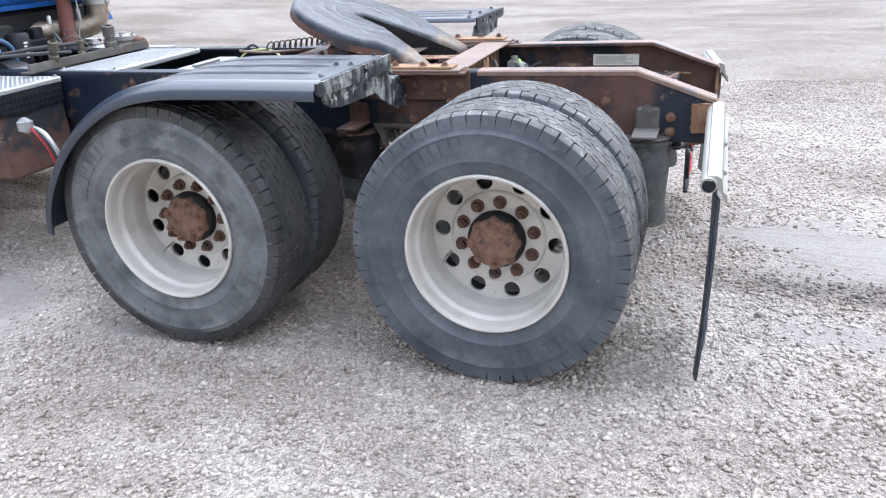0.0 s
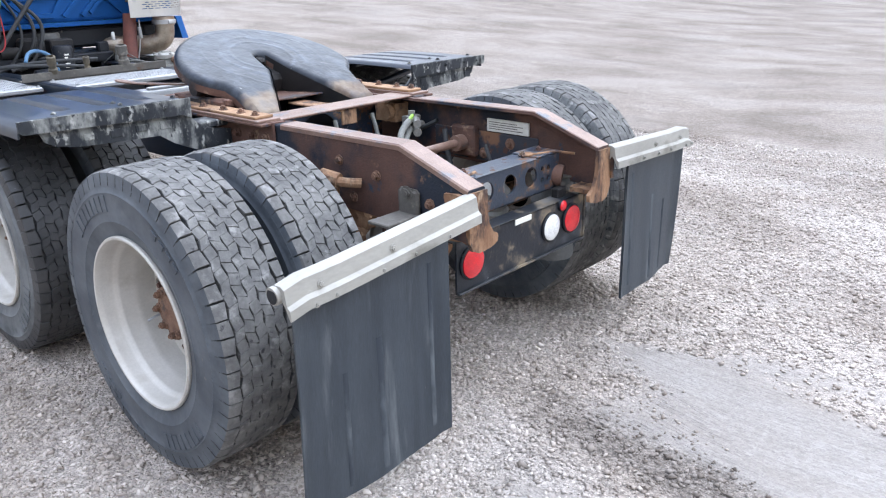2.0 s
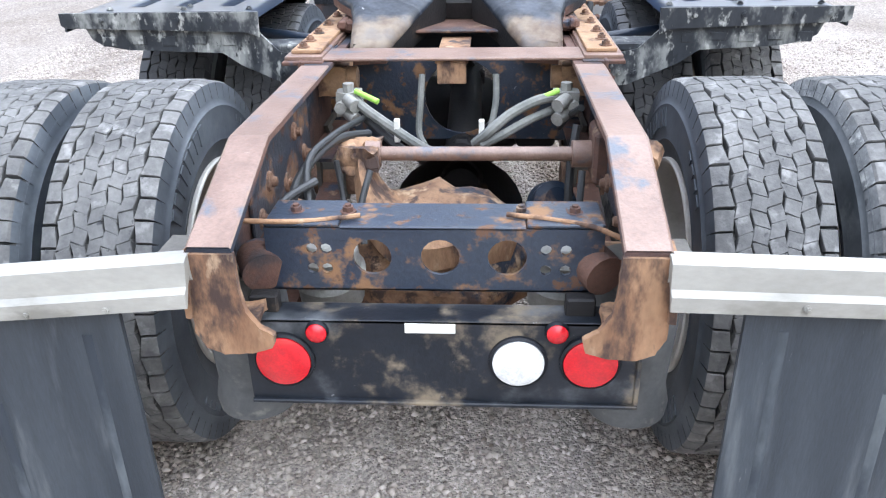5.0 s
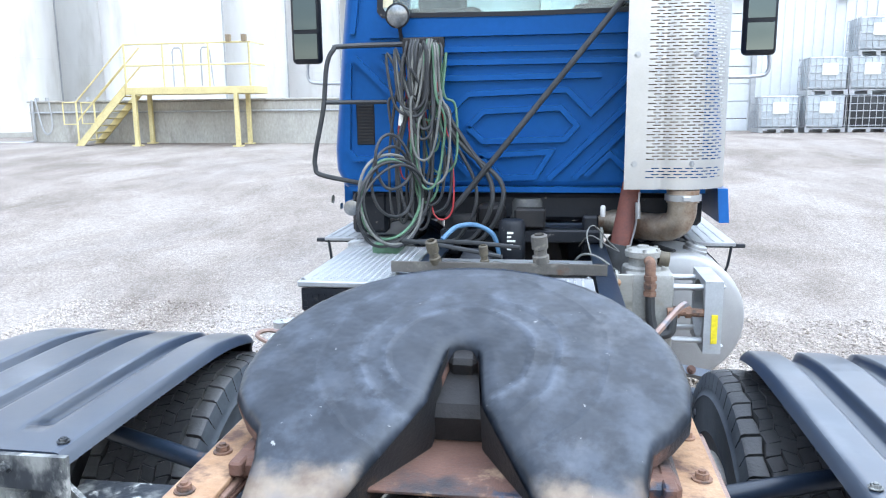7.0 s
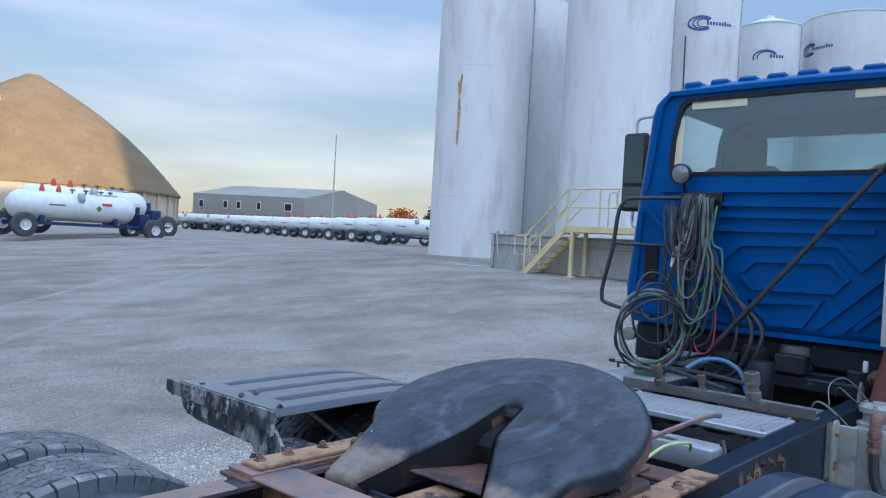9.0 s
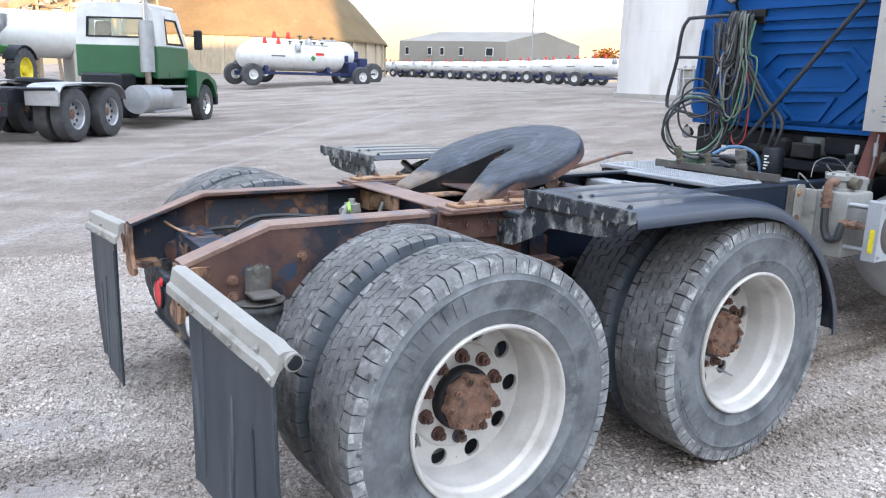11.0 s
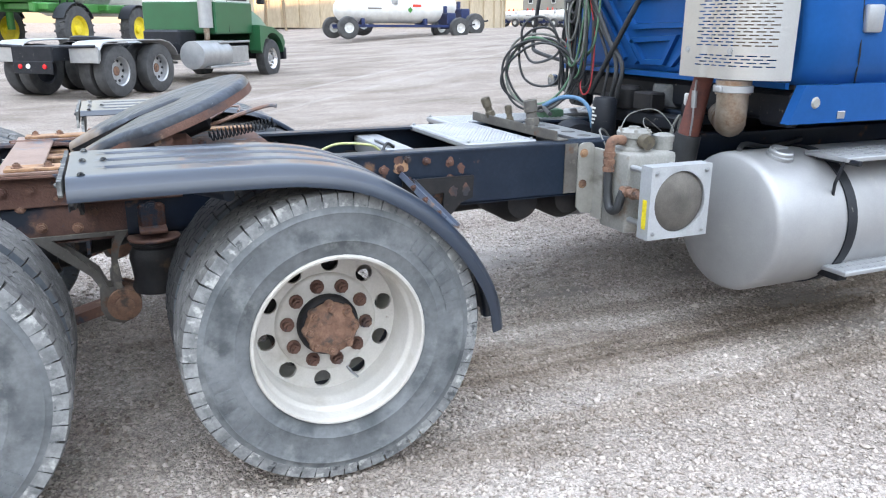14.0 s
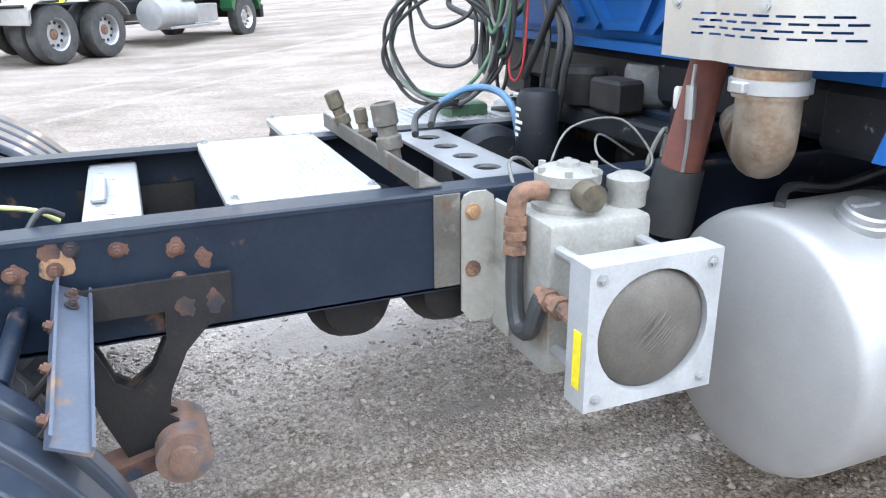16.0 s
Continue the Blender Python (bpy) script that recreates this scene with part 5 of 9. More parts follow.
# fifth-wheel mounting: cross bars, side angles, middle tab
bm = B()
box(bm, -1.185, -1.035, C - 0.46, C + 0.46, 1.022, 1.032, 0.003)
part("mount_cross_bar", bm, m_rust_flange, truck, "reddish rusty flat cross bar")
bm = B()
box(bm, -2.08, -1.95, C - 0.46, C + 0.46, 1.022, 1.034, 0.003)
part("mount_cross_bar", bm, m_rust, truck)
for s in SIDES:
    for k, (a, b2, x0, x1, z) in enumerate(((0.38, 0.502, -1.01, -1.76, 1.016), (0.385, 0.498, -1.035, -1.72, 1.0275), (0.395, 0.485, -1.07, -2.09, 1.039))):
        bm = B()
        box(bm, x1, x0, min(C + s * a, C + s * b2), max(C + s * a, C + s * b2), z, z + 0.011, 0.002)
        part("mount_angle", bm, (m_rust, m_rust_flange, m_rust_tan)[k], truck)
    bolts("mount_bolt", [((x, C + s * 0.455, 1.050), (0, 0, 1)) for x in (-1.11, -1.21, -1.34, -1.50, -1.68, -1.87)], m_hub, truck, 0.013, 0.014)
    # vertical leg of the angle with its bolts, outside the rail
    bm = B()
    box(bm, -1.66, -1.0, min(C + s * 0.440, C + s * 0.452), max(C + s * 0.440, C + s * 0.452), 0.90, 1.03, 0.003)
    for x in (-1.05, -1.14, -1.25, -1.38, -1.5):
        bolt(bm, (x, C + s * 0.452, 0.965), (0, s, 0), 0.015, 0.02)
    part("angle_leg", bm, m_rust, truck)
bm = B()
box(bm, -1.43, -1.052, C - 0.052, C + 0.048, 1.010, 1.0195, 0.003)
box(bm, -1.060, -1.050, C - 0.046, C + 0.042, 0.950, 1.014, 0.003)
part("middle_tab", bm, m_flake, truck, "brown rusted bent steel tab")

# fifth wheel
FW = pose(-1.225, C, 1.056, 0, math.degrees(math.atan(0.37)), 0)


def fw_outline():
    right = [(0.0, 0.33), (-0.02, 0.345), (-0.17, 0.350), (-0.24, 0.365), (-0.28, 0.405), (-0.33, 0.440), (-0.40, 0.452)]
    right += [(-0.40 - 0.42 * math.sin(a), 0.452 * math.cos(a)) for a in [math.pi / 2 * i / 10 for i in range(1, 11)]]
    left = [(x, -y) for x, y in right[::-1][1:]]
    slot = [(-0.01, -0.225), (-0.10, -0.175), (-0.33, -0.052)] + [(-0.475 - 0.032 * math.cos(a), 0.032 * math.sin(a)) for a in [math.pi * (i / 8 - 0.5) for i in range(9)]] + [(-0.33, 0.052), (-0.10, 0.175), (-0.01, 0.225)]
    return right + left + slot


def fw_place(u, v, w):
    drop = 0.10 * sm((u + 0.24) / 0.24) * 0.35
    return FW @ Vector((u, v, w - drop))


bm = B()
out = fw_outline()
loop = [Vector((x, y, 0)) for x, y in out]
n_out = len(loop)
# rounded rim: three rings from the underside to the top
rings = []
cen = Vector((-0.42, 0, 0))
for inset, w in ((0.0, -0.066), (0.0, -0.034), (0.004, -0.017), (0.012, -0.007), (0.024, -0.0015), (0.036, 0.0)):
    ring = []
    for i, p in enumerate(loop):
        a, b2 = loop[i - 1], loop[(i + 1) % n_out]
        d = (b2 - a).normalized()
        nrm = Vector((d.y, -d.x, 0))
        ring.append(p + nrm * -inset + Vector((0, 0, w)))
    rings.append(ring)
vr = [[bm.verts.new(p) for p in ring] for ring in rings]
for u, v in zip(vr, vr[1:]):
    for i in range(n_out):
        f = bm.faces.new((u[i], u[(i + 1) % n_out], v[(i + 1) % n_out], v[i]))
        f.material_index = 1 if u is vr[0] else 0
es = [bm.edges.get((vr[-1][i], vr[-1][(i + 1) % n_out])) for i in range(n_out)]
bmesh.ops.triangle_fill(bm, edges=es, use_beauty=True)
es = [bm.edges.get((vr[0][i], vr[0][(i + 1) % n_out])) for i in range(n_out)]
bmesh.ops.triangle_fill(bm, edges=es, use_beauty=True)
for v in bm.verts:
    v.co = fw_place(*v.co)
fifth = part("fifth_wheel", bm, [m_plate5, m_rust], truck, "tilted black greased fifth-wheel plate with worn horns", sharp=50)
# throat casting and lock jaw
bm = B()
for s in SIDES:
    vs = [bm.verts.new(fw_place(x, s * y, w)) for x, y, w in ((-0.02, 0.21, -0.02), (-0.33, 0.050, -0.012), (-0.50, 0.03, -0.012), (-0.50, 0.03, -0.12), (-0.33, 0.050, -0.13), (-0.05, 0.20, -0.09))]
    bm.faces.new((vs[0], vs[1], vs[4], vs[5]))
    bm.faces.new((vs[1], vs[2], vs[3], vs[4]))
box(bm, -0.60, -0.36, -0.09, 0.09, -0.16, -0.06, 0.02, m=FW)
box(bm, -0.54, -0.47, -0.03, 0.03, -0.10, -0.025, 0.01, m=FW)
part("lock_jaw", bm, m_dark, fifth, "greasy black locking jaw")
for s in SIDES:
    bm = B()
    box(bm, -1.80, -1.42, min(C + s * 0.26, C + s * 0.41), max(C + s * 0.26, C + s * 0.41), 1.035, 1.075, 0.01)
    box(bm, -1.72, -1.50, min(C + s * 0.29, C + s * 0.37), max(C + s * 0.29, C + s * 0.37), 1.06, 1.13, 0.02)
    cyl(bm, (-1.61, C + s * 0.27, 1.115), (-1.61, C + s * 0.43, 1.115), 0.035, n=16)
    for x in (-1.48, -1.76):
        bolt(bm, (x, C + s * 0.335, 1.075), (0, 0, 1), 0.015, 0.018)
    for k in range(6):
        box(bm, -1.44 - 0.06 * k, -1.40 - 0.06 * k, min(C + s * 0.375, C + s * 0.40), max(C + s * 0.375, C + s * 0.40), 1.05, 1.078, 0.004)
    part("pivot_bracket", bm, m_rust, fifth, "rusty pivot bracket")
bm = B()
box(bm, -2.02, -1.40, C - 0.30, C + 0.30, 1.036, 1.046, 0.003)
part("slide_plate", bm, m_rust, truck)
bm = B()
tube(bm, [(-1.80 - i * 0.0028 + 0.004 * math.sin(i * 0.9), 3.88 - i * 0.0032 + 0.022 * math.cos(i * 0.9), 1.098 + 0.022 * math.sin(i * 0.9)) for i in range(126)], 0.0035, 5, smooth=False)
part("release_spring", bm, m_black, fifth, "thin coil spring")
bm = B()
tube(bm, [(-1.85, C - 0.30, 1.10), (-1.95, C - 0.50, 1.12), (-2.0, C - 0.58, 1.135), (-2.05, C - 0.56, 1.135), (-2.03, C - 0.49, 1.12)], 0.006, 6)
part("release_handle", bm, m_rust_flange, fifth)
bm = B()
tube(bm, [(-1.80, C + 0.35, 1.16), (-1.98, C + 0.47, 1.235), (-2.03, C + 0.5, 1.24)], 0.008, 6)
part("release_handle", bm, m_rust_flange, fifth)

# fenders over the front drive axle
def fender(s):
    path = curve([(-1.30, 0, 1.130), (-1.5, 0, 1.132), (-1.75, 0, 1.132), (-1.98, 0, 1.124), (-2.18, 0, 1.082), (-2.36, 0, 0.985), (-2.50, 0, 0.862), (-2.60, 0, 0.73), (-2.66, 0, 0.61), (-2.685, 0, 0.49)], 7)
    d_in, d_out = (0.645, 1.295) if s < 0 else (0.650, 1.225)
    wide = d_out - d_in
    dys = [d_in + wide * i / 96 for i in range(97)]

    def across(dy, x):
        """The front end is narrower on its inner side."""
        return dy + 0.10 * sm((-x - 2.1) / 0.3) * (d_out - dy) / wide

    bm = B()

    def prof(d, k):
        h = 0.0
        for c in [d_in + wide * q for q in (0.20, 0.44, 0.68)]:
            h -= 0.024 * k * sm((0.030 - abs(d - c)) / 0.017)
        e = max(0.0, (d - d_out + 0.075) / 0.075)
        h -= 0.030 * e * e
        e = max(0.0, (d_in + 0.028 - d) / 0.028)
        h -= 0.022 * e * e
        return h

    rows = []
    for i, p in enumerate(path):
        a, b2 = path[max(i - 1, 0)], path[min(i + 1, len(path) - 1)]
        d = (b2 - a).normalized()
        nrm = Vector((d.z, 0, -d.x))
        k = sm((-p.x - 1.40) / 0.05)
        row = [(p + nrm * prof(dy, k), dy) for dy in dys]
        vs = [bm.verts.new((q.x, C + s * across(dy, p.x), q.z)) for q, dy in row]
        low = p - nrm * 0.062
        vs.append(bm.verts.new((low.x, C + s * (d_out + 0.004), low.z)))
        rows.append(vs)
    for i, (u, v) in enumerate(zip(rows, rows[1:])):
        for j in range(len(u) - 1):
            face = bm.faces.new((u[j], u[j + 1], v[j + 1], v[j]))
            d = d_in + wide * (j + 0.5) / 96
            # groove shade is put into the colour: darker plastic in grooves and along edges
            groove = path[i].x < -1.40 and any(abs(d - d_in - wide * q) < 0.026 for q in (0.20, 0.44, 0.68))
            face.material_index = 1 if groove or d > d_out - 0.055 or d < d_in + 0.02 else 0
    bmesh.ops.recalc_face_normals(bm, faces=bm.faces)
    bmesh.ops.solidify(bm, geom=bm.faces[:], thickness=0.007)
    f = part("fender", bm, [m_fender, m_fender_shade], truck, "ribbed black plastic half fender, dusty on top", sharp=60)
    bm = B()
    plate(bm, [(s * a, z) for a, z in ((d_out + 0.003, 1.130), (d_out + 0.003, 1.092), (d_out - 0.012, 1.083), (d_in + 0.03, 1.066), (d_in - 0.004, 1.05), (d_in - 0.008, 1.130))], [], 0.012, lambda u, v, w: (-1.292 + w, C + u, v))
    plate(bm, [(s * a, z) for a, z in ((d_out - 0.065, 1.088), (d_out - 0.085, 1.042), (d_out - 0.12, 1.022), (d_out - 0.20, 1.008), (d_in + 0.13, 0.996), (d_in + 0.07, 0.955), (0.560, 0.885), (0.455, 0.875), (0.455, 0.975), (0.585, 1.0), (d_in, 1.06), (d_in + 0.03, 1.085))], [], 0.012, lambda u, v, w: (-1.312 + w, C + u, v))
    for q in range(5):
        a = d_in + wide * (0.12 + 0.155 * q)
        box(bm, -1.301, -1.296, min(C + s * a, C + s * (a + 0.05)), max(C + s * a, C + s * (a + 0.05)), 1.02 + 0.006 * (q % 2), 1.052, 0.002)
    box(bm, -1.42, -1.31, min(C + s * 0.455, C + s * 0.70), max(C + s * 0.455, C + s * 0.70), 0.99, 1.02, 0.006)
    part("end_panel", bm, m_black_dirty, f, "mud-splashed black end panel")
    bolts("panel_bolt", [((-1.280 if a > 0.65 else -1.300, C + s * a, 1.108 if a > 0.65 else 0.925), (1, 0, 0)) for a in (0.48, 0.53, 0.58, 0.75, 0.9, 1.05, 1.16)], m_black_dirty, f, 0.008, 0.008)
    bolts("panel_bolt", [((x, C + s * a, 1.132), (0, 0, 1)) for a, x in ((0.68, -1.34), (0.9, -1.34), (1.15, -1.34), (0.9, -1.4))], m_black_dirty, f, 0.008, 0.006)
    for p, q in (((-1.55, 0.45, 0.98), (-1.75, 1.1, 1.03)), ((-2.48, 0.44, 0.86), (-2.47, 0.72, 0.84))):
        bm = B()
        cyl(bm, (p[0], C + s * p[1], p[2]), (q[0], C + s * q[1], q[2]), 0.02, n=12)
        part("support_arm", bm, m_frame, f)
    # pale channel from the rail out over the fender's front slope
    bm = B()
    a, b2 = Vector((-2.585, C + s * 0.446, 0.905)), Vector((-2.588, C + s * 0.925, 0.815))
    across_u, up = Vector((-0.9, 0, -0.43)).normalized(), Vector((-0.43, 0, 0.9)).normalized()
    prof = [(-0.036, 0.020), (-0.036, -0.006), (0.036, -0.006), (0.036, 0.012), (0.030, 0.012), (0.030, 0.0), (-0.030, 0.0), (-0.030, 0.020)]
    ends = [[bm.verts.new(p + across_u * u + up * v) for u, v in prof] for p in (a, b2)]
    for q in range(8):
        bm.faces.new((ends[0][q], ends[0][(q + 1) % 8], ends[1][(q + 1) % 8], ends[1][q]))
    bm.faces.new(ends[0])
    bm.faces.new(ends[1][::-1])
    bmesh.ops.recalc_face_normals(bm, faces=bm.faces)
    ch = part("fender_bracket", bm, m_channel, f, "pale blue-grey bolted channel bracket")
    bolts("bracket_bolt", [(a.lerp(b2, t) + across_u * -0.036 + up * 0.008, -across_u) for t in (0.35, 0.62, 0.9)] + [(a.lerp(b2, t), up) for t in (0.06, 0.14)], m_rust, ch, 0.010, 0.012)
    for t in (0.55, 0.85):
        bm = B()
        p = a.lerp(b2, t) - across_u * 0.02
        cyl(bm, p - up * 0.006, p + Vector((0.07, 0, -0.075)), 0.008, n=8)
        part("bracket_stud", bm, m_dark, f)
    return f


for s in SIDES:
    fender(s)

# suspension: hangers, trailing arms, air springs
for s in SIDES:
    for x in (-0.25, -1.54):
        bm = B()
        y = C + s * (0.435 if x > -1 else 0.475)
        kz = 1.0 if x > -1 else 0.55
        lathe(bm, [(r, 0.755 - (0.755 - z) * kz) for r, z in ((0.0, 0.755), (0.085, 0.755), (0.092, 0.745), (0.092, 0.73), (0.085, 0.72), (0.082, 0.70), (0.094, 0.66), (0.096, 0.62), (0.090, 0.54), (0.086, 0.47), (0.096, 0.42), (0.092, 0.39), (0.0, 0.39))], (x, y, 0), (0, 0, 1), 28)
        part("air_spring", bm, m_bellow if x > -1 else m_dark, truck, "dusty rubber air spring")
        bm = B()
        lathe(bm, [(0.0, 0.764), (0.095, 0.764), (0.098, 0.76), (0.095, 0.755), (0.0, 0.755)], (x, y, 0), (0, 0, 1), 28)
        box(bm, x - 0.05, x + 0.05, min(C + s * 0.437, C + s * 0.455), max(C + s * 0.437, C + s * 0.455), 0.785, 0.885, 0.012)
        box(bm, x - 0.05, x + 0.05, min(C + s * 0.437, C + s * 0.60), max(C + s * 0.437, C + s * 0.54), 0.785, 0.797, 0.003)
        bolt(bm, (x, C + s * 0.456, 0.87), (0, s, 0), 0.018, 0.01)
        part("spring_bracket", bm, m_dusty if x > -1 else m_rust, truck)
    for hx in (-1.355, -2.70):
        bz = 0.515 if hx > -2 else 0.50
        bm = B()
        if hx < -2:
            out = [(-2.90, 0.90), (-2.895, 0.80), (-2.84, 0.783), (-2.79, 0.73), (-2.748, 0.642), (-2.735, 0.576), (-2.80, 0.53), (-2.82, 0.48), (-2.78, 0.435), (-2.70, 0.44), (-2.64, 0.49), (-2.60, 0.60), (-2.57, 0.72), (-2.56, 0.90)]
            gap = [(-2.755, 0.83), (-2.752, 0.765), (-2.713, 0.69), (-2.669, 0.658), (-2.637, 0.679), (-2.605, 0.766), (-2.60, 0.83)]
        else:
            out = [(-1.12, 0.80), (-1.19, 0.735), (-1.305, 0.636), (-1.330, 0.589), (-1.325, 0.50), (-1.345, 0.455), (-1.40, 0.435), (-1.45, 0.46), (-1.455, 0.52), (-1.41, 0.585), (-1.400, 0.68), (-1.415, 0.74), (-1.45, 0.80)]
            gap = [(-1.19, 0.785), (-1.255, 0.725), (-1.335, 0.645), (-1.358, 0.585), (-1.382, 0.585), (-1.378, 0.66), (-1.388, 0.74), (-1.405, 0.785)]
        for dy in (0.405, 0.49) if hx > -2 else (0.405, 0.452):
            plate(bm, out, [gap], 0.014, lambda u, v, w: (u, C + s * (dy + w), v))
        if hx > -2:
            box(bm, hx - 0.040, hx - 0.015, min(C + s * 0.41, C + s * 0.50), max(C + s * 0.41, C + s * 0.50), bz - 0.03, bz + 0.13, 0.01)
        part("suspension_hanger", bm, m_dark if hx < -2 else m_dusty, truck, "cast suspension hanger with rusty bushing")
        bm = B()
        cyl(bm, (hx - 0.055, C + s * 0.37, bz), (hx - 0.055, C + s * 0.525, bz), 0.062, n=20)
        cyl(bm, (hx - 0.055, C + s * 0.525, bz), (hx - 0.055, C + s * 0.54, bz), 0.035, n=16)
        part("bushing", bm, m_rust_flange if hx < -2 else m_hub, truck)
        bm = B()
        ps = curve([(hx - 0.05, C + s * 0.45, bz), (hx + 0.3, C + s * 0.46, 0.43), (hx + 0.55, C + s * 0.47, 0.43), (hx + 0.85, C + s * 0.48, 0.39)], 4)
        rows = [[bm.verts.new(p + Vector((0, dy, dz))) for dy, dz in ((-0.045, -0.02), (0.045, -0.02), (0.045, 0.02), (-0.045, 0.02))] for p in ps]
        for u, v in zip(rows, rows[1:]):
            for j in range(4):
                bm.faces.new((u[j], u[(j + 1) % 4], v[(j + 1) % 4], v[j]))
        part("trailing_arm", bm, m_rust, truck)
    # brake chambers
    for ax in AX:
        bm = B()
        lathe(bm, [(0, -0.12), (0.06, -0.12), (0.085, -0.09), (0.085, -0.01), (0.098, 0.0), (0.085, 0.012), (0.085, 0.09), (0.05, 0.12), (0, 0.12)], (ax + 0.22, C + s * 0.30, 0.60), (0.3, 0, 1), 24)
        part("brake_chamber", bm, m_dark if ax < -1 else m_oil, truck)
    # shock-like cast fitting outside the rail
    bm = B()
    tube(bm, [(-0.50, C + s * 0.44, 0.86), (-0.56, C + s * 0.50, 0.87), (-0.64, C + s * 0.52, 0.885), (-0.70, C + s * 0.50, 0.88)], 0.018, 10)
    cyl(bm, (-0.56, C + s * 0.495, 0.87), (-0.63, C + s * 0.52, 0.885), 0.03, n=10)
    cyl(bm, (-0.60, C + s * 0.49, 0.86), (-0.62, C + s * 0.49, 0.74), 0.026, n=10)
    part("air_valve", bm, m_flake, truck)

# crossmembers further ahead
bm = B()
plate(bm, [(C - 0.425, 0.70), (C + 0.425, 0.70), (C + 0.425, 0.99), (C - 0.425, 0.99)], [circle(C + 0.02, 0.845, 0.125, 28)], 0.012, lambda u, v, w: (-1.30 - w, u, v))
part("shaft_crossmember", bm, m_cross, truck, "dark crossmember with a round opening for the drive shaft")
for sd in SIDES:
    bm = B()
    box(bm, -0.92, -0.32, min(C + sd * 0.415, C + sd * 0.424), max(C + sd * 0.415, C + sd * 0.424), 0.765, 0.90 if sd > 0 else 0.985, 0.003)
    part("inner_liner", bm, m_inner, truck, "flaking paint and orange rust on the rail's inner side")
    for x, z in ((-0.38, 0.80), (-0.47, 0.86), (-0.62, 0.80), (-0.74, 0.90), (-0.83, 0.81)):
        bm = B()
        lathe(bm, [(0.0, 0.022), (0.011, 0.020), (0.014, 0.009), (0.023, 0.006), (0.026, 0.0)], (x, C + sd * 0.415, z), (0, -sd, 0), 12)
        part("frame_stud", bm, m_hub, truck)
    bm = B()
    rough_box(bm, -1.24, -1.10, min(C + sd * 0.33, C + sd * 0.42), max(C + sd * 0.33, C + sd * 0.42), 0.90, 0.99)
    cyl(bm, (-1.14, C + sd * 0.30, 0.95), (-1.14, C + sd * 0.40, 0.95), 0.035, n=14)
    part("hanger_knuckle", bm, m_rust_tan, truck, "tan rusted hanger knuckle")
for x, mt in ((-2.15, m_frame), (-4.6, m_frame)):
    bm = B()
    box(bm, x - 0.06, x + 0.06, C - 0.43, C + 0.43, 0.80, 0.97, 0.01)
    part("crossmember", bm, mt, truck)
bm = B()
box(bm, -2.74, -2.605, C - 0.40, C + 0.26, 0.90, 0.985, 0.012, seg=2)
box(bm, -2.66, -2.625, C - 0.12, C + 0.10, 0.987, 1.002, 0.004)
for k in range(7):
    cyl(bm, (-2.672 + 0.03 * (k % 2), C - 0.34 + 0.09 * k, 0.984), (-2.672 + 0.03 * (k % 2), C - 0.34 + 0.09 * k, 0.9865), 0.008, n=10)
part("valve_bracket", bm, m_deck, truck, "pale grey box crossmember between the rails")
for x, r in ((-3.20, 0.115), (-3.46, 0.115)):
    bm = B()
    lathe(bm, [(0, -0.42), (r * 0.7, -0.40), (r, -0.33), (r, 0.33), (r * 0.7, 0.40), (0, 0.42)], (x, C - 0.02, 0.735), (0, 1, 0), 24)
    part("air_tank", bm, m_dark, truck, "dark air reservoir slung between the rails")

# ---- decks, tanks and fittings behind the cab ----
def tread_deck(name, x0, x1, y0, y1, z, label, nx, ny, along_x=True):
    bm = B()
    box(bm, x0, x1, y0, y1, z - 0.028, z, 0.006)
    d = part(name, bm, m_deck, truck, label)
    bm = B()
    for i in range(nx):
        for j in range(ny):
            x, y = x0 + 0.03 + (x1 - x0 - 0.06) * (i + 0.5) / nx, y0 + 0.03 + (y1 - y0 - 0.06) * (j + 0.5) / ny
            a = 0.35 * (x1 - x0 - 0.06) / nx
            b2 = 0.25 * (y1 - y0 - 0.06) / ny
            vs = [bm.verts.new((x + u, y + v, z + w)) for u, v, w in ((-a, -b2, -0.001), (a, -b2, -0.001), (a, b2, -0.001), (-a, b2, -0.001), (-a * 0.7, -b2 * 0.4, 0.004), (a * 0.7, -b2 * 0.4, 0.004), (a * 0.7, b2 * 0.4, 0.004), (-a * 0.7, b2 * 0.4, 0.004))]
            bm.faces.new(vs[4:])
            for q in range(4):
                bm.faces.new((vs[q], vs[(q + 1) % 4], vs[4 + (q + 1) % 4], vs[4 + q]))
    stuff(part("tread_bar", bm, m_deck, d))
    bolts("deck_bolt", [((x, y, z), (0, 0, 1)) for x in (x0 + 0.02, x1 - 0.02) for y in (y0 + 0.02, y1 - 0.02)], m_alu, d, 0.009, 0.008)
    return d


tread_deck("deck_plate", -3.29, -2.92, 3.25, 3.99, 1.022, "ribbed aluminium deck plate across the rails", 17, 22)
tread_deck("battery_cover", -4.08, -3.22, 2.75, 3.19, 1.0, "ribbed aluminium battery-box cover", 26, 13)
bm = B()
box(bm, -4.06, -3.24, 2.765, 3.19, 0.56, 0.970, 0.012)
bb = part("battery_box", bm, m_rust, truck, "rusty battery box with dark perforated end")
bm = B()
box(bm, -3.238, -3.228, 2.765, 3.185, 0.87, 0.968, 0.003)
for i in range(16):
    for j in range(3):
        box(bm, -3.229, -3.223, 2.775 + i * 0.0255, 2.791 + i * 0.0255, 0.872 + j * 0.028, 0.887 + j * 0.028)
stuff(part("perforated_end", bm, m_black, bb))
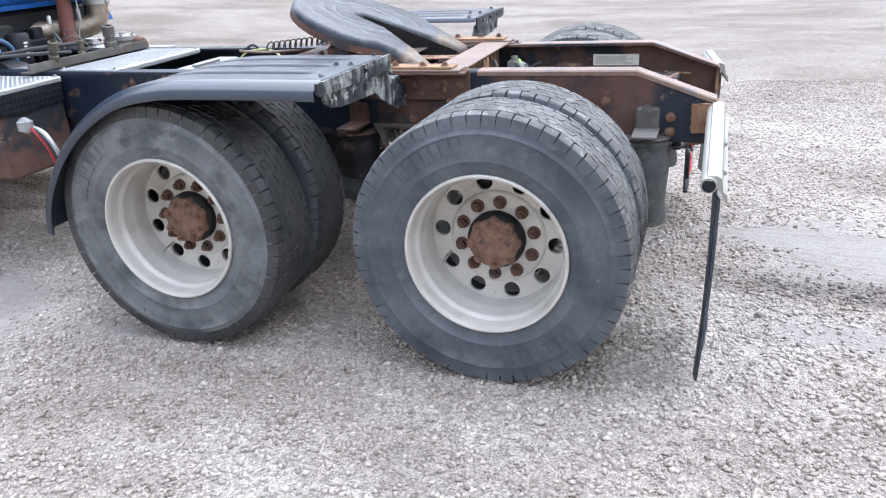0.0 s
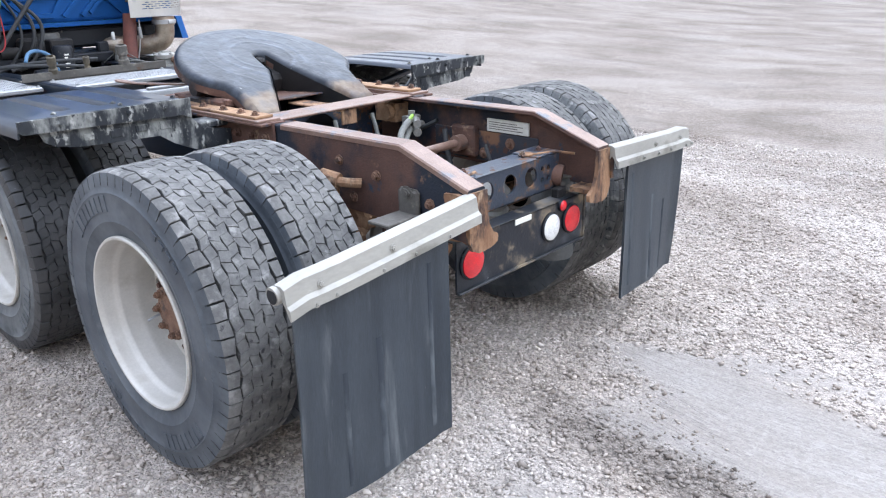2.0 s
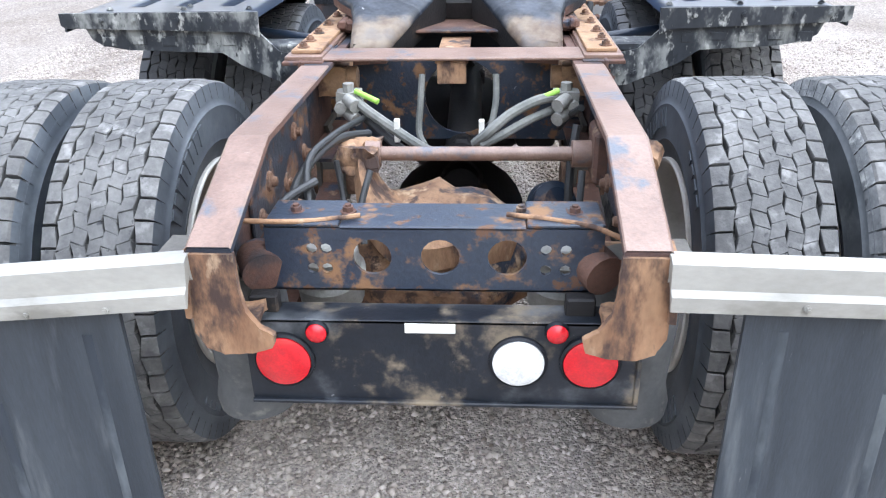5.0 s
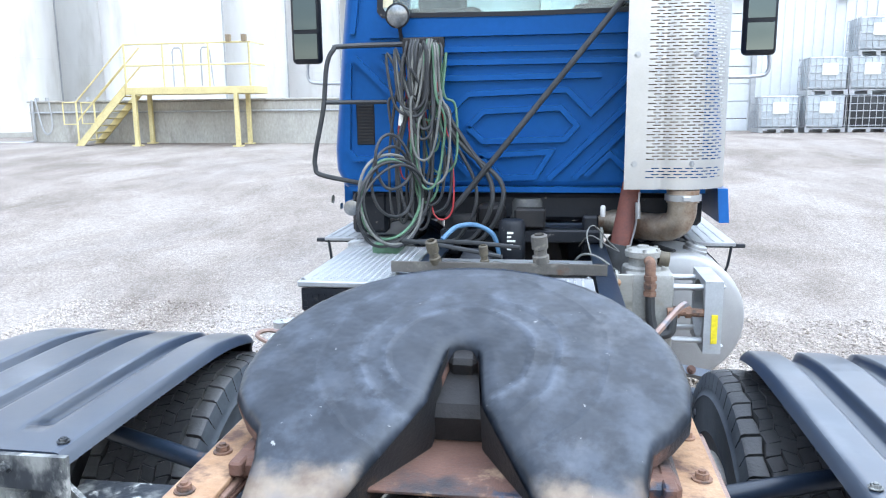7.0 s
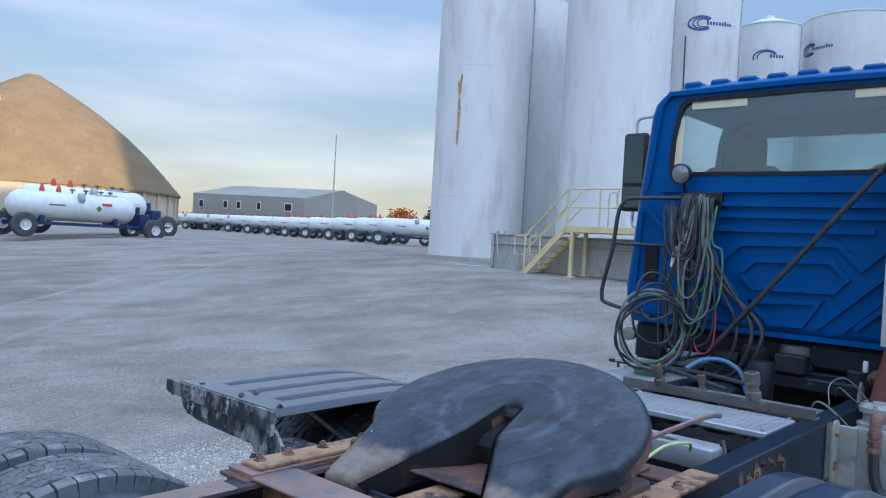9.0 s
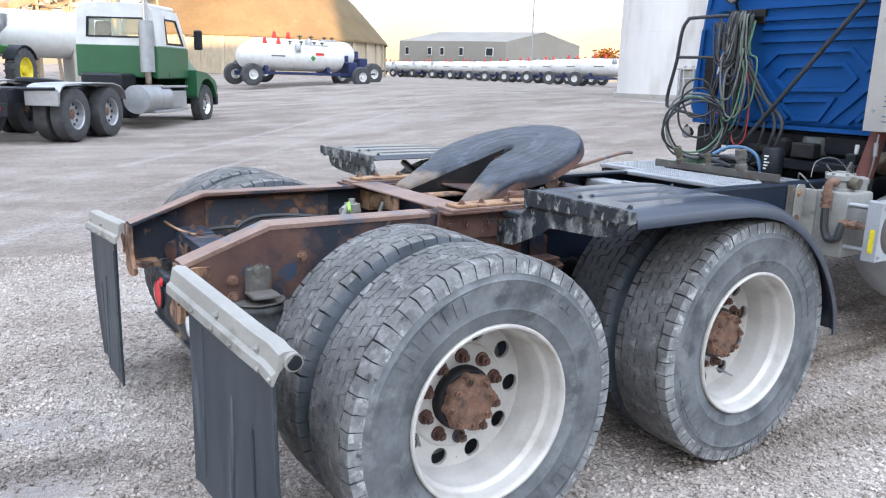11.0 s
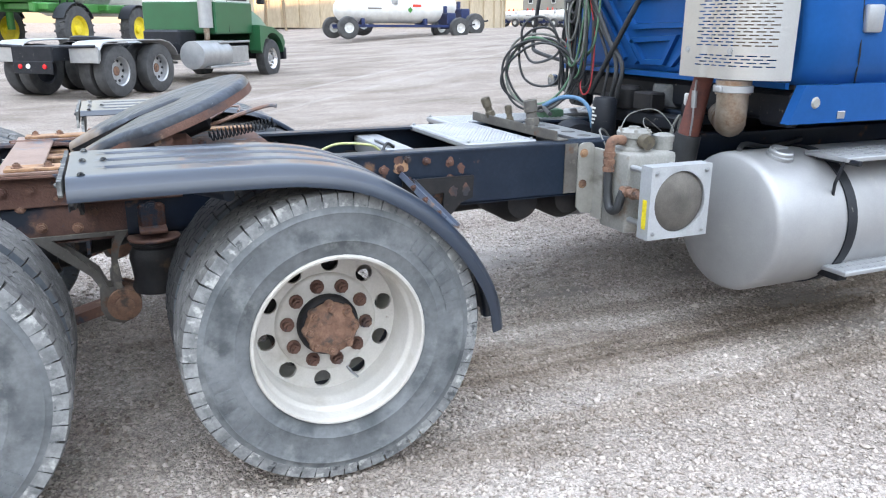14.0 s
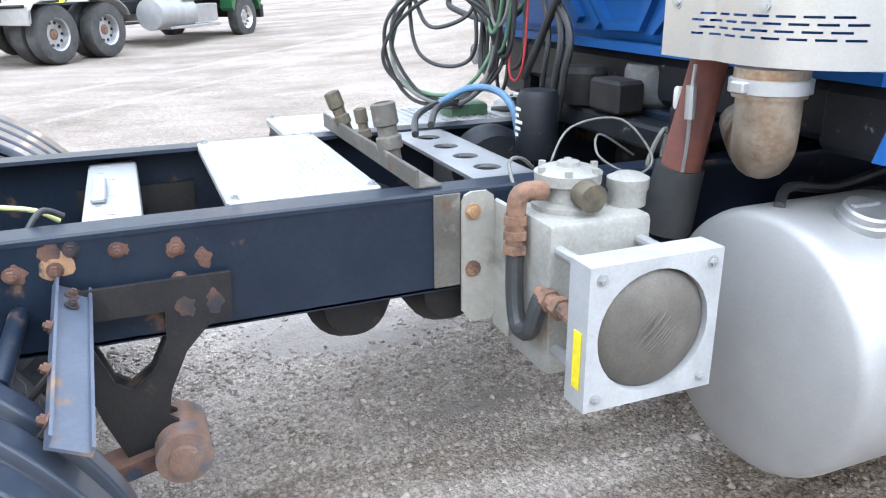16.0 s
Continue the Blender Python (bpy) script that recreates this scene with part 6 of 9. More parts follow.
# glad-hand with hoses on the left side, ahead of the fender
bm = B()
cyl(bm, (-3.12, 2.80, 0.845), (-3.05, 2.74, 0.845), 0.03, n=14)
cyl(bm, (-3.05, 2.74, 0.83), (-3.05, 2.74, 0.87), 0.035, n=14)
part("air_coupling", bm, m_alu, truck, "grey air-hose coupling")
for k, (mt, lb) in enumerate(((m_hose_red, "red air hose"), (m_hose, "black hose"), (m_alu, "white hose"))):
    bm = B()
    o = 0.02 * k
    tube(bm, [(-3.05, 2.76, 0.84), (-2.98 + o, 2.73, 0.82), (-2.93 + o, 2.74, 0.72), (-2.96 + o, 2.80, 0.58), (-3.05, 2.95, 0.52)], 0.011, 8)
    part("side_hose", bm, mt, truck, lb)

# angle iron with three couplers
bm = B()
box(bm, -3.365, -3.355, 3.13, 4.05, 1.02, 1.066, 0.002)
box(bm, -3.425, -3.355, 3.13, 4.05, 1.018, 1.026, 0.002)
part("coupler_rail", bm, m_dusty, truck, "dirty steel angle carrying hydraulic couplers")
for y, h, r, lean, tilt, mt in ((3.33, 0.15, 0.024, -0.05, 0.34, m_brass), (3.54, 0.12, 0.018, -0.03, 0.16, m_brass), (3.78, 0.17, 0.032, -0.03, 0.13, m_dusty)):
    bm = B()
    x = -3.39
    lathe(bm, [(0, 0.0), (r * 0.8, 0.0), (r * 0.8, 0.25 * h), (r * 1.1, 0.27 * h), (r * 1.1, 0.45 * h), (r * 0.85, 0.48 * h), (r * 0.85, 0.62 * h), (r * 1.08, 0.65 * h), (r * 1.08, 0.97 * h), (r * 0.85, h), (r * 0.7, h), (r * 0.7, 0.8 * h), (0, 0.8 * h)], (x, y, 1.02), (tilt, lean * 3, 1), 18)
    part("hydraulic_coupler", bm, mt, truck, "tarnished hydraulic coupling")
# thin plate added for the grey dust on the rail's side
bm = B()
box(bm, -3.455, -3.385, 4.0865, 4.0925, 0.772, 1.010, 0.002)
part("rail_dust_patch", bm, m_dusty, truck, "grey dust patch on the rail, a thin added plate")
# crossmember with round holes behind the angle
bm = B()
plate(bm, [(-3.54, 3.24), (-3.72, 3.24), (-3.72, 4.06), (-3.54, 4.06)], [circle(-3.63, y, 0.038, 18) for y in (3.42, 3.57, 3.72, 3.87)], 0.01, lambda u, v, w: (u, v, 1.0 + w))
box(bm, -3.725, -3.715, 3.24, 4.06, 0.82, 1.01, 0.003)
part("holed_crossmember", bm, m_alu, truck, "pale crossmember with lightening holes")
bm = B()
lathe(bm, [(0, 0.0), (0.10, 0.0), (0.135, 0.02), (0.14, 0.10), (0.12, 0.16), (0.0, 0.16)], (-3.86, 3.38, 0.90), (0.2, 1, 0), 28)
part("air_dryer", bm, m_black, truck)
bm = B()
lathe(bm, [(0, -0.02), (0.062, -0.02), (0.066, 0.0), (0.066, 0.17), (0.055, 0.19), (0, 0.19)], (-3.92, 3.62, 0.98), (0, 0, 1), 24)
fl = part("filter_canister", bm, m_black, truck, "black spin-on filter with printed bars")
bm = B()
for i in range(5):
    a = 0.1 + i * 0.02
    box(bm, -3.856, -3.853, 3.60, 3.62 + 0.01 * (i % 3), 1.03 + i * 0.02, 1.04 + i * 0.02)
part("filter_print", bm, m_label, fl)

# oil tank with cooler and filler head
bm = B()
box(bm, -3.775, -3.505, 4.18, 4.388, 0.63, 1.00, 0.018, seg=2)
ot = part("oil_tank", bm, m_oil, truck, "grey hydraulic oil tank bolted to the rail")
bm = B()
plate(bm, [(-3.405, 0.715), (-3.405, 1.0), (-3.413, 1.017), (-3.43, 1.024), (-3.47, 1.024), (-3.487, 1.012), (-3.492, 0.99), (-3.495, 0.70), (-3.48, 0.682), (-3.43, 0.685)], [], 0.010, lambda u, v, w: (u, 4.128 + w, v))
box(bm, -3.505, -3.493, 4.128, 4.21, 0.66, 1.0, 0.004)
tb = part("tank_bracket", bm, m_hanger, ot, "pale galvanised bracket plate with rusty bolts")
bolts("bracket_bolt", [((-3.432, 4.138, z), (0, 1, 0)) for z in (0.827, 0.975)], m_rust_tan, tb, 0.015, 0.010)
bm = B()
lathe(bm, [(0, 0.0), (0.085, 0.0), (0.085, 0.012), (0.062, 0.02), (0.062, 0.055), (0.078, 0.06), (0.08, 0.085), (0.06, 0.095), (0.028, 0.098), (0.026, 0.108), (0, 0.108)], (-3.62, 4.26, 1.0), (0, 0, 1), 24)
for i in range(6):
    a = 2 * math.pi * i / 6
    cyl(bm, (-3.62 + 0.07 * math.cos(a), 4.26 + 0.07 * math.sin(a), 1.085), (-3.62 + 0.07 * math.cos(a), 4.26 + 0.07 * math.sin(a), 1.1), 0.01, n=6)
part("filter_head", bm, m_oil, ot, "grey cast filter head")
bm = B()
cyl(bm, (-3.62, 4.33, 1.05), (-3.62, 4.375, 1.045), 0.034, n=16)
part("sight_plug", bm, m_brass, ot)
bm = B()
lathe(bm, [(0, 0), (0.045, 0), (0.045, 0.03), (0.05, 0.04), (0.05, 0.065), (0.03, 0.075), (0, 0.075)], (-3.76, 4.30, 1.0), (0, 0, 1), 20)
part("breather_cap", bm, m_oil, ot)
bm = B()
tube(bm, [(-3.55, 4.28, 1.05), (-3.50, 4.28, 1.052), (-3.478, 4.28, 1.03), (-3.475, 4.28, 0.93)], 0.023, 12)
for z in (0.99, 0.955, 0.92):
    cyl(bm, (-3.475, 4.28, z - 0.01), (-3.475, 4.28, z + 0.01), 0.03, n=6)
part("elbow_fitting", bm, m_hub, ot, "orange corroded elbow fitting")
bm = B()
tube(bm, [(-3.475, 4.28, 0.91), (-3.472, 4.29, 0.80), (-3.47, 4.32, 0.74), (-3.47, 4.37, 0.75), (-3.48, 4.38, 0.80), (-3.49, 4.385, 0.835)], 0.021, 10)
part("cooler_hose", bm, m_hose, ot)
bm = B()
tube(bm, [(-3.50, 4.36, 0.835), (-3.50, 4.45, 0.835), (-3.50, 4.52, 0.832)], 0.019, 10)
for y in (4.40, 4.45):
    cyl(bm, (-3.50, y - 0.012, 0.834), (-3.50, y + 0.012, 0.834), 0.027, n=6)
part("elbow_fitting", bm, m_hub, ot)
ot.location = (-0.05, -0.035, -0.012)
# cooler: square panel, round mesh, yellow sticker
bm = B()
plate(bm, [(-3.48, 0.654), (-3.805, 0.654), (-3.805, 0.977), (-3.48, 0.977)], [circle(-3.6425, 0.8155, 0.137, 36)], 0.075, lambda u, v, w: (u, 4.515 + w, v))
cl = part("oil_cooler", bm, m_cooler, ot, "square aluminium oil cooler with round mesh guard", sharp=50)
bm = B()
lathe(bm, [(0.139, 0.0), (0.127, 0.012), (0.10, 0.022), (0.05, 0.03), (0.0, 0.032)], (-3.6425, 4.57, 0.8155), (0, 1, 0), 36)
part("mesh_guard", bm, m_mesh, cl, "dirty fine wire mesh")
bm = B()
for k in range(-16, 17):
    h = math.sqrt(max(0.0, 0.136 ** 2 - (k * 0.0085) ** 2))
    for flip in (0, 1):
        pts = []
        for q in range(9):
            t = -h + 2 * h * q / 8
            rr = math.hypot(t, k * 0.0085)
            o = 0.033 * max(0.0, 1 - (rr / 0.139) ** 2) + 0.001
            a, c2 = (k * 0.0085, t) if flip else (t, k * 0.0085)
            pts.append((-3.6425 + (a + c2) * 0.7071, 4.57 + o, 0.8155 + (c2 - a) * 0.7071))
        tube(bm, pts, 0.0012, 3, smooth=False)
stuff(part("wire_mesh", bm, m_mesh, cl))
bolts("cooler_bolt", [((x, 4.59, z), (0, 1, 0)) for x in (-3.508, -3.777) for z in (0.682, 0.949)], m_alu, cl, 0.009, 0.01)
bm = B()
box(bm, -3.4795, -3.476, 4.545, 4.572, 0.70, 0.83, 0.001)
part("warning_sticker", bm, m_yellow_label, cl, "yellow warning sticker")
for z in (0.70, 0.94):
    for x in (-3.53, -3.74):
        bm = B()
        cyl(bm, (x, 4.36, z), (x, 4.52, z), 0.014, n=10)
        part("cooler_standoff", bm, m_alu, cl)


# fuel tanks with steps
def fuel_tank(s):
    y, z, r = C + s * 0.80, 0.655, 0.331
    bm = B()
    lathe(bm, [(0, -0.024), (r * 0.4, -0.021), (r * 0.75, -0.016), (r * 0.92, -0.006), (r * 0.965, 0.0), (r * 0.988, 0.010), (r, 0.026), (r, 0.05), (r, 1.30), (r * 0.97, 1.33), (r * 0.8, 1.345), (0, 1.36)], (-4.07, y, z), (-1, 0, 0), 56)
    ft = part("fuel_tank", bm, m_tank, truck, "brushed aluminium cylindrical fuel tank")
    for x in (-4.50, -5.15):
        bm = B()
        lathe(bm, [(r + 0.001, -0.03), (r + 0.007, -0.028), (r + 0.007, 0.028), (r + 0.001, 0.03)], (x, y, z), (1, 0, 0), 48)
        part("tank_strap", bm, m_black, ft, "black tank strap")
    bm = B()
    yc, zc = y + s * 0.10, z + 0.315
    lathe(bm, [(0.062, -0.03), (0.062, 0.012), (0.055, 0.016), (0.055, 0.03), (0.05, 0.036), (0.0, 0.036)], (-4.25, yc, zc), (0, s * 0.3, 1), 28)
    box(bm, -4.29, -4.21, yc - 0.008, yc + 0.008, zc + 0.034, zc + 0.044, 0.003)
    part("filler_cap", bm, m_alu, ft)
    for zz, y0, y1 in ((0.99, C + s * 0.90, C + s * 1.14), (0.475, C + s * 1.0, C + s * 1.20)):
        bm = B()
        x0 = -4.40 if zz > 0.9 else -4.42
        box(bm, -5.40, x0, min(y0, y1), max(y0, y1), zz - 0.022, zz, 0.004)
        sp = part("step", bm, m_deck, ft, "aluminium tread step")
        bm = B()
        for i in range(26):
            for j in range(4):
                x, yy = x0 - 0.03 - i * 0.039, min(y0, y1) + 0.03 + j * 0.05
                box(bm, x - 0.012, x + 0.012, yy - 0.006, yy + 0.006, zz - 0.001, zz + 0.003)
        stuff(part("tread_bar", bm, m_deck, sp))
        bm = B()
        if zz > 0.9:
            tube(bm, [(x0 - 0.01, C + s * 1.12, zz - 0.01), (x0 + 0.01, C + s * 1.10, zz - 0.12), (x0 - 0.01, C + s * 1.08, zz - 0.2)], 0.008, 6, smooth=False)
            tube(bm, [(x0 - 0.02, C + s * 0.96, zz - 0.02), (x0 - 0.02, C + s * 1.19, zz - 0.02)], 0.012, 6, smooth=False)
        else:
            box(bm, x0 - 0.08, x0 - 0.02, min(C + s * 0.96, C + s * 1.15), max(C + s * 0.96, C + s * 1.15), zz - 0.06, zz - 0.02, 0.004)
        part("step_bracket", bm, m_black, sp)
    bm = B()
    tube(bm, [(-4.12, y - s * 0.02, z + r), (-4.25, y - s * 0.12, z + r + 0.01), (-4.45, y - s * 0.16, z + r - 0.02), (-4.7, y - s * 0.2, z + r)], 0.013, 8)
    part("fuel_line", bm, m_hose, ft)
    return ft


for s in SIDES:
    fuel_tank(s)

# ---- cab ----
XB = -4.22
half = [(0.0, 2.758), (0.45, 2.752), (0.72, 2.738), (0.84, 2.70), (0.90, 2.64), (0.925, 2.56), (0.955, 2.28), (0.985, 2.02), (1.01, 1.75), (1.035, 1.50), (1.03, 1.38), (0.985, 1.29), (0.94, 1.265), (0.5, 1.262), (0.0, 1.262)]
ring_r = half
ring_l = [(-a, z) for a, z in half[::-1][1:-1]]
SECT = ring_r + ring_l
NS = len(SECT)


def inset(pts, d):
    out = []
    for i, (y, z) in enumerate(pts):
        a, b2 = Vector(pts[i - 1]), Vector(pts[(i + 1) % len(pts)])
        t = (b2 - a).normalized()
        nrm = Vector((-t.y, t.x))
        q = Vector((y, z)) - nrm * d
        out.append((q.x, q.y))
    return out


bm = B()
WIN = [(-0.745, 2.215), (-0.735, 2.40), (-0.70, 2.595), (-0.66, 2.635), (0.0, 2.645), (0.66, 2.635), (0.70, 2.595), (0.735, 2.40), (0.745, 2.215), (0.72, 2.185), (0.0, 2.178), (-0.72, 2.185)]
back = inset(SECT, 0.07)
if (back[0][1] > SECT[0][1]):
    back = inset(SECT, -0.07)
plate(bm, back, [WIN], 0.03, lambda u, v, w: (XB - w, C + u, v))
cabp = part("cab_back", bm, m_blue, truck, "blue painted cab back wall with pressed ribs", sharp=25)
bm = B()
rows = []
sgn = 1 if inset(SECT, 0.05)[0][1] < SECT[0][1] else -1
for i in range(9):
    a = math.pi / 2 * i / 8
    sec = inset(SECT, sgn * 0.07 * (1 - math.sin(a)))
    rows.append([bm.verts.new((XB - 0.19 * (1 - math.cos(a)), C + y, z)) for y, z in sec])
for x in (-4.62, -5.38, -5.62):
    rows.append([bm.verts.new((x, C + y, z)) for y, z in SECT])
for q, (u, v) in enumerate(zip(rows, rows[1:])):
    for i in range(NS):
        if q == 9 and min(SECT[i][1], SECT[(i + 1) % NS][1]) > 1.99 and max(SECT[i][1], SECT[(i + 1) % NS][1]) < 2.66:
            continue
        bm.faces.new((u[i], u[(i + 1) % NS], v[(i + 1) % NS], v[i]))
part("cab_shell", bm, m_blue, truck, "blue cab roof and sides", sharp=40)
SCREEN = [(-0.90, 1.93), (-0.83, 2.60), (0.83, 2.60), (0.90, 1.93)]
# windscreen frame, cowl and bonnet
bm = B()
plate(bm, SECT, [SCREEN], 0.03, lambda u, v, w: (-5.62 - w, C + u, v))
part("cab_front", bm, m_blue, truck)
bm = B()
rows = [[bm.verts.new((x, C + a * k, 0.75 + (z - 0.75) * h)) for a, z in ((-0.85, 0.8), (-0.88, 1.5), (-0.75, 1.82), (0, 1.88), (0.75, 1.82), (0.88, 1.5), (0.85, 0.8))] for x, k, h in ((-5.65, 1.0, 1.0), (-6.6, 0.92, 0.96), (-7.3, 0.82, 0.88), (-7.42, 0.70, 0.75))]
for u, v in zip(rows, rows[1:]):
    for j in range(6):
        bm.faces.new((u[j], u[j + 1], v[j + 1], v[j]))
bm.faces.new(rows[-1])
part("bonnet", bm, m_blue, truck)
bm = B()
plate(bm, SCREEN, [], 0.005, lambda u, v, w: (-5.63 - w, C + u, v))
wg = part("windscreen", bm, m_glass, truck)
bm = B()
plate(bm, WIN, [], 0.005, lambda u, v, w: (XB - 0.012 - w, C + u, v))
rg = part("rear_window", bm, m_glass, truck, "tinted rear window pane")
for g in (wg, rg):
    g.visible_shadow = False
bm = B()
inner = [(y * 0.972, 2.41 + (z - 2.41) * 0.93) for y, z in WIN]
plate(bm, [(y * 1.012, 2.41 + (z - 2.41) * 1.03) for y, z in WIN], [inner], 0.012, lambda u, v, w: (XB + 0.006 - w, C + u, v))
part("window_gasket", bm, m_black, rg, "black rubber window gasket")
for y0, y1, z0, z1 in ((-0.735, -0.672, 2.23, 2.53), (-0.63, -0.30, 2.575, 2.622), (0.26, 0.62, 2.575, 2.622), (0.69, 0.735, 2.24, 2.60)):
    bm = B()
    box(bm, XB - 0.0115, XB - 0.004, C + y0, C + y1, z0, z1, 0.002)
    part("window_trim", bm, m_cream, truck, "cream trim strip along the rear window")
bm = B()
for s in SIDES:
    box(bm, -4.75, -4.62, C + s * 0.48 - 0.24, C + s * 0.48 + 0.24, 1.5, 2.28, 0.06, seg=3)
    box(bm, -4.75, -4.65, C + s * 0.48 - 0.14, C + s * 0.48 + 0.14, 2.24, 2.47, 0.045, seg=3)
    part("seat", bm, m_seat, truck, "dark cloth driver's seat")
    bm = B()
bm.free()
bm = B()
box(bm, -5.6, -5.3, C - 0.85, C + 0.85, 1.5, 1.86, 0.05)
box(bm, -5.6, -4.26, C - 0.93, C + 0.93, 1.27, 1.33, 0.005)
part("dashboard", bm, m_seat, truck)


for sd in SIDES:
    bm = B()
    plate(bm, [(-4.13 if sd > 0 else -4.5, 1.135), (-4.20 if sd > 0 else -4.5, 1.30), (-5.60, 1.30), (-5.60, 1.10), (-4.70, 1.135)], [], 0.05, lambda u, v, w: (u, C + sd * (0.99 + w), v))
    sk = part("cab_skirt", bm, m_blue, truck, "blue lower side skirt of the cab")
    bm = B()
    strip(bm, [(-4.53, 1.30), (-4.50, 1.42), (-4.50, 1.98), (-4.56, 2.05)], 0.010, 0.006, lambda u, v, o: Vector((u, C + sd * (1.0375 - max(0.0, v - 1.50) * 0.097 - max(0.0, 1.38 - v) * 0.4 + o * 0.5), v)))
    part("door_gap", bm, m_black, truck, "dark shut line of the cab door")
    bm = B()
    box(bm, -4.60, -4.50, min(C + sd * 1.02, C + sd * 1.055), max(C + sd * 1.02, C + sd * 1.055), 1.52, 1.64, 0.012, seg=2)
    part("door_handle", bm, m_alu, truck, "bright recessed door handle")
    bm = B()
    lathe(bm, [(0, 0.008), (0.02, 0.008), (0.026, 0.0)], (-4.27, C + sd * 1.04, 1.225), (0, sd, 0), 18)
    part("side_reflector", bm, m_oil, sk, "small round pale reflector")
    bm = B()
    box(bm, -4.455, -4.41, min(C + sd * 1.038, C + sd * 1.046), max(C + sd * 1.038, C + sd * 1.046), 1.15, 1.185, 0.003)
    part("side_badge", bm, m_alu, sk, "small pale badge")


def on_back(u, v, o):
    return Vector((XB + o - 0.0005, u, v))


# pressed pattern on the back wall
ribs = [
    [(2.86, 2.09), (4.45, 2.09)], [(2.92, 2.01), (4.45, 2.01)], [(3.23, 1.945), (4.25, 1.945)], [(3.23, 1.865), (4.05, 1.872)],
    [(3.27, 1.69), (3.37, 1.785), (3.88, 1.80), (4.0, 1.68), (4.18, 1.86)],
    [(3.37, 1.615), (3.45, 1.695), (3.85, 1.71), (3.93, 1.62), (3.87, 1.55), (3.45, 1.54), (3.37, 1.615)],
    [(3.43, 1.465), (3.80, 1.485), (3.72, 1.355), (3.55, 1.35), (3.43, 1.465)],
    [(4.40, 1.93), (3.79, 1.345)], [(4.40, 1.82), (3.92, 1.345)],
    [(3.98, 1.36), (4.10, 1.475), (4.22, 1.36)],
    [(2.90, 1.96), (3.23, 1.63), (3.50, 1.345)], [(2.77, 1.98), (3.20, 1.55), (3.38, 1.36)],
    [(2.72, 1.29), (4.58, 1.29)], [(2.74, 1.95), (2.72, 1.50), (2.76, 1.45), (2.98, 1.45)],
    [(2.765, 2.10), (2.835, 2.61), (2.89, 2.675), (3.65, 2.685), (4.41, 2.675), (4.465, 2.61), (4.535, 2.10)],
]
bm = B()
for r in ribs:
    strip(bm, r, 0.032, 0.024, on_back, 0.86)
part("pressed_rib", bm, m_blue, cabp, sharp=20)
for i in range(9):
    y = 2.92 + i * 0.165 + 0.07
    bm = B()
    box(bm, XB - 0.22, XB - 0.05, y - 0.055, y + 0.055, 2.70, 2.764 - 0.002 * abs(i - 4), 0.012)
    part("roof_rib", bm, m_blue, truck)
bolts("rivet", [((XB, 2.95 + i * 0.093, 2.672), (1, 0, 0)) for i in range(16)], m_blue, cabp, 0.005, 0.004)
bm = B()
box(bm, XB - 0.005, XB + 0.006, 2.77, 2.868, 1.525, 1.755, 0.004)
vt = part("cab_vent", bm, m_black, cabp, "black louvred cab vent")
for i in range(12):
    bm = B()
    box(bm, XB + 0.004, XB + 0.012, 2.779, 2.859, 1.545 + i * 0.0165, 1.553 + i * 0.0165, 0.001)
    part("louvre", bm, m_dark, vt)
# spot lamp
bm = B()
lathe(bm, [(0, 0.0), (0.035, 0.0), (0.055, 0.02), (0.062, 0.05), (0.062, 0.065), (0.055, 0.068)], (-4.17, 3.025, 2.185), (1, 0, -0.15), 24)
cyl(bm, (-4.16, 3.025, 2.13), (-4.20, 3.03, 2.04), 0.01, n=8)
sl = part("work_lamp", bm, m_black, truck, "round black work lamp")
bm = B()
lathe(bm, [(0.056, 0.064), (0.03, 0.074), (0, 0.077)], (-4.17, 3.025, 2.185), (1, 0, -0.15), 24)
part("lens", bm, m_lamp, sl, "clear lens over a dull reflector")
bm = B()
lathe(bm, [(0, 0.0), (0.03, 0.0), (0.042, 0.02), (0.042, 0.05), (0, 0.056)], (-4.14, 2.76, 1.20), (1, 0, 0.0), 20)
part("small_lamp", bm, m_lamp, truck, "small lamp under the cab corner")

# under the cab: dark sub-frame and drive parts
bm = B()
box(bm, -4.75, -4.26, C - 0.90, C + 0.90, 1.12, 1.262, 0.02)
part("cab_subframe", bm, m_black, truck, "black cab sub-frame")
for y0, y1, z0 in ((2.72, 2.92, 1.04), (4.38, 4.58, 1.10)):
    bm = B()
    box(bm, -4.33, -4.25, y0, y1, z0, 1.262, 0.02)
    part("cab_corner_bracket", bm, m_black, truck)
bm = B()
box(bm, -4.22, -4.12, C - 0.42, C + 0.42, 1.02, 1.09, 0.01)
box(bm, -4.20, -4.14, C - 0.40, C - 0.32, 0.95, 1.16, 0.01)
box(bm, -4.20, -4.14, C + 0.32, C + 0.40, 0.95, 1.16, 0.01)
part("cab_subframe", bm, m_black, truck, "black cab sub-frame")
bm = B()
lathe(bm, [(0, 0), (0.07, 0), (0.075, 0.02), (0.075, 0.10), (0.06, 0.12), (0, 0.12)], (-4.16, 3.50, 1.10), (0, 0, 1), 22)
box(bm, -4.2, -4.1, 3.62, 3.78, 1.10, 1.20, 0.01)
cyl(bm, (-4.15, 3.30, 1.13), (-4.15, 3.42, 1.13), 0.04, n=14)
part("cab_mount", bm, m_dark, truck, "dark cab air mount")
bm = B()
lathe(bm, [(0.0, 0), (0.22, 0), (0.25, 0.1), (0.27, 0.6), (0.3, 1.0), (0, 1.0)], (-4.35, C, 0.88), (-1, 0, 0), 24)
part("gearbox", bm, m_dark, truck, "greasy dark gearbox")

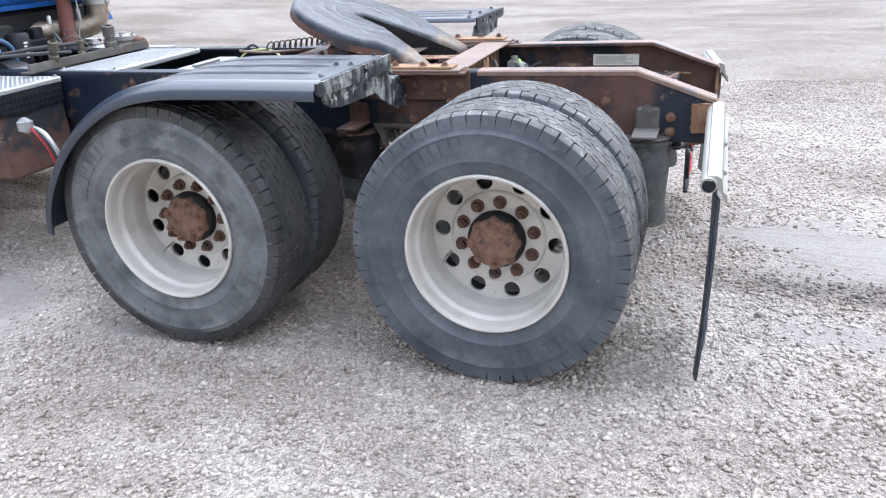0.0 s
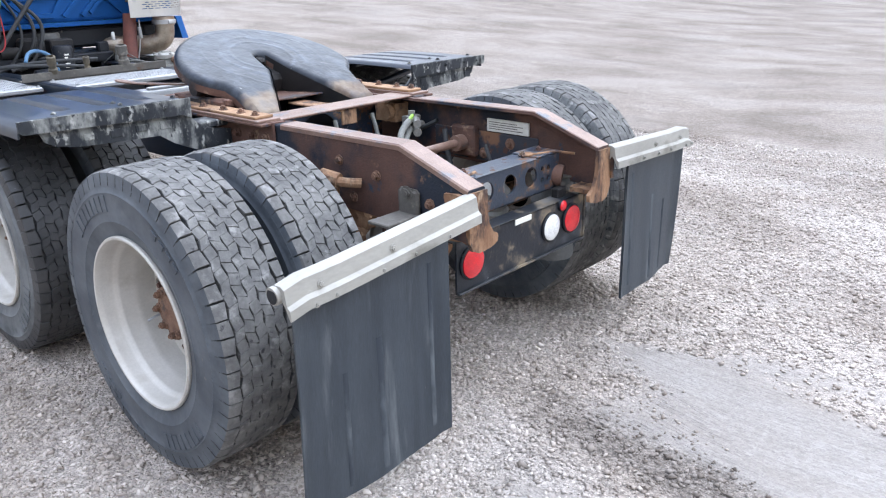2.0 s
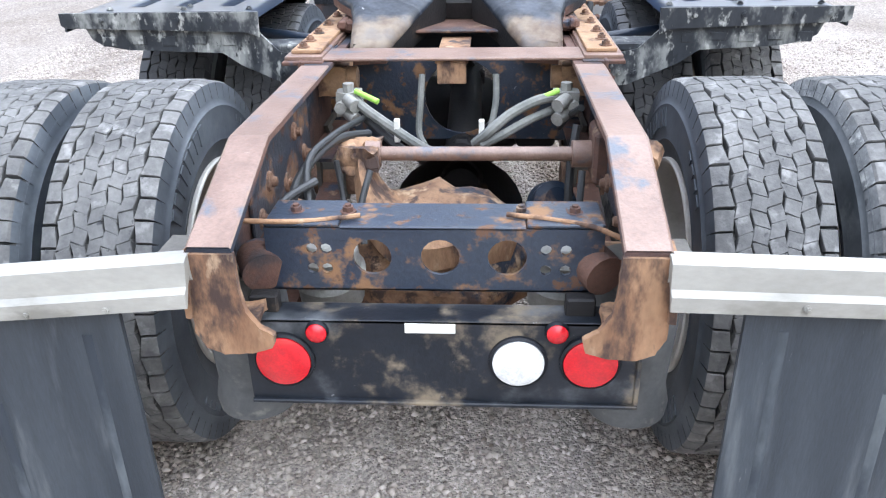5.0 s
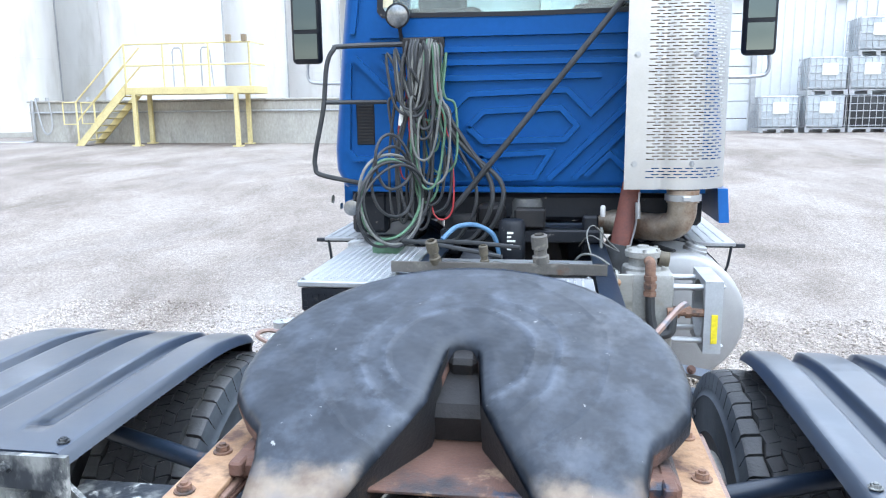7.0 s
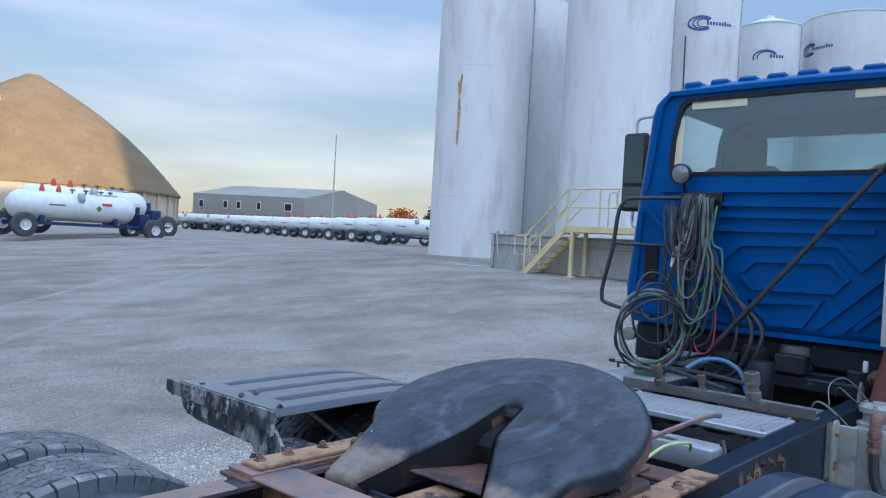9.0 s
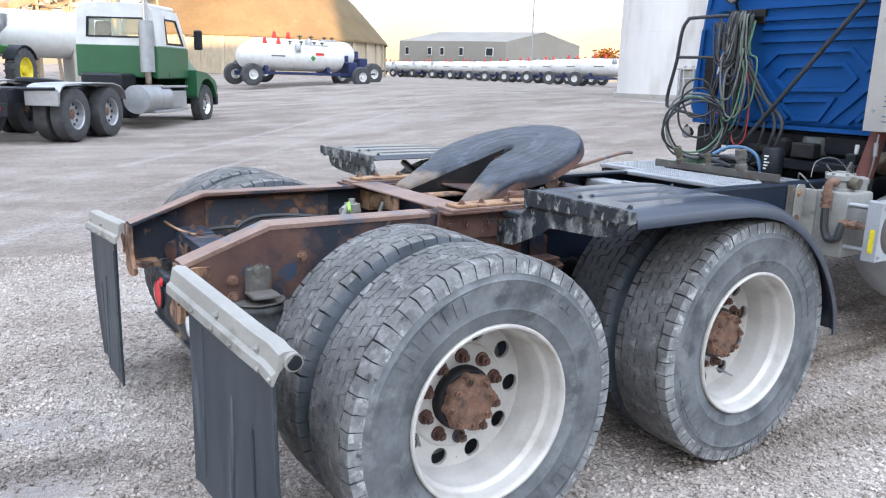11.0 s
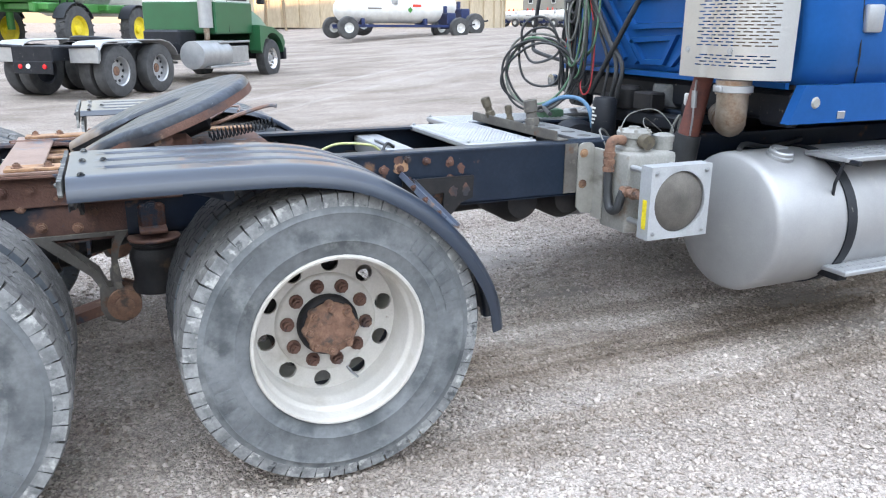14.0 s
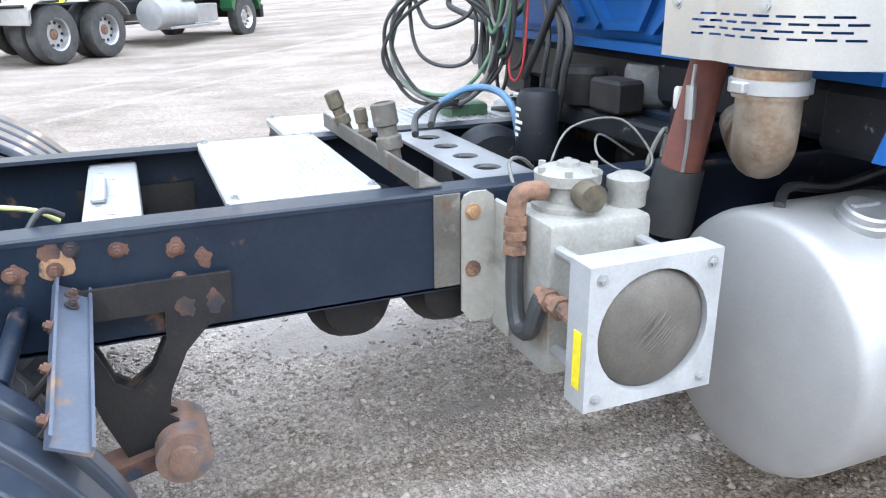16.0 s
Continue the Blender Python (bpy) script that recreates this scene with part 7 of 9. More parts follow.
# exhaust: muffler, perforated guard, elbow, stack
bm = B()
cyl(bm, (-4.24, 4.41, 1.42), (-4.24, 4.41, 2.55), 0.15, n=28)
cyl(bm, (-4.12, 4.485, 2.5), (-4.12, 4.485, 2.72), 0.075, n=24)
part("muffler", bm, m_pipe, truck)
bm = B()
cyl(bm, (-4.12, 4.485, 2.64), (-4.12, 4.485, 3.6), 0.061, n=24)
cyl(bm, (-4.12, 4.485, 2.60), (-4.12, 4.485, 2.76), 0.068, n=24)
part("exhaust_pipe", bm, m_stack, truck, "brown heat-stained upright exhaust pipe")
path = [(-3.96, 4.155), (-3.96, 4.29)] + [(-4.21 + 0.25 * math.cos(a), 4.41 + 0.25 * math.sin(a)) for a in [math.radians(-20 + 96 * i / 15) for i in range(16)]]
cum = [0.0]
for a, b2 in zip(path, path[1:]):
    cum.append(cum[-1] + math.dist(a, b2))


def along(sv):
    for i in range(len(path) - 1):
        if sv <= cum[i + 1] or i == len(path) - 2:
            t = (sv - cum[i]) / (cum[i + 1] - cum[i])
            return path[i][0] + (path[i + 1][0] - path[i][0]) * t, path[i][1] + (path[i + 1][1] - path[i][1]) * t


bm = B()
s_grid = [0.0, 0.05]
z0g, z1g = 1.318, 2.62
SLOT, PITCH = 0.040, 0.054
hole_cols = [[], []]
for odd in (0, 1):
    sv = 0.10 + odd * PITCH / 2
    while sv + SLOT < cum[-1] - 0.05:
        hole_cols[odd].append((sv, sv + SLOT))
        sv += PITCH
zrows = []
zz = z0g + 0.055
while zz < z1g - 0.05:
    if not (1.42 < zz < 1.46 or 2.44 < zz < 2.495):
        zrows.append((zz, zz + 0.0052))
    zz += 0.0146
cache = {}


def gv(sv, z):
    key = (round(sv, 5), round(z, 5))
    if key not in cache:
        x, y = along(sv)
        cache[key] = bm.verts.new((x, y, z))
    return cache[key]


edges = sorted({0.0, 0.05, cum[-1]} | {e for odd in hole_cols for c in odd for e in c})
for ri in range(len(zrows) + 1):
    lo = zrows[ri - 1][1] if ri else z0g
    hi = zrows[ri][0] if ri < len(zrows) else z1g
    for a, b2 in zip(edges, edges[1:]):
        bm.faces.new((gv(a, lo), gv(b2, lo), gv(b2, hi), gv(a, hi)))
    if ri < len(zrows):
        lo, hi = zrows[ri]
        for a, b2 in zip(edges, edges[1:]):
            if any(c[0] < (a + b2) / 2 < c[1] for c in hole_cols[ri % 2]):
                continue
            bm.faces.new((gv(a, lo), gv(b2, lo), gv(b2, hi), gv(a, hi)))
bmesh.ops.recalc_face_normals(bm, faces=bm.faces)
bmesh.ops.solidify(bm, geom=bm.faces[:], thickness=0.003)
gd = part("exhaust_guard", bm, m_guard, truck, "perforated stainless exhaust heat guard", sharp=50)
bolts("guard_bolt", [((*along(sv), z), (1, 0.05 if sv < 0.1 else 0.5, 0)) for z in (1.44, 1.95, 2.47) for sv in (0.045, 0.32)], m_alu, gd, 0.011, 0.008)
bm = B()
cyl(bm, (-4.03, 4.445, 1.25), (-4.03, 4.445, 1.312), 0.078, n=24)
tube(bm, [(-4.03, 4.445, 1.27), (-4.035, 4.442, 1.19), (-4.06, 4.415, 1.135), (-4.12, 4.35, 1.11), (-4.20, 4.24, 1.11), (-4.32, 4.08, 1.115)], 0.07, 18)
el = part("exhaust_elbow", bm, m_pipe, truck, "tan heat-stained exhaust elbow")
bm = B()
lathe(bm, [(0.078, -0.016), (0.087, -0.014), (0.087, 0.014), (0.078, 0.016)], (-4.03, 4.445, 1.275), (0, 0, 1), 28)
box(bm, -3.955, -3.93, 4.43, 4.47, 1.262, 1.288, 0.004)
part("elbow_clamp", bm, m_alu, el, "bright band clamp")
bm = B()
cyl(bm, (-4.075, 4.205, 1.34), (-4.05, 4.155, 1.03), 0.045, 0.052, n=18)
part("stack_bracket", bm, m_redrust, truck, "red-brown rusty exhaust bracket")
bm = B()
cyl(bm, (-4.05, 4.155, 1.035), (-4.04, 4.12, 0.86), 0.062, 0.075, n=18)
part("bracket_boot", bm, m_hose, truck, "dark rubber boot")
bm = B()
tube(bm, [(-4.0, 4.235, 1.30), (-4.0, 4.23, 1.22), (-4.01, 4.22, 1.12), (-4.02, 4.20, 1.03)], 0.005, 6)
cyl(bm, (-4.0, 4.232, 1.17), (-4.0, 4.228, 1.25), 0.013, n=10)
part("sensor_lead", bm, m_alu, truck)
bm = B()
tube(bm, [(-4.062, 4.06, 1.11), (-4.035, 4.06, 1.07), (-4.018, 4.06, 1.02), (-4.035, 4.06, 0.995), (-4.058, 4.06, 1.01), (-4.066, 4.06, 1.06), (-4.072, 4.06, 1.10)], 0.007, 8, closed=True)
tube(bm, [(-4.072, 4.065, 1.10), (-4.095, 4.065, 1.04), (-4.105, 4.065, 1.005), (-4.085, 4.065, 0.99), (-4.07, 4.065, 1.03)], 0.008, 8)
part("cable_loop", bm, m_hose_grey, truck, "dusty grey cable looped beside the exhaust bracket")
bm = B()
lathe(bm, [(0.0, 0.0), (0.009, 0.0), (0.013, 0.008), (0.013, 0.05), (0.009, 0.058), (0.0, 0.058)], (-4.093, 4.068, 1.165), (0, 0, 1), 12)
part("connector_sleeve", bm, m_white, truck, "white plastic wire connector")
bm = B()
lathe(bm, [(0.0, 0.0), (0.085, 0.0), (0.096, 0.012), (0.098, 0.03), (0.090, 0.045), (0.090, 0.11), (0.082, 0.128), (0.0, 0.13)], (-4.30, 3.68, 1.11), (0, 0, 1), 28)
part("cab_air_spring", bm, m_bellow, truck, "dusty black rubber air bag under the cab")
bm = B()
box(bm, -4.36, -4.24, 3.42, 4.02, 1.05, 1.108, 0.008)
part("cab_crossbeam", bm, m_frame, truck, "dark painted beam under the cab")
# strut from the cab to the hose rack
bm = B()
tube(bm, [(-4.03, 4.155, 2.24), (-4.05, 3.28, 1.165)], 0.015, 10, smooth=False)
cyl(bm, (-4.02, 4.15, 2.20), (-4.02, 4.16, 2.29), 0.02, n=10)
part("support_strut", bm, m_hose, truck, "black diagonal strut across the cab back")

# mirrors
for s in SIDES:
    bm = B()
    y0, y1 = C + s * 1.30 - (0.06 if s > 0 else 0), C + s * 1.495 - (0.06 if s > 0 else 0)
    box(bm, -5.05, -4.985, min(y0, y1), max(y0, y1), 2.0, 2.585, 0.03, seg=3)
    mr = part("mirror", bm, m_black, truck, "tall black wing mirror on chrome arms")
    for z0, z1 in ((2.21, 2.56), (2.03, 2.185)):
        bm = B()
        box(bm, -4.986, -4.982, min(y0, y1) + 0.022, max(y0, y1) - 0.022, z0, z1, 0.001)
        part("mirror_glass", bm, m_mirror, mr, "mirror glass")
    bm = B()
    tube(bm, [(-5.02, C + s * 1.0, 2.70), (-5.02, C + s * 1.32, 2.70), (-5.02, C + s * 1.40, 2.67), (-5.02, C + s * 1.40, 2.56)], 0.011, 8)
    part("mirror_arm", bm, m_alu, mr)
    bm = B()
    tube(bm, [(-5.02, C + s * 1.0, 1.88), (-5.02, C + s * 1.32, 1.88), (-5.02, C + s * 1.40, 1.91), (-5.02, C + s * 1.40, 2.02)], 0.011, 8)
    part("mirror_arm", bm, m_alu, mr)
bm = B()
tube(bm, [(-5.3, C - 1.18, 1.9), (-5.3, C - 1.20, 3.35)], 0.006, 6, smooth=False)
part("radio_aerial", bm, m_hose, truck, "thin black whip aerial")

# hose rack and hanging hoses
bm = B()
tube(bm, [(-4.15, 3.15, 2.04), (-4.08, 2.75, 2.03), (-4.06, 2.70, 2.01), (-4.05, 2.665, 1.93), (-4.05, 2.64, 1.72), (-4.05, 2.59, 1.50), (-4.05, 2.585, 1.42), (-4.06, 2.62, 1.375), (-4.16, 2.86, 1.315)], 0.013, 8)
tube(bm, [(-4.05, 2.64, 1.75), (-4.16, 2.95, 1.75)], 0.011, 8, smooth=False)
part("grab_rail", bm, m_hose, truck, "black bent tube grab rail on the cab back")
bm = B()
box(bm, -4.20, -4.05, 3.06, 3.24, 2.015, 2.03, 0.003)
box(bm, -4.07, -4.05, 3.06, 3.24, 1.96, 2.06, 0.003)
box(bm, -4.22, -4.19, 3.05, 3.25, 1.98, 2.075, 0.003)
part("hose_hook", bm, m_dark, truck, "grey steel hose hook")
rnd = random.Random(7)
kinds = [(m_hose, 0.0075, "black rubber hose")] * 15 + [(m_hose_grey, 0.0065, "dusty grey hose")] * 4 + [(m_hose_green, 0.0065, "green air hose")] * 5 + [(m_hose_red, 0.0045, "thin red wire")] * 3
for i, (mt, r, lb) in enumerate(kinds):
    y0 = 3.08 + 0.15 * rnd.random()
    x0 = -4.10 + 0.09 * rnd.random()
    dep = 1.10 + 0.62 * rnd.random() ** 1.3
    drift = -0.10 + 0.24 * rnd.random()
    sp = 0.025 + 0.075 * rnd.random()
    yc = y0 + drift * (2.05 - dep) * 0.7 - 0.02
    w = [0.05 * (rnd.random() - 0.5) for _ in range(8)]
    bm = B()
    tube(bm, [(x0, y0, 2.05), (x0 + 0.03, y0 - 0.012, 1.96), (x0 + 0.02 + w[0], y0 - 0.03 + w[1] + drift * 0.15, 1.76), (x0 + 0.04 + w[2], yc - sp + w[3], dep + 0.30), (x0 + 0.05, yc - sp * 0.8, dep + 0.06), (x0 + 0.055, yc, dep), (x0 + 0.05, yc + sp * 0.8, dep + 0.07), (x0 + 0.04 + w[4], yc + sp + w[5], dep + 0.33), (x0 + 0.03 + w[6], y0 + 0.02 + w[7] + drift * 0.12, 1.78), (x0 + 0.02, y0 + 0.03, 1.98), (x0, y0 + 0.02, 2.03)], r, 8, 7)
    part("hanging_hose", bm, mt, truck, lb)
# large slack loops low on the bundle, turned outwards
for i, (ra, rb, dz, mt) in enumerate(((0.205, 0.205, 0.0, m_hose), (0.190, 0.215, 0.012, m_hose), (0.215, 0.190, -0.01, m_hose), (0.185, 0.195, 0.02, m_hose_green), (0.200, 0.222, 0.03, m_hose_grey), (0.13, 0.17, 0.10, m_hose), (0.11, 0.13, 0.20, m_hose))):
    cx, cy, cz = -3.84 + 0.02 * rnd.random(), 3.035 + 0.02 * rnd.random(), 1.255 + dz
    lean = 0.05 * (rnd.random() - 0.5)
    bm = B()
    tube(bm, [(cx + ra * 0.82 * math.cos(a) + 0.012 * math.sin(3 * a + i), cy - ra * 0.62 * math.cos(a) + lean * math.sin(a), cz + rb * math.sin(a) + 0.012 * math.sin(2 * a + 2 * i)) for a in [2 * math.pi * k / 14 for k in range(14)]], 0.0075, 8, 4, closed=True)
    part("hose_coil", bm, mt, truck, "coiled hose loop hanging behind the cab")
for k, (ya, zb, yb) in enumerate(((3.25, 1.13, 3.50), (3.22, 1.15, 3.55), (3.20, 1.2, 3.42))):
    bm = B()
    tube(bm, [(-4.06, 3.17, 2.0), (-4.03, 3.22, 1.8), (-4.05, ya + 0.12, 1.55), (-4.06, yb, 1.35), (-4.05, yb, 1.2), (-4.08, yb - 0.08, 1.06), (-4.1, yb - 0.16, 1.02)], 0.0125 if k < 2 else 0.009, 8)
    part("hanging_hose", bm, m_hose, truck, "black rubber hose")
bm = B()
cyl(bm, (-4.02, 3.05, 1.63), (-4.02, 3.065, 1.75), 0.014, n=10)
part("hose_tag", bm, m_label, truck, "white paper tag on a hose")
bm = B()
tube(bm, [(-3.72, 3.30, 1.10), (-3.80, 3.36, 1.15), (-3.86, 3.45, 1.15), (-3.88, 3.53, 1.10), (-3.89, 3.56, 1.0)], 0.012, 10)
part("blue_air_line", bm, m_hose_blue, truck, "pale blue air line")
bm = B()
tube(bm, [(-3.95, 2.95, 1.03), (-3.9, 3.05, 1.06), (-3.75, 3.2, 1.08), (-3.6, 3.4, 1.08), (-3.52, 3.6, 1.06)], 0.011, 8)
tube(bm, [(-3.95, 3.0, 1.02), (-3.82, 3.15, 1.07), (-3.66, 3.42, 1.10), (-3.54, 3.68, 1.10)], 0.011, 8)
part("deck_hose", bm, m_hose, truck, "black hoses lying across the frame")
bm = B()
box(bm, -4.02, -3.86, 2.92, 3.06, 0.99, 1.05, 0.02, seg=2)
part("pale_valve", bm, m_hose_green, truck, "pale green valve body")
bm = B()
tube(bm, [(-3.75, 4.0, 1.03), (-3.82, 3.98, 1.12), (-3.95, 4.02, 1.14), (-4.0, 4.1, 1.05), (-3.92, 4.14, 1.02), (-3.85, 4.08, 1.06), (-3.9, 4.0, 1.1), (-4.05, 3.95, 1.02)], 0.0032, 6)
tube(bm, [(-3.6, 4.12, 0.98), (-3.62, 4.02, 1.05), (-3.7, 3.95, 1.04), (-3.8, 3.9, 0.95)], 0.005, 6)
part("cable_loop", bm, m_hose_grey, truck)

# hoses and brake lines between the rails at the back
for pts, r, mt, lb in (
    ([(-0.98, 3.36, 0.93), (-0.93, 3.40, 0.91), (-0.88, 3.48, 0.87), (-0.84, 3.56, 0.83), (-0.86, 3.60, 0.80)], 0.015, m_hose_grey, "dusty grey air hose"),
    ([(-0.98, 3.36, 0.90), (-0.92, 3.43, 0.86), (-0.87, 3.52, 0.80), (-0.95, 3.56, 0.78)], 0.014, m_hose, "black air hose"),
    ([(-0.98, 3.97, 0.93), (-0.94, 3.90, 0.93), (-0.90, 3.82, 0.90), (-0.86, 3.76, 0.86), (-0.88, 3.72, 0.82)], 0.015, m_hose_grey, "dusty grey air hose"),
    ([(-0.98, 3.97, 0.90), (-0.92, 3.88, 0.88), (-0.87, 3.80, 0.85), (-0.86, 3.74, 0.82)], 0.013, m_hose_grey, "dusty grey air hose"),
    ([(-1.05, 3.56, 0.98), (-1.02, 3.555, 0.90), (-1.0, 3.55, 0.82), (-0.96, 3.57, 0.79)], 0.010, m_hose_grey, "dusty grey air hose"),
    ([(-1.05, 3.78, 0.98), (-1.02, 3.78, 0.90), (-0.98, 3.76, 0.82), (-0.93, 3.73, 0.78)], 0.010, m_hose_grey, "dusty grey air hose"),
    ([(-0.85, 3.42, 0.86), (-0.66, 3.36, 0.90), (-0.48, 3.31, 0.87), (-0.40, 3.30, 0.80), (-0.42, 3.31, 0.72)], 0.012, m_hose, "black brake line"),
    ([(-0.42, 3.36, 0.88), (-0.30, 3.30, 0.86), (-0.20, 3.36, 0.80), (-0.22, 3.36, 0.72)], 0.010, m_hose, "black brake line"),
    ([(-0.55, 3.99, 0.86), (-0.50, 3.98, 0.74), (-0.52, 3.97, 0.66)], 0.009, m_hose, "black brake line"),
    ([(-0.60, 3.46, 0.84), (-0.54, 3.44, 0.76), (-0.50, 3.45, 0.68)], 0.009, m_hose, "black brake line"),
    ([(-0.14, 3.25, 0.905), (-0.155, 3.31, 0.895), (-0.175, 3.40, 0.888), (-0.20, 3.50, 0.890)], 0.0055, m_flake, "rusty steel line"),
    ([(-0.21, 3.80, 0.890), (-0.185, 3.90, 0.888), (-0.16, 3.97, 0.885), (-0.12, 4.04, 0.87)], 0.0055, m_flake, "rusty steel line"),
    ([(-2.25, 3.80, 0.98), (-2.35, 3.84, 1.03), (-2.50, 3.86, 1.02), (-2.56, 3.84, 0.98)], 0.006, m_straw, "straw-yellow air line"),
    ([(-2.58, 3.95, 1.02), (-2.54, 3.97, 1.04), (-2.50, 4.0, 0.99)], 0.007, m_hose, "black air line"),
):
    bm = B()
    tube(bm, pts, r, 9)
    part("air_line", bm, mt, truck, lb)
for y, s in ((3.345, 1), (3.985, -1)):
    bm = B()
    rough_box(bm, -1.025, -0.97, y - 0.036, y + 0.036, 0.872, 0.945, 0.006, 4, y)
    cyl(bm, (-0.995, y, 0.94), (-0.995, y, 0.968), 0.017, n=8)
    cyl(bm, (-0.972, y - s * 0.02, 0.905), (-0.945, y - s * 0.02, 0.905), 0.018, n=8)
    cyl(bm, (-0.97, y, 0.925), (-0.93, y + s * 0.03, 0.915), 0.020, n=12)
    cyl(bm, (-0.97, y, 0.885), (-0.93, y + s * 0.03, 0.875), 0.020, n=12)
    part("relay_valve", bm, m_oil, truck, "dusty grey brake relay valve")
    bm = B()
    cyl(bm, (-0.965, y + s * 0.025, 0.952), (-0.935, y + s * 0.095, 0.928), 0.0085, n=10)
    part("lime_sleeve", bm, m_lime, truck, "bright lime-green hose sleeve")
for p in ((-0.87, 3.50, 0.86), (-0.88, 3.74, 0.855)):
    bm = B()
    box(bm, p[0] - 0.012, p[0] + 0.012, p[1] - 0.008, p[1] + 0.008, p[2] - 0.03, p[2] + 0.035, 0.002)
    part("cable_tie", bm, m_label, truck, "white cable tie")

# ---- yard: tanks, loading dock, sheds, far vehicles ----
m_silo = mat("silo_paint", (0.66, 0.645, 0.625), (0.58, 0.57, 0.555), 0.5, 0.5, layers=[((0.50, 0.48, 0.45), 1.6, 0.62, 0.12, 0.65), ((0.44, 0.41, 0.37), 4.5, 0.70, 0.06, 0.7)], grain=3, bump=0.0, vary=0.07, stretch=(1, 1, 0.25))
m_rustrun = mat("rust_run", (0.36, 0.16, 0.06), (0.48, 0.30, 0.18), 3, 0.8, grain=12, bump=0.1)
m_logo = mat("dark_blue_decal", (0.02, 0.09, 0.24), None, 3, 0.5, grain=10, bump=0.0)
m_conc = mat("stained_concrete", (0.40, 0.385, 0.35), (0.30, 0.285, 0.255), 0.8, 0.85, layers=[((0.20, 0.185, 0.16), 1.6, 0.64, 0.08, 0.9)], grain=25, bump=0.3, stretch=(1, 1, 0.45))
m_yellow = mat("yellow_paint", (0.62, 0.515, 0.265), (0.53, 0.43, 0.21), 2, 0.55, layers=[((0.40, 0.26, 0.12), 6, 0.70, 0.05, 0.8)], grain=30, bump=0.05)
m_sheet = mat("white_sheet_metal", (0.66, 0.68, 0.69), (0.58, 0.60, 0.62), 0.6, 0.45, grain=8, bump=0.02, vary=0.07)
m_tan = mat("tan_sheet_metal", (0.26, 0.24, 0.205), (0.23, 0.21, 0.18), 0.4, 0.6, grain=8, bump=0.02, vary=0.1)
m_shingle = mat("brown_shingle", (0.15, 0.10, 0.047), (0.118, 0.077, 0.035), 0.5, 0.85, layers=[((0.16, 0.11, 0.06), 0.9, 0.66, 0.08, 0.9)], grain=6, bump=0.4)
m_wallconc = mat("pale_dome_wall", (0.46, 0.38, 0.28), (0.38, 0.31, 0.22), 0.4, 0.85, grain=6, bump=0.1, stretch=(1, 1, 0.3))
m_green = mat("green_truck_paint", (0.008, 0.10, 0.042), (0.01, 0.085, 0.036), 2, 0.35, grain=30, bump=0.02, vary=0.1)
m_deere = mat("green_machine_paint", (0.03, 0.20, 0.045), None, 2, 0.4, grain=30, bump=0.02)
m_yrim = mat("yellow_rim", (0.72, 0.56, 0.03), None, 3, 0.45, grain=30, bump=0.02)
m_navy = mat("navy_frame_paint", (0.012, 0.028, 0.10), None, 3, 0.45, grain=30, bump=0.05)
m_red = mat("red_cap", (0.68, 0.05, 0.03), None, 3, 0.5, grain=30, bump=0.0)
m_rubber = mat("plain_rubber", (0.032, 0.033, 0.036), (0.066, 0.067, 0.068), 5, 0.85, grain=30, bump=0.2)
m_tote = mat("tote_plastic", (0.50, 0.54, 0.56), (0.36, 0.40, 0.43), 2, 0.5, grain=20, bump=0.05)
m_totedark = mat("dark_tote_plastic", (0.03, 0.032, 0.035), None, 2, 0.5, grain=20, bump=0.05)
m_galv = mat("galvanised_steel", (0.45, 0.46, 0.47), None, 3, 0.5, 0.5, grain=30, bump=0.05)
m_chrome = mat("bright_metal", (0.72, 0.72, 0.72), None, 3, 0.25, 0.9, grain=30, bump=0.0, vary=0.06)
m_bin = mat("tan_steel_structure", (0.25, 0.185, 0.12), (0.19, 0.14, 0.09), 1, 0.7, grain=12, bump=0.1)
# orange brightened to stand in for the sun that the added wall cuts off
m_orange_leaf = mat("orange_leaf", (0.78, 0.33, 0.05), (0.62, 0.24, 0.04), 2, 0.8, grain=10, bump=0.0)
m_green_leaf = mat("green_leaf", (0.07, 0.10, 0.035), (0.10, 0.11, 0.04), 2, 0.8, grain=10, bump=0.0)
m_bark = mat("bark", (0.10, 0.08, 0.06), None, 4, 0.9, grain=20, bump=0.4)
m_pane = mat("dark_pane", (0.03, 0.035, 0.04), None, 3, 0.15, grain=20, bump=0.0)
EYE_FROM = Vector((0.0, 4.2))

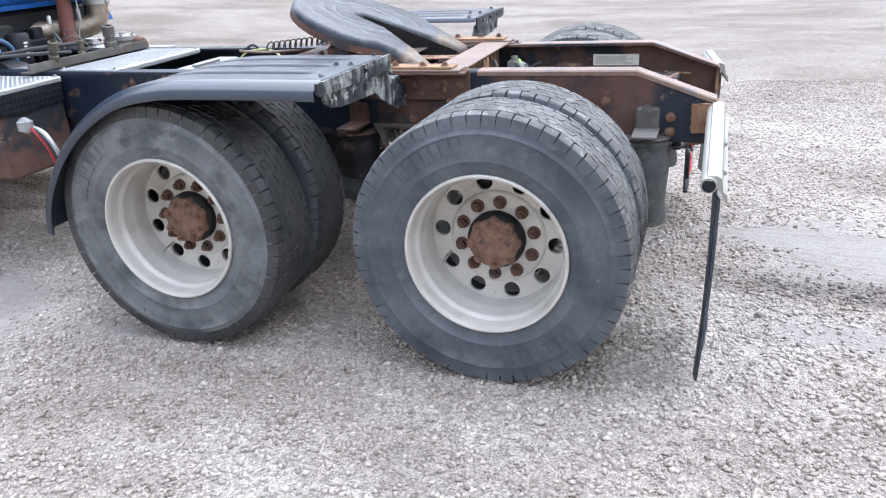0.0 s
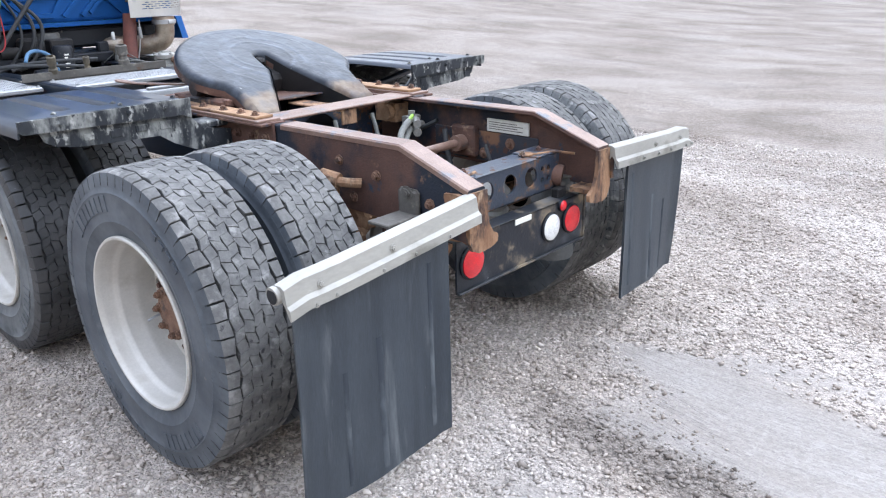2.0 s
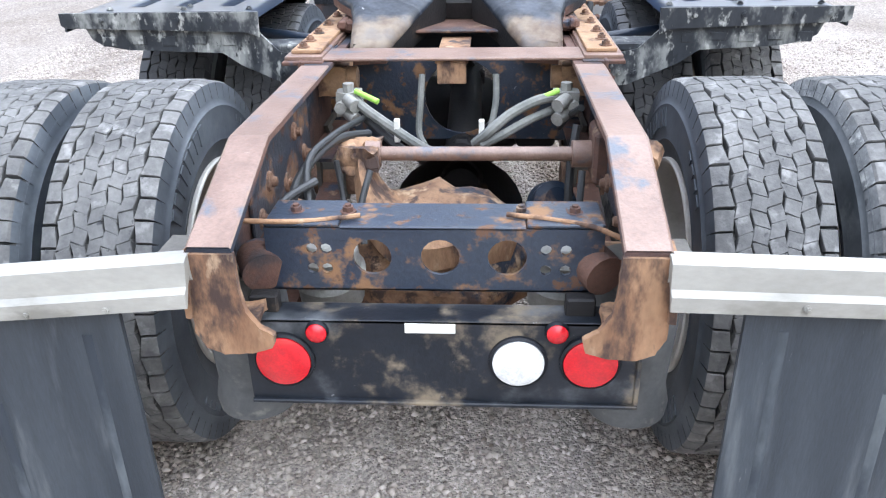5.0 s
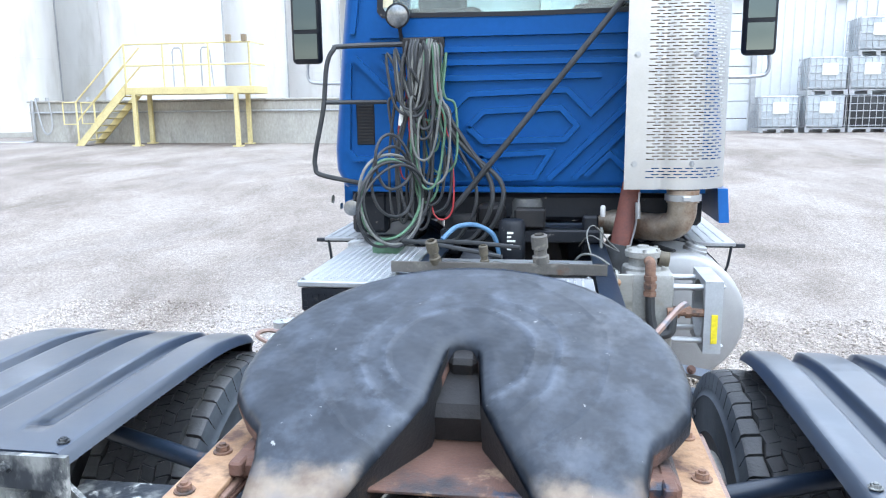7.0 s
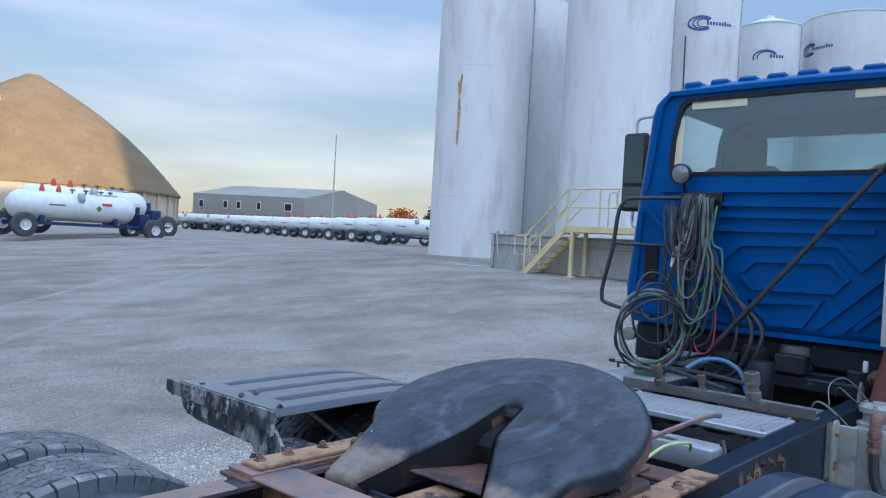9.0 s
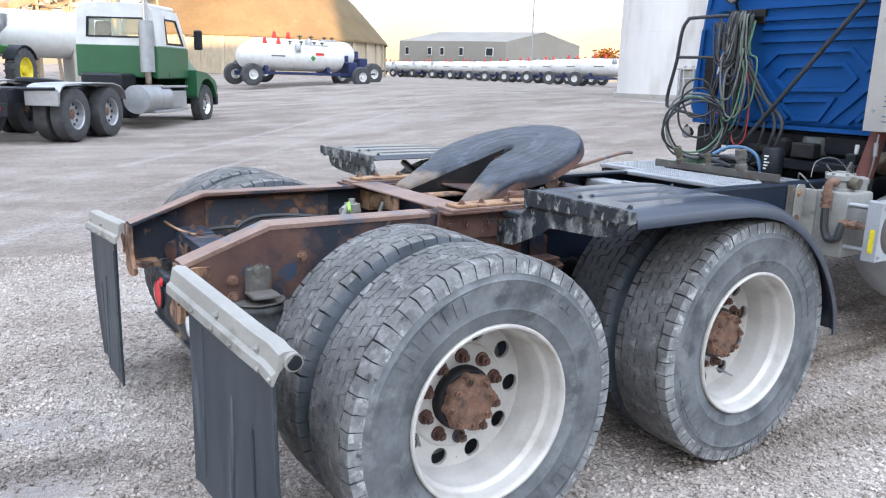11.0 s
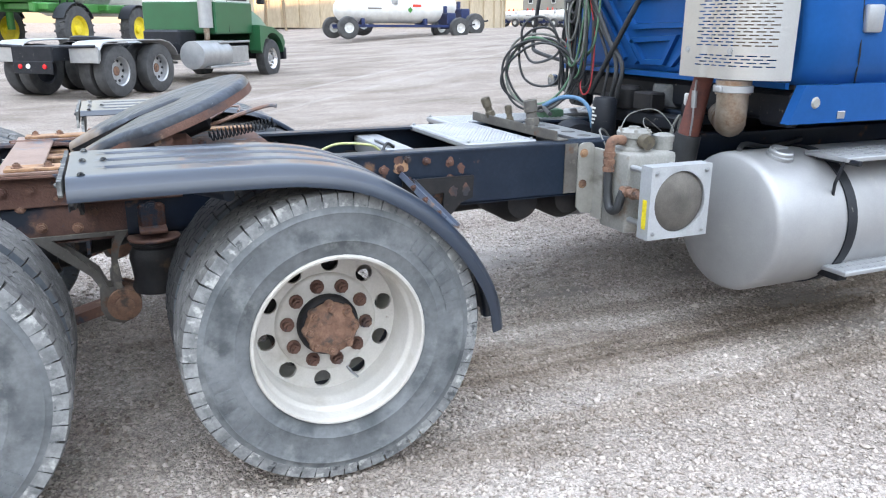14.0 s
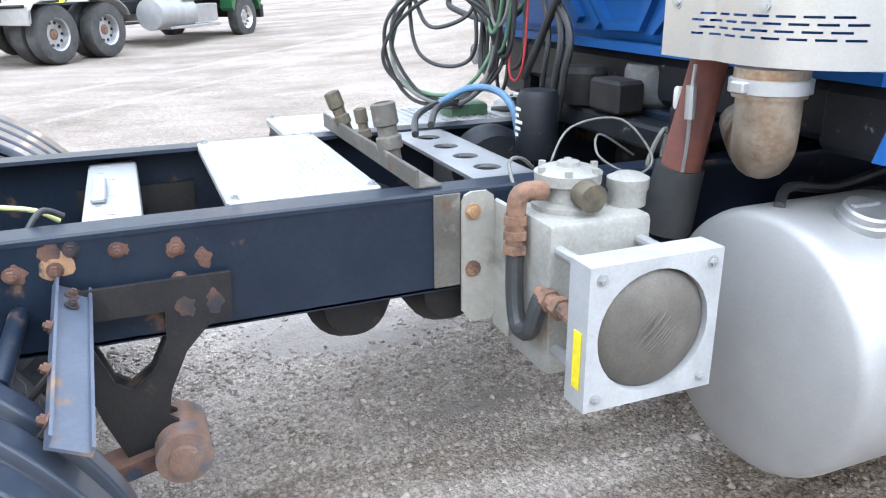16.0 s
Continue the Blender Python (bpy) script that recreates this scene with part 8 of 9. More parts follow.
# silos: centre, radius, top, and the decal's turn from the side that faces the yard
for x, y, r, top, deco in ((-22.94, -13.86, 1.80, 11.5, None), (-27.0, -14.26, 1.60, 11.9, None), (-24.0, -8.7, 1.86, 12.3, (22, 10.55, 0)), (-29.28, -8.13, 1.56, 11.8, (18, 10.5, 0)), (-34.0, -7.06, 1.30, 11.7, (14, 10.2, 1)), (-36.84, -4.42, 2.05, 12.3, (-42, 10.9, 0)), (-29.72, 1.06, 2.05, 14.5, None)):
    zb = ground_z(x, y) - 0.02
    si = thing("silo", (x, y, zb), "tall white painted steel storage silo, streaked with dirt", "silo", "white storage silos")
    bm = B()
    cyl(bm, (x, y, zb), (x, y, zb + 0.15), r + 0.12, n=48)
    part("footing", bm, m_conc, si)
    bm = B()
    prof = [(r, zb + 0.15)]
    prof += [(r, top - 0.06), (r + 0.03, top - 0.05), (r + 0.03, top), (r * 0.97, top + 0.03), (r * 0.5, top + 0.28), (0.18, top + 0.42), (0.18, top + 0.55), (0, top + 0.56)]
    lathe(bm, prof, (x, y, 0), (0, 0, 1), 64)
    part("shell", bm, m_silo, si, sharp=50)
    zz = zb + 2.4
    while zz < top - 0.6:
        bm = B()
        lathe(bm, [(r + 0.001, zz - 0.02), (r + 0.006, zz - 0.01), (r + 0.006, zz + 0.01), (r + 0.001, zz + 0.02)], (x, y, 0), (0, 0, 1), 64)
        part("weld_seam", bm, m_silo, si)
        zz += 2.4
    face = math.atan2(EYE_FROM.y - y, EYE_FROM.x - x)
    bm = B()
    tube(bm, [(x + (r + 0.02) * math.cos(face + 1.3), y + (r + 0.02) * math.sin(face + 1.3), z) for z in (zb + 0.3, top)], 0.03, 6, smooth=False)
    part("fill_pipe", bm, m_galv, si)
    if deco:
        ph, zc, kind = deco
        mid = face + radians(ph)

        def on_silo(u, v, o, x=x, y=y, r=r, mid=mid, zc=zc):
            a = mid + u / r
            return Vector((x + (r + 0.012 + o) * math.cos(a), y + (r + 0.012 + o) * math.sin(a), zc + v))

        for q in range(3 if not kind else 2):
            bm = B()
            a0, a1 = (0.7, 5.4) if not kind else (0.35, 3.6)
            pts = [(-0.42 + (0.36 - 0.09 * q) * math.cos(a) * 1.3 + 0.05 * q, (0.26 - 0.055 * q) * math.sin(a)) for a in [a0 + (a1 - a0) * i / 20 for i in range(21)]]
            strip(bm, pts, 0.065 - 0.012 * q, 0.004, on_silo, 0.9)
            part("decal_arc", bm, m_logo, si, "dark blue swoosh mark")
        n_l = 9 if not kind else 5
        bm = B()
        for i in range(n_l):
            u = -0.22 + i * 0.115
            plate(bm, [(u, -0.07), (u + 0.075, -0.07), (u + 0.075, 0.045 + 0.05 * (i in (0, 6))), (u, 0.045 + 0.05 * (i in (0, 6)))], [], 0.004, on_silo)
        part("decal_bar", bm, m_logo, si, "dark bars of a painted sign")
    if (x, y) == (-22.94, -13.86):
        bm = B()
        rr = random.Random(3)
        for i in range(26):
            a = face - 0.49 + 0.07 * (rr.random() - 0.5)
            z0 = 5.6 + 2.2 * rr.random()
            h, w = 0.12 + 0.4 * rr.random(), 0.012 + 0.035 * rr.random() ** 2
            vs = [bm.verts.new((x + (r + 0.006) * math.cos(a + s2 * w / r), y + (r + 0.006) * math.sin(a + s2 * w / r), z)) for s2, z in ((-1, z0), (-0.5, z0 - h), (0.5, z0 - h * 1.1), (1, z0), (0.3, z0 + 0.1))]
            bm.faces.new(vs)
        part("rust_stain", bm, m_rustrun, si, "orange rust streak")

# concrete dock wall
def slab_wall(name, x0, x1, y0, y1, z0, z1, material, label):
    bm = B()
    box(bm, x0, x1, y0, y1, z0, z1, 0.02)
    return solo(name, bm, material, (0, 0, 0), label, "wall", kind="structure")


dock = slab_wall("wall_dock", -19.75, -19.45, -10.35, 3.6, 0.4, 1.98, m_conc, "low stained concrete retaining wall in front of the silos")
slab_wall("wall_dock_end", -34.0, -19.752, -10.35, -10.05, 0.4, 1.98, m_conc, "stained concrete return of the dock wall")
bm = B()
box(bm, -19.80, -19.40, -10.38, 3.6, 1.985, 2.03, 0.008)
solo("trim", bm, m_conc, label="pale concrete coping on the dock wall", category="coping", kind="structure")
bm = B()
tube(bm, [(-19.38, -10.2, 2.05), (-19.36, -10.2, 1.2), (-19.36, -10.25, 0.95), (-19.3, -10.9, 0.92), (-19.2, -11.6, 0.92)], 0.035, 8)
tube(bm, [(-19.38, -10.1, 2.08), (-19.3, -9.9, 1.3), (-19.32, -9.75, 1.15), (-19.36, -9.65, 1.4), (-19.38, -9.7, 2.0)], 0.02, 6)
for y in (-10.2, -9.9, -9.0, -8.7):
    cyl(bm, (-19.6, y, 2.03), (-19.6, y, 2.12), 0.05, n=8)
tube(bm, [(-19.4, -10.3, 1.72), (-19.4, -3.0, 1.72), (-19.4, 0.0, 1.72)], 0.025, 6, smooth=False)
solo("dock_pipe", bm, m_galv, (-19.4, -10.2, 0.9), "dark pipes and hoses along the dock wall", "pipe")

# yellow stair and platform
st = thing("loading_platform", (-19.0, -5.2, 0.87), "yellow steel loading platform with railing beside the dock wall", "platform")
bm = B()
box(bm, -19.40, -18.50, -6.95, -3.55, 2.14, 2.32, 0.01)
part("deck", bm, m_yellow, st)
for y in (-6.75, -4.05):
    for x in (-18.55, -19.3):
        bm = B()
        box(bm, x - 0.05, x + 0.05, y - 0.05, y + 0.05, ground_z(x, y) - 0.02, 2.15, 0.006)
        box(bm, x - 0.11, x + 0.11, y - 0.11, y + 0.11, ground_z(x, y) - 0.02, ground_z(x, y) + 0.025)
        part("post", bm, m_yellow, st)
for y in (-6.93, -5.9, -5.35, -4.7, -3.65):
    bm = B()
    cyl(bm, (-18.53, y, 2.32), (-18.53, y, 3.38), 0.026, n=8)
    part("baluster", bm, m_yellow, st)
for z in (2.85, 3.37):
    bm = B()
    tube(bm, [(-18.53, -6.95, z), (-18.53, -3.6, z), (-19.38, -3.6, z)], 0.024, 8, smooth=False)
    part("railing", bm, m_yellow, st)
for y0 in (-5.75, -5.0):
    bm = B()
    tube(bm, [(-18.75, y0, 2.32), (-18.75, y0, 3.2), (-18.75, y0 + 0.05, 3.28), (-18.75, y0 + 0.2, 3.28), (-18.75, y0 + 0.24, 3.2), (-18.75, y0 + 0.3, 2.32)], 0.02, 6, smooth=False)
    part("grab_loop", bm, m_galv, st, "dark grab loop")
for y in (-4.15, -3.75):
    bm = B()
    box(bm, -18.56, -18.46, y - 0.06, y + 0.06, 3.38, 3.55, 0.01)
    part("lamp_box", bm, m_bin, st)
for x in (-18.52, -19.30):
    bm = B()
    vs = [bm.verts.new((x, y, z)) for y, z in ((-8.45, 0.86), (-8.22, 0.86), (-6.95, 2.14), (-6.95, 2.36))]
    r = bmesh.ops.extrude_face_region(bm, geom=[bm.faces.new(vs)])
    bmesh.ops.translate(bm, vec=(0.04, 0, 0), verts=[v for v in r["geom"] if isinstance(v, bmesh.types.BMVert)])
    part("stringer", bm, m_yellow, st)
    for off in (0.55, 1.02):
        bm = B()
        tube(bm, [(x, -8.35, 0.95 + off), (x, -6.95, 2.33 + off)], 0.022, 8, smooth=False)
        part("handrail", bm, m_yellow, st)
    bm = B()
    tube(bm, [(x, -8.35, 0.9), (x, -8.35, 1.97)], 0.024, 8, smooth=False)
    tube(bm, [(x, -8.35, 1.97), (x, -8.72, 1.97), (x, -8.72, 1.42), (x, -8.35, 1.42)], 0.02, 8, smooth=False)
    part("newel", bm, m_yellow, st)
for i in range(7):
    bm = B()
    y, z = -8.2 + 0.18 * i, 1.03 + 0.182 * i
    box(bm, -19.29, -18.49, y - 0.12, y + 0.12, z - 0.03, z, 0.004)
    part("tread", bm, m_yellow, st)

# white metal shed with a big door
def shed(name, x, y0, y1, z0, z1, depth, label, door=None):
    bm = B()
    if door:
        plate(bm, [(y0, z0), (y1, z0), (y1, z1), (y0, z1)], [[(door[0], z0 + 0.02), (door[1], z0 + 0.02), (door[1], door[2]), (door[0], door[2])]], 0.25, lambda u, v, w: (x - w, u, v))
    else:
        box(bm, x - 0.25, x, y0, y1, z0, z1)
    for yy in (y0, y1 - 0.25):
        box(bm, x - depth, x - 0.25, yy, yy + 0.25, z0, z1)
    box(bm, x - depth, x - depth + 0.25, y0 + 0.25, y1 - 0.25, z0, z1)
    w = solo(name, bm, m_sheet, label=label, category="wall", kind="structure")
    bm = B()
    yy = y0 + 0.15
    while yy < y1:
        if not (door and door[0] - 0.1 < yy < door[1] + 0.1):
            box(bm, x - 0.002, x + 0.035, yy - 0.035, yy + 0.035, z0, z1 - 0.15)
        else:
            box(bm, x - 0.002, x + 0.035, yy - 0.035, yy + 0.035, door[2] + 0.12, z1 - 0.15)
        yy += 0.305
    part("panel_rib", bm, m_sheet, w, sharp=20)
    bm = B()
    box(bm, x - 0.1, x + 0.12, y0 - 0.1, y1 + 0.1, z1 - 0.15, z1 + 0.08, 0.02)
    part("gutter", bm, m_galv, w)
    bm = B()
    vs = [bm.verts.new(p) for p in ((x + 0.1, y0, z1 + 0.08), (x + 0.1, y1, z1 + 0.08), (x - depth / 2, y1, z1 + depth / 12), (x - depth / 2, y0, z1 + depth / 12), (x - depth, y0, z1 + 0.08), (x - depth, y1, z1 + 0.08))]
    bm.faces.new(vs[:4])
    bm.faces.new((vs[3], vs[2], vs[5], vs[4]))
    bm.faces.new((vs[0], vs[3], vs[4]))
    bm.faces.new((vs[1], vs[2], vs[5]))
    part("roof", bm, m_galv, w)
    return w


sh = shed("wall_shed", -27.0, 3.5, 44.0, 0.7, 7.25, 22.0, "white ribbed sheet-metal warehouse wall", (4.6, 10.0, 5.2))
bm = B()
for i in range(8):
    box(bm, -27.16, -27.12, 4.6, 10.0, 0.75 + i * 0.5575, 0.75 + (i + 1) * 0.5575 - 0.02, 0.006)
solo("door_1", bm, m_sheet, (-27.14, 7.3, 0.75), "closed white sectional overhead door", "door", kind="structure")
bm = B()
box(bm, -27.02, -26.93, 4.45, 4.6, 0.75, 5.35, 0.01)
box(bm, -27.02, -26.93, 10.0, 10.15, 0.75, 5.35, 0.01)
box(bm, -27.02, -26.90, 4.45, 10.15, 5.2, 5.38, 0.01)
solo("trim_door", bm, m_galv, label="grey metal trim round the overhead door", category="trim", kind="structure")
bm = B()
box(bm, -27.0, -26.7, 12.45, 12.85, 5.0, 5.2, 0.04)
wl = solo("wall_lamp", bm, m_galv, (-27.0, 12.65, 5.0), "small grey wall lamp on the shed", "lamp")

# unseen wall added to keep the low sun off the yard
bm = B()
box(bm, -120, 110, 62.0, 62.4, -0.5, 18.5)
# raised stretch, added to shade the silos and the far tan building
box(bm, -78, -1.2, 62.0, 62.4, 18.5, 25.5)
solo("wall_sunblock", bm, m_sheet, label="plain tall pale metal wall, unseen, added to shade the yard", category="wall", kind="structure")


# totes
def tote(at, dark=False):
    x, y, z = at
    t = thing("liquid_tote", at, "caged plastic liquid tote on a pallet, " + ("dark" if dark else "pale"), "tote", "stacked totes")
    bm = B()
    box(bm, x - 0.48, x + 0.48, y - 0.52, y + 0.52, z + 0.14, z + 1.08, 0.07, seg=2)
    part("bottle", bm, m_totedark if dark else m_tote, t)
    bm = B()
    for yy in (-0.5, 0, 0.5):
        box(bm, x - 0.5, x + 0.5, y + yy - 0.06, y + yy + 0.06, z, z + 0.10)
    box(bm, x - 0.5, x + 0.5, y - 0.56, y + 0.56, z + 0.10, z + 0.135)
    part("pallet", bm, m_galv, t)
    bm = B()
    for i in range(5):
        zz = z + 0.2 + i * 0.21
        tube(bm, [(x - 0.5, y - 0.55, zz), (x + 0.5, y - 0.55, zz), (x + 0.5, y + 0.55, zz), (x - 0.5, y + 0.55, zz)], 0.011, 4, smooth=False, closed=True)
    for i in range(7):
        yy = y - 0.54 + i * 0.18
        tube(bm, [(x + 0.51, yy, z + 0.12), (x + 0.51, yy, z + 1.08)], 0.011, 4, smooth=False)
        tube(bm, [(x - 0.5 + i / 6, y - 0.56, z + 0.12), (x - 0.5 + i / 6, y - 0.56, z + 1.08)], 0.011, 4, smooth=False)
    stuff(part("cage", bm, m_galv, t))
    if not dark:
        bm = B()
        box(bm, x + 0.515, x + 0.52, y - 0.2, y + 0.25, z + 0.55, z + 0.9)
        part("label_plate", bm, m_label, t)
    return t


gz = ground_z(-25, 11.5)
for y, lv, dk in ((10.3, 0, 0), (11.6, 0, 0), (12.8, 0, 1), (11.6, 1, 0), (12.75, 1, 0), (13.9, 1, 1), (12.9, 2, 0), (14.0, 0, 1), (15.2, 0, 0)):
    tote((-25.0, y, gz + 0.01 + lv * 1.10), bool(dk))

# shingled dome
DX, DY, DR = -28.2, -73.4, 13.5
dz = ground_z(DX, DY) - 0.1
dome = thing("storage_dome", (DX, DY, dz), "large brown shingled storage dome on a pale wall, sunlit", "dome")
bm = B()
lathe(bm, [(DR, dz), (DR, 4.6), (DR - 0.3, 4.65)], (DX, DY, 0), (0, 0, 1), 40)
part("wall", bm, m_wallconc, dome, sharp=12)
for i in range(40):
    a = 2 * math.pi * (i + 0.5) / 40
    bm = B()
    box(bm, DR - 0.1, DR + 0.15, -0.18, 0.18, dz, 4.6, m=Matrix.Translation((DX, DY, 0)) @ pose(0, 0, 0, 0, 0, math.degrees(a)))
    part("buttress", bm, m_wallconc, dome)
bm = B()
lathe(bm, [(DR + 0.35, 4.45), (DR + 0.3, 4.62), (12.1, 6.5), (10.4, 8.3), (8.4, 10.1), (6.2, 11.8), (4.2, 13.1), (2.2, 14.3), (0.9, 15.0), (0.7, 15.15), (0, 15.25)], (DX, DY, 0), (0, 0, 1), 48)
part("roof", bm, m_shingle, dome, sharp=20)

# conveyor gallery and elevator tower
TOP, LOW = Vector((-20.3, -64.9, 10.75)), Vector((-4.4, -56.6, 4.7))
cv = thing("conveyor", (-12.0, -60.0, 1.4), "inclined tan conveyor gallery on steel legs, running up to the dome", "conveyor")
ax_u = (TOP - LOW).normalized()
ax_v = Vector((-ax_u.y, ax_u.x, 0)).normalized()
ax_w = ax_u.cross(ax_v).normalized()
if ax_w.z < 0:
    ax_w = -ax_w
m_c = Matrix(((ax_u.x, ax_v.x, ax_w.x, LOW.x), (ax_u.y, ax_v.y, ax_w.y, LOW.y), (ax_u.z, ax_v.z, ax_w.z, LOW.z), (0, 0, 0, 1)))
LEN = (TOP - LOW).length
bm = B()
box(bm, 0, LEN, -0.65, 0.65, -0.25, 0.0, 0.03, m=m_c)
part("belt_frame", bm, m_bin, cv)
bm = B()
box(bm, 0, LEN, -0.7, 0.7, 0.42, 0.95, 0.05, m=m_c)
part("cover", bm, m_bin, cv)
for i in range(13):
    for side in (-0.66, 0.66):
        bm = B()
        q = LEN / 13
        tube(bm, [m_c @ Vector((i * q, side, 0.0)), m_c @ Vector((i * q + q / 2, side, 0.8)), m_c @ Vector((i * q + q, side, 0.0))], 0.06, 5, smooth=False)
        part("truss_bar", bm, m_bin, cv)
bm = B()
box(bm, LEN - 0.4, LEN + 2.6, -0.8, 0.8, -0.35, 1.05, 0.05, m=m_c)
part("head_house", bm, m_tan, cv, "tan sheet-metal head house against the dome")
for u in (3.0, 8.0, 13.0):
    p = m_c @ Vector((u, 0, -0.2))
    for dy in (-0.6, 0.6):
        bm = B()
        tube(bm, [p + ax_v * dy, (p.x + ax_v.x * dy * 2.4, p.y + ax_v.y * dy * 2.4, ground_z(p.x, p.y))], 0.12, 6, smooth=False)
        part("leg", bm, m_bin, cv)
TX, TY = -7.4, -57.6
tw = thing("elevator_tower", (TX, TY, 1.0), "rusty tan steel elevator tower with railed platforms and white pipes", "tower")
for dx in (-1.1, 1.1):
    for dy in (-1.1, 1.1):
        bm = B()
        box(bm, TX + dx - 0.1, TX + dx + 0.1, TY + dy - 0.1, TY + dy + 0.1, 0.6, 17.0)
        part("column", bm, m_bin, tw)
for i, z in enumerate((4.5, 7.2, 9.6, 12.0, 14.4)):
    bm = B()
    box(bm, TX - 1.4, TX + 1.4, TY - 1.4, TY + 1.4, z, z + 0.14)
    part("platform", bm, m_bin, tw)
    for h in (0.55, 1.1):
        bm = B()
        tube(bm, [(TX - 1.4, TY - 1.4, z + h), (TX + 1.4, TY - 1.4, z + h), (TX + 1.4, TY + 1.4, z + h), (TX - 1.4, TY + 1.4, z + h)], 0.04, 4, smooth=False, closed=True)
        part("railing", bm, m_bin, tw)
    bm = B()
    tube(bm, [(TX - 1.1, TY + 1.1, z - 2.3), (TX + 1.1, TY + 1.1, z)], 0.06, 4, smooth=False)
    part("brace", bm, m_bin, tw)
for px_, py_, z0, z1, rr_, mt in ((-11.3, -60.7, 0.6, 19.0, 0.75, m_silo), (-12.4, -60.9, 0.6, 18.0, 0.32, m_galv), (-11.5, -56.8, 0.6, 11.2, 0.22, m_bin)):
    bm = B()
    cyl(bm, (px_, py_, z0), (px_, py_, z1), rr_, n=20)
    part("spout", bm, mt, tw)

# tan office shed far off
A, Bc, D2 = Vector((-48.75, -78.84)), Vector((-55.95, -66.7)), Vector((-67.15, -66.3))
ob = thing("tan_building", (-60, -76, 1.5), "long tan metal building with small windows, far across the yard", "building")
u = (Bc - A).normalized()
gdir = Vector((u.y, -u.x)) if Vector((u.y, -u.x)).dot(Vector((-1, 0.2))) > 0 else Vector((-u.y, u.x))
gdir = (D2 - Bc).normalized()
wdt = (D2 - Bc).length
E2 = A + (D2 - Bc)
bm = B()


def wall4(p, q, z0, z1):
    vs = [bm.verts.new((a.x, a.y, z)) for a, z in ((p, z0), (q, z0), (q, z1), (p, z1))]
    bm.faces.new(vs)


wall4(A, Bc, 1.0, 5.7)
wall4(Bc, D2, 1.0, 5.7)
wall4(D2, E2, 1.0, 5.7)
wall4(E2, A, 1.0, 5.7)
mid1, mid2 = (Bc + D2) / 2, (A + E2) / 2
for p, q, m0 in ((Bc, D2, mid1), (A, E2, mid2)):
    bm.faces.new([bm.verts.new((p.x, p.y, 5.7)), bm.verts.new((q.x, q.y, 5.7)), bm.verts.new((m0.x, m0.y, 7.0))])
part("wall", bm, m_tan, ob)
bm = B()
for p, q in ((A, Bc), (E2, D2)):
    vs = [bm.verts.new((p.x, p.y, 5.65)), bm.verts.new((q.x, q.y, 5.65)), bm.verts.new((mid1.x, mid1.y, 7.05)), bm.verts.new((mid2.x, mid2.y, 7.05))]
    bm.faces.new(vs)
part("roof", bm, m_tan, ob)
nrm = Vector((-u.y, u.x))
if nrm.dot(Vector((50, 72))) < 0:
    nrm = -nrm
for t in (0.08, 0.30, 0.42, 0.60, 0.86):
    c = A + (Bc - A) * t
    bm = B()
    w = 0.28 if t < 0.8 else 0.5
    vs = [bm.verts.new((*(c + u * du + nrm * o), z)) for o in (0.02, 0.10) for du, z in ((-w, 4.0), (w, 4.0), (w, 5.0), (-w, 5.0))]
    bm.faces.new(vs[4:])
    for i in range(4):
        bm.faces.new((vs[i], vs[(i + 1) % 4], vs[4 + (i + 1) % 4], vs[4 + i]))
    wf = part("window", bm, m_white, ob)
    bm = B()
    vs = [bm.verts.new((*(c + u * du + nrm * 0.11), z)) for du, z in ((-w * 0.8, 4.1), (w * 0.8, 4.1), (w * 0.8, 4.9), (-w * 0.8, 4.9))]
    bm.faces.new(vs)
    part("pane", bm, m_pane, wf)
c = A + (Bc - A) * 0.8
bm = B()
box(bm, -2.6, 2.6, -0.02, 1.2, 3.15, 3.3, m=Matrix.Translation((c.x, c.y, 0)) @ pose(0, 0, 0, 0, 0, math.degrees(math.atan2(-u.y, -u.x))))
part("awning", bm, m_totedark, ob)


